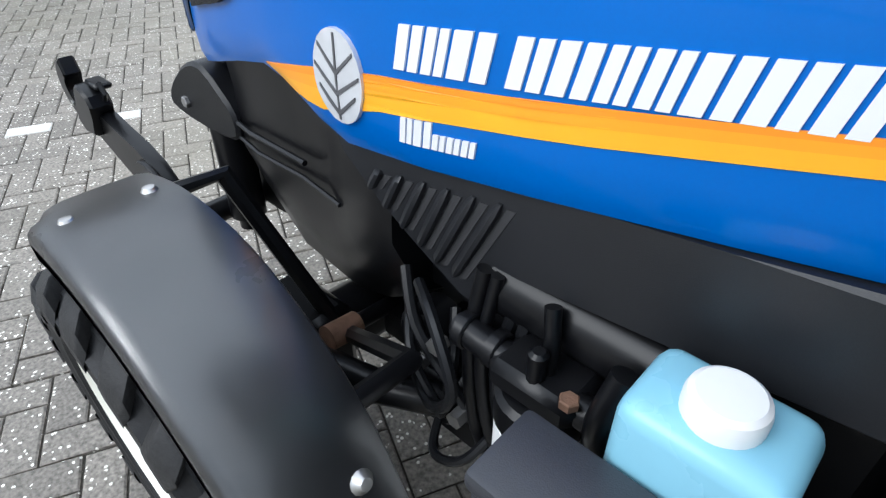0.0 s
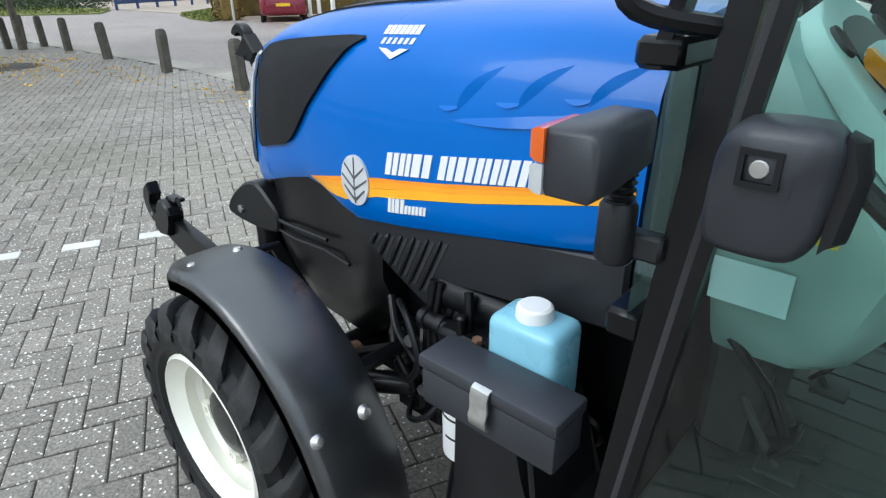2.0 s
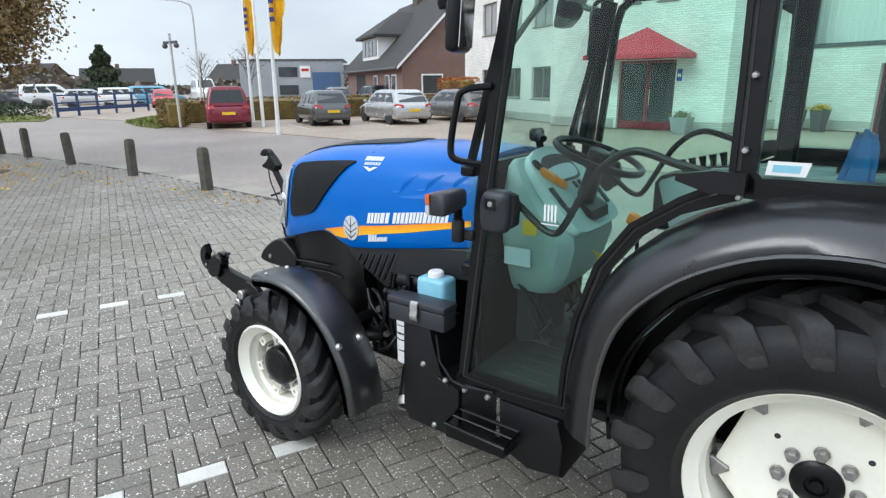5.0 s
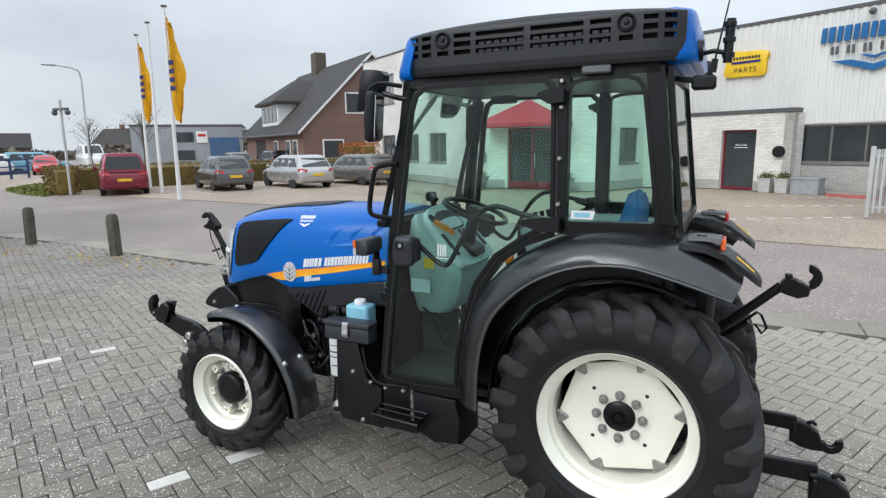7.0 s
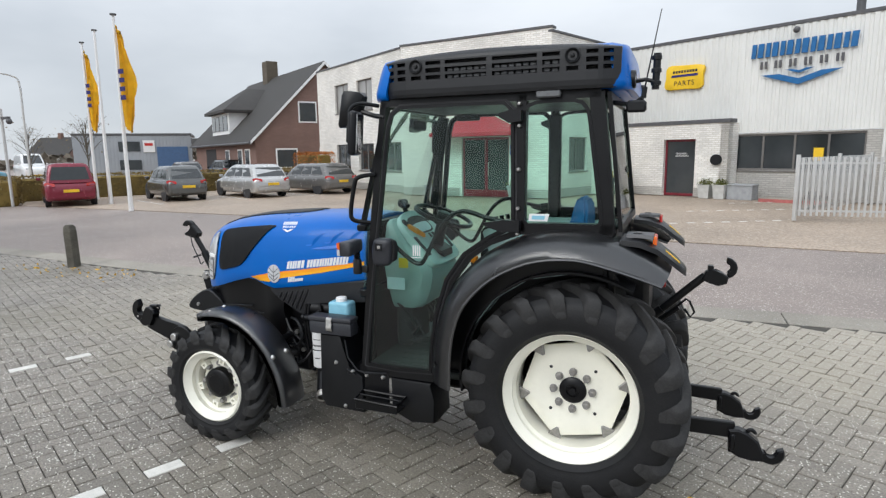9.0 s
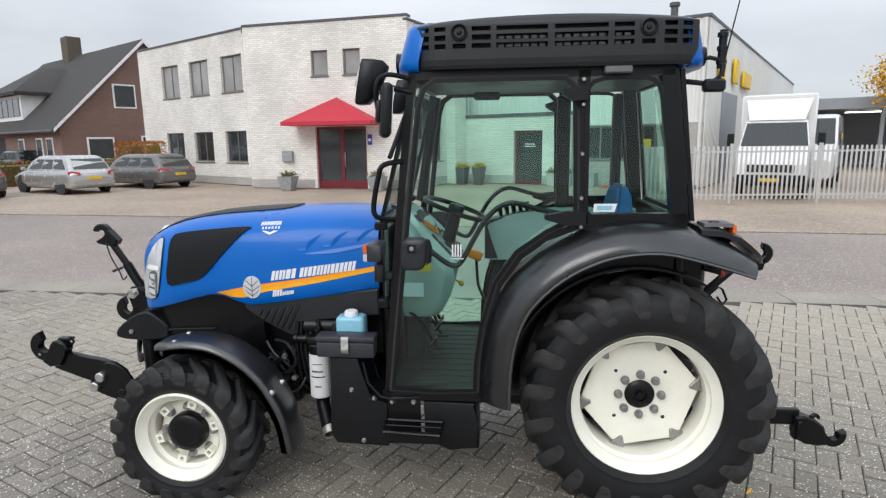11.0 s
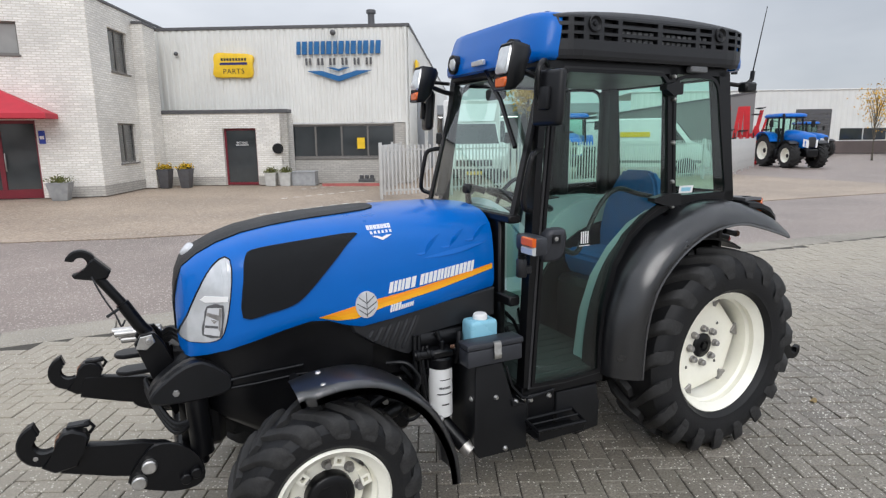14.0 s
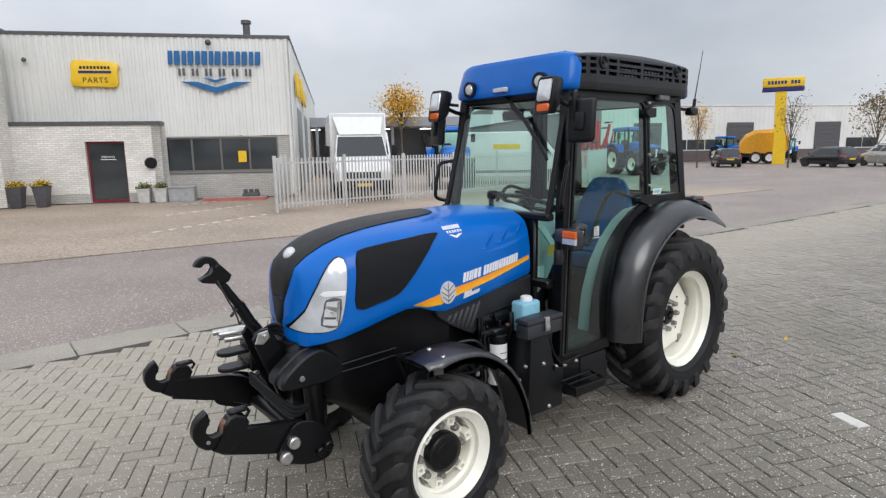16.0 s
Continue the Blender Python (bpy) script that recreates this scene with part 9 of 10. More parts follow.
        loft(bm, [[(-0.45 + 1.0 * math.cos(a), sd * y, 0.85 + 1.0 * math.sin(a)) for y in (0.50, 0.96, 1.02)] + [(-0.45 + 0.94 * math.cos(a), sd * y, 0.85 + 0.94 * math.sin(a)) for y in (1.02, 0.96, 0.50)] for a in np.linspace(0.5, 2.5, 12)])
        P("mudguard", bm, M_BLUE)
        bm = bmesh.new()
        loft(bm, [[(1.65 + 0.74 * math.cos(a), sd * y, 0.64 + 0.74 * math.sin(a)) for y in (0.50, 0.98)] + [(1.65 + 0.70 * math.cos(a), sd * y, 0.64 + 0.70 * math.sin(a)) for y in (0.98, 0.50)] for a in np.linspace(0.9, 2.7, 9)])
        P("front_mudguard", bm, M_BLACK)
        bm = bmesh.new()
        tube(bm, [(0.38, sd * 0.64, 2.35), (0.55, sd * 1.05, 2.38)], 0.02, 6)
        box(bm, 0.50, 0.58, sd * 1.10 - 0.10, sd * 1.10 + 0.10, 2.05, 2.42, 0.02)
        P("mirror", bm, M_PLASTIC)
    return t


yard_tractor((15.2, 18.7, -0.04), 236, "large blue tractor parked behind the fence")
yard_tractor((30.35, 18.9, -0.04), 245, "blue tractor standing in the far yard", 1.05)
yard_tractor((47.0, 28.4, -0.04), 250, "blue tractor parked before the far hall's roller door", 1.0)
yard_tractor((54.0, 24.0, -0.04), 250, "blue tractor standing by the far hall", 0.9)
yard_tractor((58.0, 20.0, -0.04), 200, "blue tractor standing by the far hall", 0.8)

# red cultivator folded up
M_CULTRED = surf("cultivator_red", (0.62, 0.022, 0.03), 0.4, var=0.1, scale=4)
cult = thing("cultivator", (30.4, 22.6, -0.04), "red cultivator with its wings folded upright in the yard", "farm machine", turn=-52)
for x0, x1, z0, z1, w in ((-0.32, -0.50, 1.1, 3.35, 0.13), (0.0, -0.05, 1.1, 3.45, 0.08), (0.26, 0.53, 1.1, 3.45, 0.10), (0.55, 0.68, 1.1, 3.45, 0.09), (0.89, 0.82, 1.1, 3.45, 0.08), (1.08, 0.97, 1.1, 3.45, 0.10), (1.34, 1.71, 1.1, 3.2, 0.10), (1.60, 2.0, 1.1, 2.7, 0.06), (-0.65, -0.60, 1.0, 2.2, 0.08), (1.9, 1.5, 1.2, 2.1, 0.07), (-0.55, 0.10, 2.2, 1.5, 0.06), (0.3, 0.9, 2.3, 1.5, 0.05)):
    bm = bmesh.new()
    loft(bm, [[(x - w, -w, z), (x + w, -w, z), (x + w, w, z), (x - w, w, z)] for x, z in ((x0, z0), (x1, z1))])
    part("wing_beam", bm, M_CULTRED, cult)
for x0, x1, z0, z1 in ((-0.75, 0.25, 0.7, 1.95), (1.0, 2.05, 0.7, 1.85), (0.1, 1.1, 0.6, 1.5), (-0.55, -0.20, 1.95, 2.5), (1.25, 1.70, 1.8, 2.3)):
    bm = bmesh.new()
    prism(bm, [(x0, z0), (x1, z0), (x1 - 0.1, z1), (x0 + 0.15, z1)], "y", -0.24, 0.24, 0.02)
    part("frame_plate", bm, M_CULTRED, cult)
for k in range(9):
    bm = bmesh.new()
    x = -0.70 + 0.34 * k
    tube(bm, [(x, -0.35, 1.9), (x + 0.05, -0.50, 1.4), (x, -0.40, 0.9), (x + 0.10, -0.55, 0.6)], 0.035, 6)
    part("tine", bm, M_CULTRED if k % 3 else M_DARK, cult)
for x, z in ((-0.45, 3.25), (-0.80, 2.90), (1.60, 3.25), (1.40, 2.90), (0.05, 2.0), (0.75, 1.95), (2.0, 2.0), (0.2, 1.5), (1.2, 1.4)):
    bm = bmesh.new()
    disc(bm, (x, -0.28, z), 0.17, 0.10, "z", 14)
    tube(bm, [(x - 0.25, -0.25, z + 0.03), (x + 0.30, -0.15, z + 0.10)], 0.03, 6)
    part("gauge_wheel", bm, M_DARK, cult)
for x in (-0.4, 1.6):
    bm = bmesh.new()
    box(bm, x - 0.06, x + 0.06, -0.4, 0.4, 0.0, 0.75, 0.02)
    part("leg", bm, M_CULTRED, cult)

M_BALER = surf("baler_orange_yellow", (0.72, 0.34, 0.015), 0.4, var=0.1)
# yellow baler and pylon sign on the far verge
baler = thing("baler", (53.6, 20.6, -0.04), "orange-yellow baler with twin axles on the far verge", "farm machine", turn=118)
bm = bmesh.new()
loft(bm, [[(x, y, z) for y, z in ((-0.9, z0), (0.9, z0), (0.9, z1 - 0.3), (0.6, z1), (-0.6, z1), (-0.9, z1 - 0.3))] for x, z0, z1 in ((-2.1, 1.3, 2.2), (-1.8, 1.0, 2.75), (-0.9, 0.9, 3.0), (0.6, 0.9, 2.95), (1.3, 0.9, 2.6), (1.8, 1.0, 1.9))])
part("body", bm, M_BALER, baler)
bm = bmesh.new()
box(bm, -1.9, 1.9, -0.7, 0.7, 0.55, 0.95, 0.05)
part("chassis", bm, M_DARK, baler)
for x in (-0.55, 0.45):
    for s in (-1, 1):
        add_wheel(baler, x * 1.1, s * 1.05, 0.52, 0.3, M_WHITE)
pyl = thing("pylon_sign", (51.6, 18.3, -0.04), "tall yellow pylon sign with a blue band", "sign", turn=115)
bm = bmesh.new()
loft(bm, [[(x - w, -0.25, z), (x + w, -0.25, z), (x + w, 0.25, z), (x - w, 0.25, z)] for x, w, z in ((0.0, 0.48, 0), (0.05, 0.44, 2), (0.15, 0.40, 4.5), (0.2, 0.40, 6.1))])
part("pole", bm, M_YELLOW, pyl)
bm = bmesh.new()
box(bm, -1.45, 1.6, -0.3, 0.3, 6.35, 7.15, 0.10, None, 2)
head = part("sign_box", bm, M_YELLOW, pyl)
bm = bmesh.new()
box(bm, -1.45, 1.6, -0.32, 0.32, 6.02, 6.34, 0.03)
part("sign_band", bm, M_FLAGBLUE, pyl)
for k in range(10):
    if k != 3:
        for y in (-0.305, 0.295):
            bm = bmesh.new()
            box(bm, -1.1 + 0.24 * k, -0.93 + 0.24 * k, y, y + 0.01, 6.60, 6.88)
            part("sign_bar", bm, M_FLAGBLUE, head)

# ---- further buildings ----
far_hall = thing("far_hall", (66.0, 24.0, 0), "long pale grey industrial hall with dark roller doors", "building")
FH0, FH1 = (37.5, 38.5), (94.6, 5.5)
cladding(far_hall, FH0, FH1, 1.1, 5.5, 0.5, 0.018)
fm = far_hall.matrix_world.inverted() @ facing(FH0, FH1)
bm = bmesh.new()
box(bm, 0, 65.9, -0.03, 0.10, 0.0, 1.098, 0.0, fm)
part("plinth", bm, M_FARPLINTH, far_hall, "dark brown plinth")
for s in (14.3, 24.5, 34.7, 44.9):
    door_ = None
    for k in range(9):
        bm = bmesh.new()
        box(bm, s, s + 3.03, -0.09, -0.035, 0.02 + 0.43 * k, 0.44 + 0.43 * k, 0.01, fm)
        if door_ is None:
            door_ = part("roller_door", bm, M_TRIM, far_hall, "dark grey roller door")
        else:
            part("slat", bm, M_TRIM, door_)
for s in (18.2, 20.2, 22.2, 38.6, 40.6):
    bm = bmesh.new()
    box(bm, s, s + 1.9, -0.06, -0.032, 1.2, 2.2, 0.01, fm)
    part("window", bm, M_WINDOW, far_hall)
bm = bmesh.new()
box(bm, -0.1, 66.0, -0.1, 12, 5.5, 5.6, 0.02, fm)
part("roof", bm, M_CLAD, far_hall)
shed = thing("open_shed", (19.0, 33.0, 0), "low grey open-fronted shed with strip lights", "building")
SH0, SH1 = (12.5, 37.5), (26.0, 29.0)
sm = shed.matrix_world.inverted() @ facing(SH0, SH1)
bm = bmesh.new()
box(bm, 0, 15.9, 0, 9, 3.3, 3.95, 0.03, sm)
part("roof", bm, M_GREYWALL, shed)
for s in (0.1, 5.2, 10.4, 15.7):
    bm = bmesh.new()
    box(bm, s - 0.1, s + 0.1, 0.05, 0.25, 0, 3.3, 0.01, sm)
    part("post", bm, M_GREYWALL, shed)
bm = bmesh.new()
box(bm, 0, 15.9, 8.8, 9.0, 0, 3.3, 0, sm)
part("back_wall", bm, M_GREYWALL, shed)
M_TUBELIGHT = bpy.data.materials.new("strip_light")
M_TUBELIGHT.use_nodes = True
M_TUBELIGHT.node_tree.nodes["Principled BSDF"].inputs["Emission Color"].default_value = (1, 0.98, 0.94, 1)
M_TUBELIGHT.node_tree.nodes["Principled BSDF"].inputs["Emission Strength"].default_value = 3.0
for s in (3.5, 8.5, 12.5):
    bm = bmesh.new()
    box(bm, s, s + 1.8, 2.0, 2.1, 3.15, 3.22, 0.01, sm)
    part("strip_light", bm, M_TUBELIGHT, shed)
# yellow loader under the shed roof
loader = thing("loader", (18.2, 33.4, -0.04), "yellow wheel loader parked under the shed roof", "loader", turn=236)
bm = bmesh.new()
loft(bm, [[(x, -w, z0), (x, w, z0), (x, w, z1 - 0.1), (x, w * 0.8, z1), (x, -w * 0.8, z1), (x, -w, z1 - 0.1)] for x, w, z0, z1 in ((-1.9, 0.6, 0.9, 1.7), (-1.7, 0.75, 0.7, 1.9), (-0.5, 0.75, 0.7, 2.0), (0.6, 0.6, 0.7, 1.5))])
part("body", bm, M_BALER, loader)
bm = bmesh.new()
loft(bm, [[(x, y, z) for x, y in ((-0.7, -w), (0.6 - d, -w), (0.6 - d, w), (-0.7, w))] for z, w, d in ((1.6, 0.62, 0.0), (2.75, 0.56, 0.2), (2.85, 0.5, 0.3))])
part("cab", bm, M_CARGLASS, loader)
for y in (-0.42, 0.42):
    bm = bmesh.new()
    prism(bm, [(0.3, 1.75), (0.6, 2.05), (1.7, 2.35), (2.9, 1.9), (2.85, 1.7), (1.7, 2.05), (0.8, 1.75)], "y", y - 0.07, y + 0.07, 0.02)
    part("arm", bm, M_BALER, loader)
bm = bmesh.new()
loft(bm, [[(x, y, z) for x, z in ((2.7, 1.2), (3.4, 1.15), (2.85, 1.45), (2.8, 2.0), (2.7, 2.0))] for y in (-1.0, 1.0)])
part("bucket", bm, M_TRIM, loader)
for x in (-1.1, 1.1):
    for y in (-0.85, 0.85):
        add_wheel(loader, x, y, 0.62, 0.4, M_BALER)
grey_hall = thing("grey_warehouse", (38, 30, 0), "dark grey warehouse wall behind the yard", "building")
gm = grey_hall.matrix_world.inverted() @ facing((27.5, 36.0), (37.6, 26.3))
bm = bmesh.new()
prism(bm, [(0, 0), (14.0, 0), (14.0, 4.66), (0, 2.75)], "y", 0, 0.3, 0, gm)
part("end_wall", bm, M_SLATEWALL, grey_hall, "plain dark grey end wall under a sloping roof")
bm = bmesh.new()
loft(bm, [[gm @ Vector((x, y, z + h)) for y, h in ((-0.06, 0.0), (8.0, 0.0), (8.0, 0.14), (-0.06, 0.14))] for x, z in ((-0.1, 2.74), (14.06, 4.67))])
part("roof", bm, M_TRIM, grey_hall)

# brick house with steep tiled roof
house = thing("brick_house", (-25.6, 30.1, 0), "brown brick house with steep dark tiled roof and white dormer", "house", turn=56.5)
hw, hl, he, hr = 10.6, 17.5, 3.1, 8.5
bm = bmesh.new()
prism(bm, [(0, 0), (hw, 0), (hw, he), (hw / 2, hr - 0.15), (0, he)], "y", 0, hl)
wall_uv(part("wall", bm, M_REDBRICK, house))
for s in (-1, 1):
    cx = hw / 2
    ex = cx + s * (hw / 2 + 0.4)
    ez = he - 0.30
    bm = bmesh.new()
    loft(bm, [[(cx, y, hr), (ex, y, ez), (ex, y, ez - 0.18), (cx, y, hr - 0.22)] for y in (-0.25, hl + 0.25)])
    part("roof", bm, M_ROOFTILE, house, "dark tiled roof slope")
    bm = bmesh.new()
    loft(bm, [[(cx, y, hr - 0.02), (ex, y, ez), (ex, y, ez - 0.20), (cx, y, hr - 0.24)] for y in (-0.30, -0.255)])
    part("barge_board", bm, M_WHITE, house)
bm = bmesh.new()
tube(bm, [(-0.45, -0.2, he - 0.42), (-0.45, hl + 0.2, he - 0.42)], 0.09, 8)
part("gutter", bm, M_TRIM, house)
bm = bmesh.new()
box(bm, hw / 2 - 0.5, hw / 2 + 0.5, 10.8, 12.0, 7.6, 9.9, 0.03)
wall_uv(part("chimney", bm, M_CHIMNEY, house, "weathered grey-brown chimney"))
# white dormer with a hipped roof on the street-side slope
bm = bmesh.new()
box(bm, 0.35, 3.6, 7.4, 12.6, 3.4, 5.35, 0.02)
dorm = part("dormer", bm, M_WHITE, house, "white boarded dormer")
bm = bmesh.new()
loft(bm, [[(-0.1, 6.9, 5.2), (4.0, 6.9, 5.2), (4.0, 13.1, 5.2), (-0.1, 13.1, 5.2)], [(-0.1, 6.9, 5.4), (4.0, 6.9, 5.4), (4.0, 13.1, 5.4), (-0.1, 13.1, 5.4)], [(2.6, 9.4, 7.3), (4.6, 9.4, 7.3), (4.6, 10.6, 7.3), (2.6, 10.6, 7.3)]])
part("dormer_roof", bm, M_ROOFTILE, dorm)
for k in range(4):
    bm = bmesh.new()
    box(bm, 0.30, 0.37, 7.75 + 1.2 * k, 8.75 + 1.2 * k, 3.8, 5.0, 0.01)
    part("dormer_pane", bm, M_WINDOW, dorm)
for y0, y1, z0, z1 in ((1.3, 2.4, 0.9, 2.3), (3.1, 4.2, 0.9, 2.3), (6.5, 7.6, 0.9, 2.3)):
    bm = bmesh.new()
    box(bm, -0.05, 0.03, y0, y1, z0, z1, 0.01)
    wf = part("window", bm, M_WHITE, house)
    bm = bmesh.new()
    box(bm, -0.06, -0.04, y0 + 0.1, y1 - 0.1, z0 + 0.1, z1 - 0.1)
    part("pane", bm, M_WINDOW, wf)
# flat dark sheet colours in the shade of an open porch
bm = bmesh.new()
box(bm, -0.02, 0.02, 10.5, 13.8, 0.0, 2.4, 0.01)
part("porch_shade", bm, M_DARK, house)
for x0, x1, z0, z1 in ((1.4, 3.0, 0.9, 2.3), (4.7, 6.4, 1.1, 2.4), (3.2, 4.6, 4.1, 5.6)):
    bm = bmesh.new()
    box(bm, x0, x1, -0.05, 0.03, z0, z1, 0.01)
    wf = part("window", bm, M_WHITE, house)
    bm = bmesh.new()
    box(bm, x0 + 0.1, x1 - 0.1, -0.06, -0.04, z0 + 0.1, z1 - 0.1)
    part("pane", bm, M_WINDOW, wf)

# grey industrial unit across the street
unit = thing("industrial_unit", (-42.0, 42.0, 0), "flat-roofed grey metal industrial unit with a blue door", "building")
U0, U1 = (-49.5, 34.5), (-42.1, 41.16)
cladding(unit, U0, U1, 0, 3.85, 0.3, 0.010).data.materials[0] = M_GREYWALL
cladding(unit, (-56.0, 46.0), U0, 0, 3.85, 0.3, 0.010).data.materials[0] = M_GREYWALL
um = unit.matrix_world.inverted() @ facing(U0, U1)
bm = bmesh.new()
box(bm, -0.05, 10.0, -0.06, 8, 3.85, 4.05, 0.02, um)
part("roof", bm, M_TRIM, unit)
bm = bmesh.new()
box(bm, 6.9, 9.6, -0.08, -0.02, 0, 2.8, 0.02, um)
part("garage_door", bm, surf("blue_grey_door", (0.06, 0.12, 0.24), 0.5), unit, "blue roller door")
for z0 in (0.7, 2.4):
    bm = bmesh.new()
    box(bm, 3.7, 5.5, -0.08, -0.02, z0, z0 + 0.9, 0.01, um)
    part("window", bm, M_WINDOW, unit)
bm = bmesh.new()
box(bm, 5.75, 6.75, -0.10, -0.03, 2.3, 3.4, 0.01, um)
sg = part("wall_sign", bm, M_WHITE, unit)
bm = bmesh.new()
box(bm, 5.9, 6.6, -0.12, -0.10, 2.9, 3.15, 0.0, um)
part("sign_bar", bm, M_RED, sg)

# low houses along the horizon
def far_house(x, y, turn, L, W, e, r, label):
    t = thing("far_house", (x, y, 0), label, "house", "houses on the horizon", turn=turn)
    bm = bmesh.new()
    prism(bm, [(-W / 2, 0), (W / 2, 0), (W / 2, e), (0, r - 0.1), (-W / 2, e)], "x", -L / 2, L / 2)
    wall_uv(part("wall", bm, M_REDBRICK, t))
    for s in (-1, 1):
        bm = bmesh.new()
        loft(bm, [[(-L / 2 - 0.3, 0, r), (-L / 2 - 0.3, s * (W / 2 + 0.4), e - 0.2), (-L / 2 - 0.3, s * (W / 2 + 0.4), e - 0.4), (-L / 2 - 0.3, 0, r - 0.25)], [(L / 2 + 0.3, 0, r), (L / 2 + 0.3, s * (W / 2 + 0.4), e - 0.2), (L / 2 + 0.3, s * (W / 2 + 0.4), e - 0.4), (L / 2 + 0.3, 0, r - 0.25)]])
        part("roof", bm, M_ROOFTILE, t)
    bm = bmesh.new()
    box(bm, -0.4, 0.4, -0.4, 0.4, r - 0.6, r + 0.9, 0.03)
    part("chimney", bm, M_REDBRICK, t)
    for k in (-1, 1):
        bm = bmesh.new()
        box(bm, k * L / 4 - 0.8, k * L / 4 + 0.8, -W / 2 - 0.06, -W / 2 + 0.02, 0.9, 2.2, 0.01)
        part("window", bm, M_WHITE, t)


for x, y, tn, L, W, e, r in ((-138, 29, 70, 10, 8, 2.6, 5.2), (-140, 52, 20, 9, 8, 2.8, 6.2), (-136, 66, 60, 14, 8, 2.6, 5.4), (-122, 86, 10, 10, 8, 2.8, 6.4), (-104, 100, 40, 12, 8, 2.8, 6.0), (-142, 4, 80, 12, 9, 2.6, 5.4)):
    far_house(x, y, tn, L, W, e, r, "low brick house with dark tiled roof on the horizon")
# dim belt of trees all round the horizon
belt = thing("tree_belt", (0, 0, 0), "dim belt of bare and brown trees along the horizon", "trees", kind="stuff")
r = np.random.default_rng(77)
n = 16000
az = r.uniform(0, 2 * math.pi, n)
dist = r.uniform(120, 135, n)
top = 3.2 + 1.6 * np.sin(az * 9) + 1.2 * np.sin(az * 23 + 1) + 0.8 * np.sin(az * 57)
top = np.clip(top, 1.4, None)
pts = np.stack([dist * np.cos(az), dist * np.sin(az), r.uniform(0, 1, n) ** 0.8 * top], 1)
M_BELT = surf("far_brown_foliage", (0.13, 0.11, 0.085), 0.9, var=0.2, island=0.35)
leaf_mesh("far_foliage", pts, 0.75, M_BELT, belt, "", 78)
# low bushes across the road
bush = thing("bushes", (-42.0, 12.0, 0), "row of low dark green bushes across the road", "bushes", kind="stuff")
pts = np.stack([r.uniform(-14, 3, 6000), r.uniform(-3.5, 2.0, 6000), r.uniform(0, 0.8, 6000) ** 1.3], 1)
leaf_mesh("bush_leaves", pts[np.sin(pts[:, 0] * 1.3) + np.cos(pts[:, 1] * 2) > -0.4], 0.10, M_LEAF_GREEN, bush, "", 79)

# blue steel railing across the road
M_BLUEFENCE = surf("blue_railing_paint", (0.025, 0.05, 0.14), 0.5)
rail = thing("railing", (-37.2, 13.0, -0.04), "dark blue steel barrier railing across the road", "railing", turn=math.degrees(math.atan2(7.4, -3.7)))
for k in range(6):
    bm = bmesh.new()
    box(bm, 1.65 * k - 0.06, 1.65 * k + 0.06, -0.06, 0.06, 0, 1.35, 0.01)
    part("post", bm, M_BLUEFENCE, rail)
for z in (0.30, 0.75, 1.18):
    bm = bmesh.new()
    box(bm, 0, 8.3, -0.03, 0.03, z, z + (0.22 if z < 0.5 else 0.08), 0.01)
    part("rail", bm, M_BLUEFENCE, rail)
# street lamp and camera pole
lamp_post = thing("street_lamp", (-36.0, 21.5, -0.04), "slim grey street lamp with a curved arm", "street lamp")
bm = bmesh.new()
tube(bm, bend([(0, 0, 0), (0, 0, 4.0), (0, 0, 6.4), (-0.2, -0.3, 6.85), (-0.6, -1.0, 6.98), (-0.75, -1.25, 6.98)], 5), 0.07, 8, r_end=0.04)
part("pole", bm, M_GALV, lamp_post)
bm = bmesh.new()
loft(bm, [[(-0.70, -1.10, 6.93), (-0.62, -1.14, 6.93), (-0.60, -1.10, 7.03), (-0.70, -1.08, 7.03)], [(-1.0, -1.75, 6.95), (-0.92, -1.79, 6.95), (-0.90, -1.75, 7.02), (-1.0, -1.72, 7.02)]])
part("lamp_head", bm, M_GREYWALL, lamp_post)
cam_pole = thing("camera_pole", (-22.68, 11.82, -0.03), "grey pole with security cameras on top", "pole")
bm = bmesh.new()
tube(bm, [(0, 0, 0), (0, 0, 3.75)], 0.055, 8)
part("pole", bm, M_GALV, cam_pole)
for s in (-1, 1):
    bm = bmesh.new()
    box(bm, s * 0.05, s * 0.45, -0.06, 0.06, 3.35, 3.45, 0.01)
    bmesh.ops.create_uvsphere(bm, u_segments=10, v_segments=8, radius=0.11, matrix=Matrix.Translation((s * 0.42, 0, 3.27)))
    part("security_camera", bm, M_TRIM, cam_pole)

# ---- forecourt: planters, signs, pallets, markings ----
M_PLANTER = surf("grey_planter", (0.33, 0.34, 0.35), 0.7, var=0.15, scale=6)
M_PALEPOT = surf("pale_pot", (0.52, 0.52, 0.50), 0.6, var=0.12, scale=6)
M_DARKPOT = surf("dark_grey_pot", (0.10, 0.10, 0.11), 0.6)
M_FLOWER = surf("yellow_flowers", (0.80, 0.52, 0.02), 0.7, island=0.3)


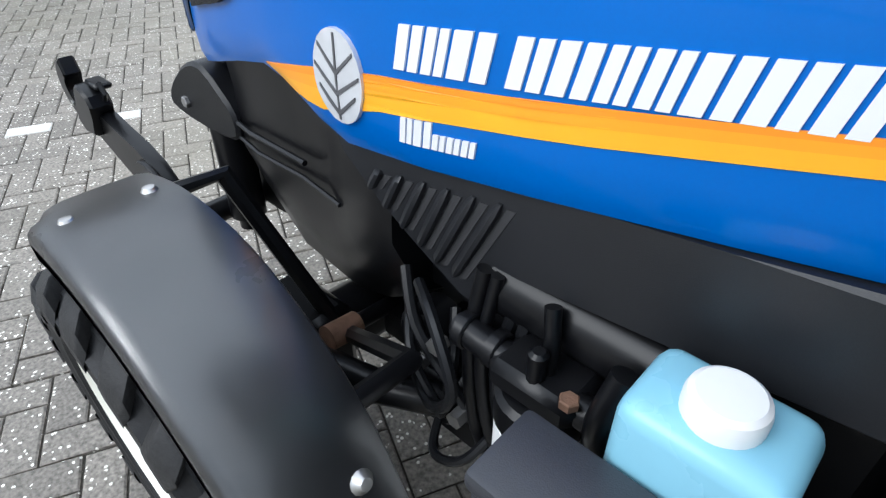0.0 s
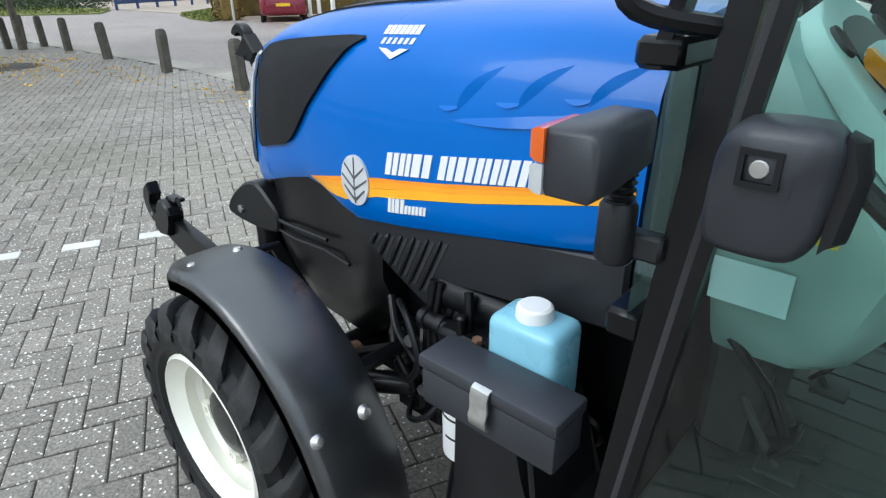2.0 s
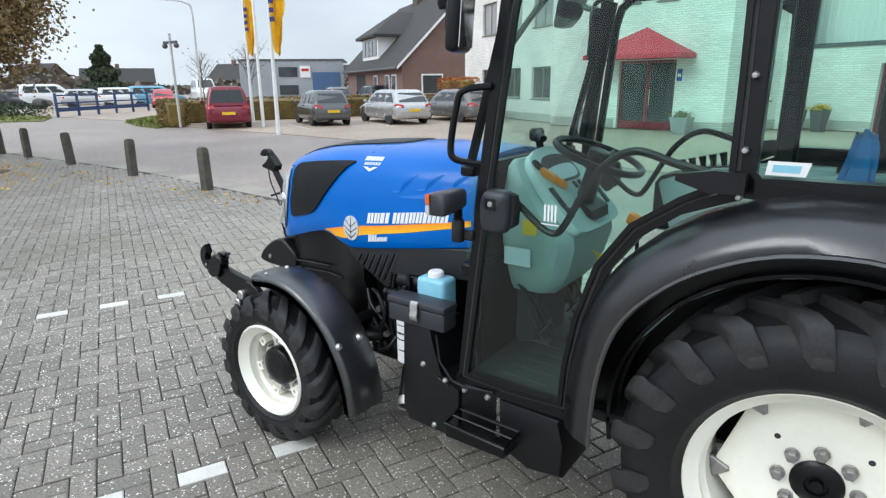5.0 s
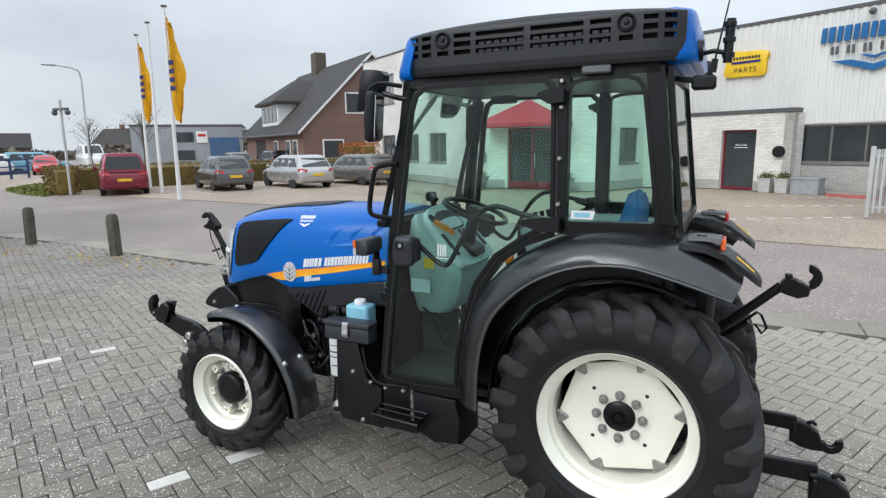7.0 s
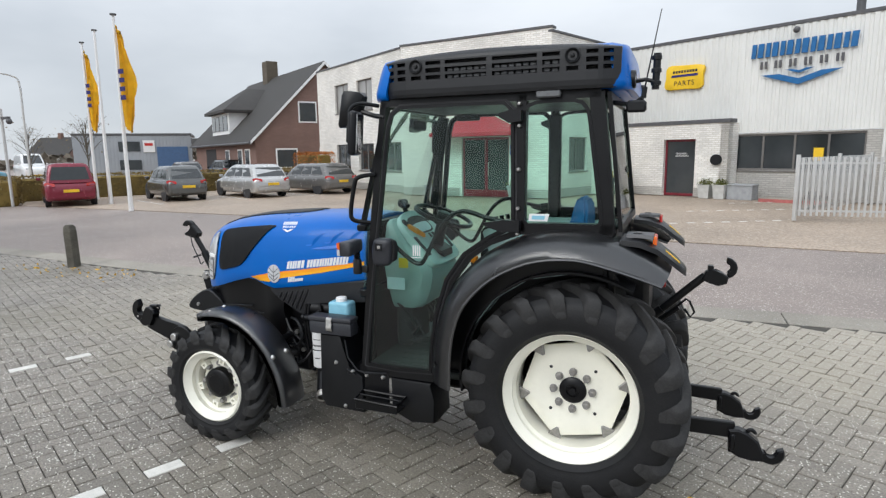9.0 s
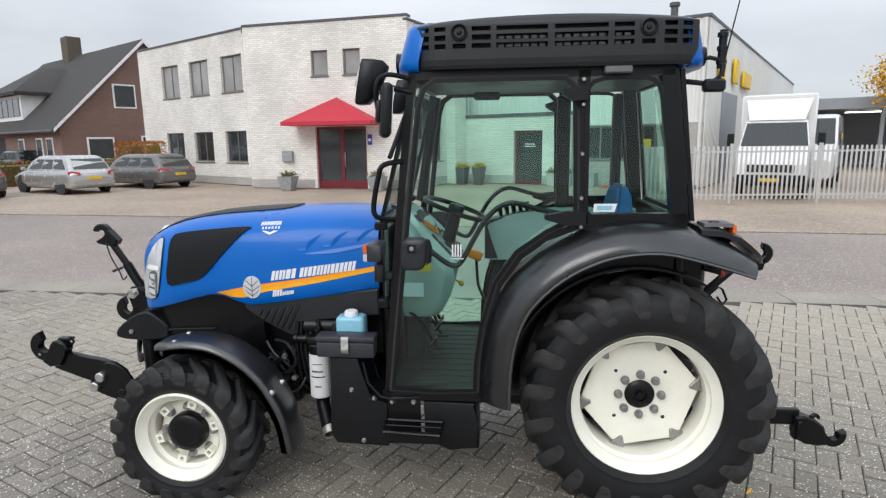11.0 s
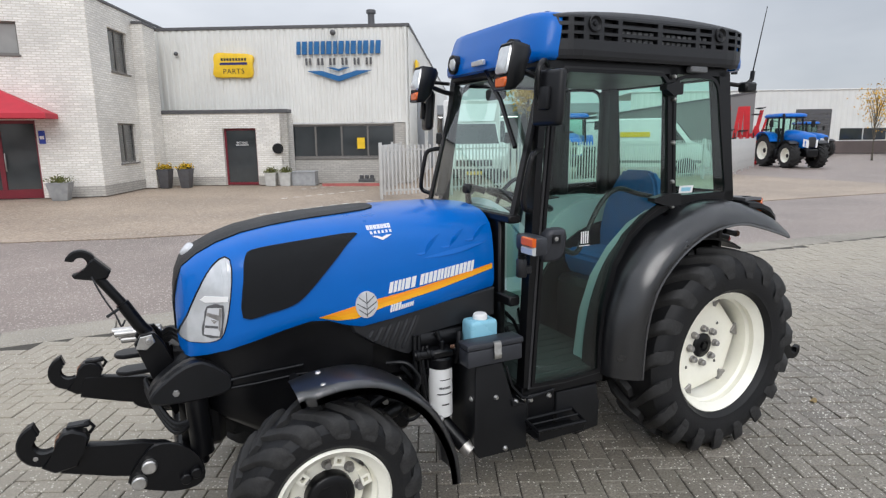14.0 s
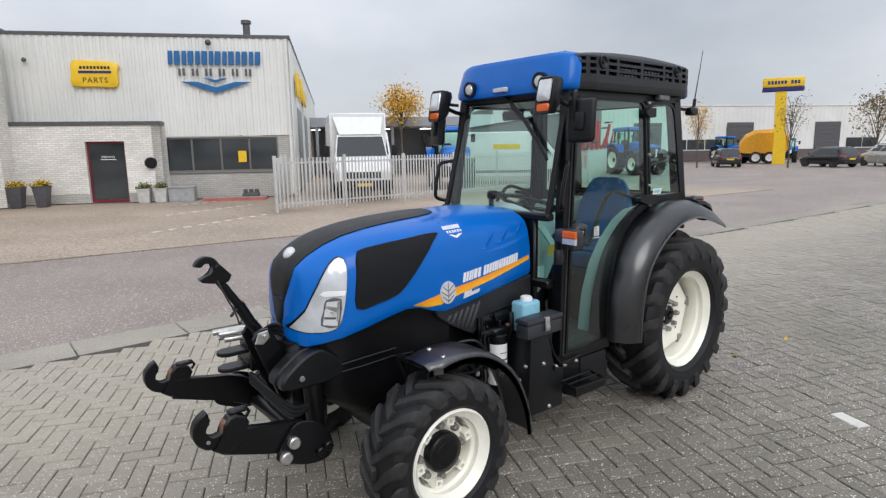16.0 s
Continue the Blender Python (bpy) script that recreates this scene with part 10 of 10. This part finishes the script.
def planter(x, y, turn, w0, w1, h, pot, leaf, n, label, seed):
    t = thing("planter", (x, y, -0.03), label, "planter", turn=turn)
    bm = bmesh.new()
    loft(bm, [[(-a, -a, z), (a, -a, z), (a, a, z), (-a, a, z)] for a, z in ((w0 - 0.02, 0), (w0, 0.02), (w1, h - 0.03), (w1 + 0.015, h - 0.03), (w1 + 0.015, h), (w1 - 0.03, h), (w1 - 0.04, h - 0.05))])
    part("pot", bm, pot, t)
    r = np.random.default_rng(seed)
    pts = np.stack([r.normal(0, w1 * 0.55, n), r.normal(0, w1 * 0.55, n), h + np.abs(r.normal(0.06, 0.07, n))], 1)
    leaf_mesh("plant", pts, 0.035, leaf, t, "", seed)
    if leaf is M_FLOWER:
        leaf_mesh("foliage", pts * np.array([1, 1, 0.97]), 0.03, M_LEAF_GREEN, t, "", seed + 1)


M_LEAF_OLIVE = surf("olive_plant_leaves", (0.12, 0.13, 0.03), 0.7, island=0.4)
planter(-7.75, 19.05, -10, 0.20, 0.30, 0.55, M_PLANTER, M_LEAF_OLIVE, 350, "square grey planter with a low green plant by the entrance", 91)
planter(-4.15, 18.65, -10, 0.20, 0.30, 0.55, M_PLANTER, M_LEAF_OLIVE, 350, "square grey planter with a low green plant by the entrance", 92)
planter(-1.15, 21.9, -29, 0.15, 0.22, 0.72, M_DARKPOT, M_FLOWER, 400, "tall dark pot with yellow flowers", 93)
planter(-0.45, 21.7, -29, 0.15, 0.22, 0.72, M_DARKPOT, M_FLOWER, 400, "tall dark pot with yellow flowers", 94)
planter(2.55, 20.75, -29, 0.18, 0.22, 0.52, M_PALEPOT, M_LEAF_OLIVE, 300, "pale grey planter with green plants", 95)
planter(3.05, 20.5, -29, 0.18, 0.22, 0.52, M_PALEPOT, M_LEAF_OLIVE, 300, "pale grey planter with green plants", 96)
bm = bmesh.new()
box(bm, -0.45, 0.45, -0.25, 0.25, 0, 0.50, 0.015)
box(bm, -0.47, 0.47, -0.27, 0.27, 0.50, 0.56, 0.012)
single("grit_bin", bm, M_PLANTER, "grey plastic storage bin beside the entrance wing", "bin", at=pose(*hall_at(-3.65, 0.75), -0.03, 0, 0, -29))
M_PALLETRED = surf("faded_red_pallet", (0.42, 0.13, 0.12), 0.8, var=0.2, scale=6)
for k, s in enumerate((-2.3, -1.2)):
    pal = thing("pallet", (*hall_at(s, 0.9), -0.03), "low wooden pallet with red edge by the wall", "pallet", turn=-29)
    for j in range(5):
        bm = bmesh.new()
        box(bm, -0.55, 0.55, -0.4 + 0.18 * j, -0.28 + 0.18 * j, 0.11, 0.135, 0.003)
        part("board", bm, M_KERB, pal)
    for j in range(3):
        bm = bmesh.new()
        box(bm, -0.55, 0.55, -0.4 + 0.36 * j, -0.30 + 0.36 * j, 0.0, 0.11, 0.004)
        part("bearer", bm, M_PALLETRED, pal)
bm = bmesh.new()
box(bm, -0.3, 0.3, -0.2, 0.2, 0.0, 0.12, 0.02)
for x in (-0.2, 0.0, 0.2):
    disc(bm, (x, 0, 0.12), 0.08, 0.14, "z", 12)
single("machine_part", bm, M_TRIM, "dark steel machine parts lying on a pallet", "machine part", at=pose(*hall_at(-1.2, 0.9), 0.105, 0, 0, -29))
# white dashed bays on the forecourt
M_LINE = surf("white_road_paint", (0.62, 0.62, 0.60), 0.6, var=0.15, scale=5, fine=0.15)
bm = bmesh.new()
for x, y in ((-17.3, 14.0), (-15.6, 16.9), (-13.9, 19.4)):
    for k in range(6):
        p = Vector((x - 0.9 * 0.55 * k, y + 0.42 * 0.55 * k))
        prism(bm, [(p.x, p.y), (p.x - 0.30, p.y + 0.14), (p.x - 0.26, p.y + 0.23), (p.x + 0.04, p.y + 0.09)], "z", -0.031, -0.026)
tagged(single("bay_markings", bm, M_LINE, "white dashed bay lines between the parked cars", "road marking", kind="structure", smooth=None))
# yellow parts sign and blue wall lettering on the hall
hs = hall.matrix_world.inverted() @ facing(H0, H1)
bm = bmesh.new()
loft(bm, [[(9.9 + s, y, z) for s, z in smooth2([(-7.17 + d, 4.17 + d), (-6.4, 4.13 + d), (-5.72 - d, 4.14 + d), (-5.66 - d, 4.6), (-5.66 - d, 4.96 - d), (-6.4, 5.03 - d), (-7.10 + d, 5.03 - d), (-7.18 + d, 4.6)], 4)] for y, d in ((-0.04, 0.0), (-0.16, 0.0), (-0.18, 0.02))])
bmesh.ops.transform(bm, matrix=hs, verts=bm.verts[:])
psign = part("parts_sign", bm, M_YELLOW, hall, "yellow rounded parts sign")
bm = bmesh.new()
box(bm, 2.97, 4.05, -0.195, -0.18, 4.60, 4.69, 0.003, hs)
part("sign_band", bm, M_FLAGBLUE, psign)
bm = bmesh.new()
for k in range(9):
    box(bm, 3.02 + 0.115 * k, 3.10 + 0.115 * k, -0.19, -0.18, 4.75, 4.85, 0.0, hs)
part("sign_bar", bm, M_DARK, psign)
def lettering(word, size, material, parent, at, spacing=1.0):
    """A readable word in the built-in font, standing on its wall."""
    cu = bpy.data.curves.new("lettering", "FONT")
    cu.body, cu.size, cu.extrude, cu.align_x = word, size, 0.004, "CENTER"
    cu.space_character = spacing
    tmp = new("lettering_curve", cu)
    me = bpy.data.meshes.new_from_object(tmp.evaluated_get(bpy.context.evaluated_depsgraph_get()))
    bpy.data.objects.remove(tmp)
    me.materials.append(material)
    o = new("sign_text", me)
    o.parent = parent
    o.matrix_local = at
    return o


lettering("PARTS", 0.27, surf("dark_brown_sign_text", (0.06, 0.03, 0.02), 0.5), psign, hs @ pose(3.50, -0.186, 4.27, 90, 0, 0), 1.15)
lettering("INGANG", 0.105, M_WHITEFILM, wdoor, wm @ pose(3.50, 0.168, 1.60, 90, 0, 0), 1.1)
bm = bmesh.new()
box(bm, 3.24, 3.76, 0.172, 0.179, 1.53, 1.555, m=wm)
part("sign_bar", bm, M_WHITEFILM, wdoor)
bm = bmesh.new()
box(bm, 3.05, 3.35, -0.004, 0.044, 1.35, 1.78, 0.0, hall.matrix_world.inverted() @ facing(hall_at(-4.75), H1))
part("yellow_poster", bm, M_YELLOW, hall, "yellow poster in the strip window")
M_SIGNBLUE = surf("wall_letter_blue", (0.012, 0.125, 0.33), 0.4)
for k in range(7):
    bm = bmesh.new()
    x = 9.9 - 3.91 + 0.475 * k
    for a, b in ((0.0, 0.15), (0.21, 0.40)):
        prism(bm, [(x + a, 4.94), (x + b, 4.94), (x + b + 0.03, 5.42), (x + a + 0.03, 5.42)], "y", -0.16, -0.10, 0.012)
    bmesh.ops.transform(bm, matrix=hs, verts=bm.verts[:])
    part("letter_block", bm, M_SIGNBLUE, hall, "blue wall lettering block")
for k in range(6):
    bm = bmesh.new()
    x = 9.9 - 3.58 + 0.47 * k
    for a, b in ((0.0, 0.08), (0.15, 0.23)):
        box(bm, x + a, x + b, -0.15, -0.10, 4.54, 4.80, 0.006, hs)
    part("letter_block", bm, M_TRIM, hall, "dark wall lettering block")
for q in ([(-3.55, 4.33), (-2.95, 4.33), (-2.30, 4.12), (-1.62, 4.33), (-1.0, 4.33), (-2.30, 3.92)], [(-2.75, 4.45), (-2.5, 4.45), (-2.3, 4.38), (-2.1, 4.45), (-1.85, 4.45), (-2.3, 4.30)]):
    bm = bmesh.new()
    prism(bm, [(9.9 + s, z) for s, z in q], "y", -0.15, -0.10, 0.008)
    bmesh.ops.transform(bm, matrix=hs, verts=bm.verts[:])
    part("chevron_mark", bm, M_SIGNBLUE, hall, "blue chevron mark")
for r, p in ((0.11, (9.9 - 2.45, -0.2, 5.72)), (0.08, (1.25, -0.15, 5.05))):
    bm = bmesh.new()
    bmesh.ops.create_uvsphere(bm, u_segments=10, v_segments=8, radius=r, matrix=hs @ Matrix.Translation(p))
    part("wall_camera", bm, M_TRIM, hall, "small wall camera")
# yellow signs on the hall's flank
fk = hall.matrix_world.inverted() @ facing(H1, (H1[0] + 0.485 * 34, H1[1] + 0.875 * 34))
for s, z0, z1, w in ((1.5, 3.9, 4.9, 1.0), (4.6, 4.0, 5.0, 1.0), (7.0, 4.0, 4.7, 2.2)):
    bm = bmesh.new()
    box(bm, s, s + w, -0.22, -0.10, z0, z1, 0.05, fk)
    part("flank_sign", bm, M_YELLOW, hall, "yellow sign on the hall's flank")
for s in (3.0, 9.5):
    bm = bmesh.new()
    box(bm, s, s + 3.6, -0.06, -0.04, 0.0, 3.6, 0.01, fk)
    part("roller_door", bm, M_GREYWALL, hall)

# ---- herringbone pavers of the yard ----
PW = 0.105
PA = radians(25.2)
PU, PV = Vector((math.cos(PA), -math.sin(PA))), Vector((math.sin(PA), math.cos(PA)))
PO = Vector((-1.137, -1.085)) - PV * (2 * PW) - PU * (PW / 2)


def paver_mesh(long_v):
    """One paver, centred, with chamfered upper edges."""
    a, b = (PW / 2, PW) if long_v else (PW, PW / 2)
    g, c = 0.0032, 0.0052
    lo = [(-a + g, -b + g, -0.02), (a - g, -b + g, -0.02), (a - g, b - g, -0.02), (-a + g, b - g, -0.02)]
    mid = [(x, y, -0.004) for x, y, _ in lo]
    hi = [(x - math.copysign(c, x), y - math.copysign(c, y), 0.0) for x, y, _ in lo]
    fs = [(8, 9, 10, 11)] + [(i + 4 * r, (i + 1) % 4 + 4 * r, (i + 1) % 4 + 4 * r + 4, i + 4 * r + 4) for r in (0, 1) for i in range(4)]
    return lo + mid + hi, fs


rng = np.random.default_rng(5)
white, near, far_v, far_f = [], [], [], []
line_cols = []
for p, lo_y, hi_y in (((-1.137, -1.085), -4.2, -0.4), ((-3.385, 0.197), -5.0, 0.45), ((1.559, -1.538), -4.5, -1.40)):
    line_cols.append((round((Vector(p) - PO).dot(PU) / PW - 0.5), lo_y, hi_y))
SHAPE = {v: paver_mesh(v) for v in (False, True)}
for i in range(-240, 500):
    for j in range(-260, 170):
        d = (i + j + 1) % 4
        if d not in (0, 2):
            continue
        long_v = d == 2
        c = PO + PU * PW * (i + (0.5 if long_v else 1.0)) + PV * PW * (j + (1.0 if long_v else 0.5))
        if not (-21.5 < c.x < 42 and -13 < c.y < yard_edge(c.x) - 0.29):
            continue
        if (c.x < -12 or c.x > 12) and c.y < -7:
            continue
        if long_v and any(i == col and lo_y < c.y < hi_y for col, lo_y, hi_y in line_cols):
            white.append(c)
            continue
        if -2.4 < c.x < 0.6 and -2.4 < c.y < -0.55:
            near.append((c, long_v))
            continue
        vs, fs = SHAPE[long_v]
        o = len(far_v)
        dz = rng.normal(0, 0.0016)
        tx, ty = rng.normal(0, 0.009, 2)
        for x, y, z in vs:
            q = c + PU * x + PV * y
            far_v.append((q.x, q.y, z + dz + tx * x + ty * y))
        far_f.extend([tuple(k + o for k in f) for f in fs])
me = bpy.data.meshes.new("pavers")
me.from_pydata(far_v, [], far_f)
me.materials.append(M_PAVER)
ob = new("pavers", me)
ob.parent = pavement
tagged(ob, "speckled grey concrete pavers laid in herringbone", kind="stuff")
shared = {}
for long_v in (False, True):
    for mt in (M_PAVER_ONE, M_WHITEPAVER):
        me = bpy.data.meshes.new("paver")
        vs, fs = SHAPE[long_v]
        me.from_pydata(vs, [], fs)
        me.materials.append(mt)
        shared[long_v, mt.name] = me
turn = -math.degrees(PA)
for c, long_v in near:
    o = new("paver", shared[long_v, M_PAVER_ONE.name])
    o.parent = pavement
    o.matrix_local = pose(c.x, c.y, rng.normal(0, 0.001), rng.normal(0, 0.7), rng.normal(0, 0.7), turn)
for c in white:
    o = new("paver", shared[True, M_WHITEPAVER.name])
    o.parent = pavement
    o.matrix_local = pose(c.x, c.y, 0.0005, 0, 0, turn)
    tagged(o, "white marking paver")
# rows of white bricks that mark the bays before the hall
for x0, y0, n, a in ((0.70, 11.89, 9, 26.5), (1.96, 15.55, 8, 24.0), (3.29, 18.68, 7, 25.5)):
    for k in range(n):
        o = new("paver", shared[False, M_WHITEPAVER.name])
        o.parent = forecourt
        o.matrix_local = pose(x0 + 0.455 * k * math.cos(radians(a)), y0 + 0.455 * k * math.sin(radians(a)), -0.024, 0, 0, a)
        tagged(o, "white marking brick")
# one dry leaf blown onto the yard
bm = bmesh.new()
ring = [(0.040 * math.cos(a) * (1 + 0.15 * math.cos(3 * a)), 0.020 * math.sin(a), 0.004 + 0.006 * math.cos(2 * a)) for a in np.linspace(0, 2 * math.pi, 14, endpoint=False)]
loft(bm, [[(x, y, z + h) for x, y, z in ring] for h in (0.0, 0.0012)])
single("fallen_leaf", bm, M_LEAF_ORANGE, "dry orange leaf lying on the pavers", "leaf", at=pose(2.175, -0.526, 0.001, 0, 0, 20))
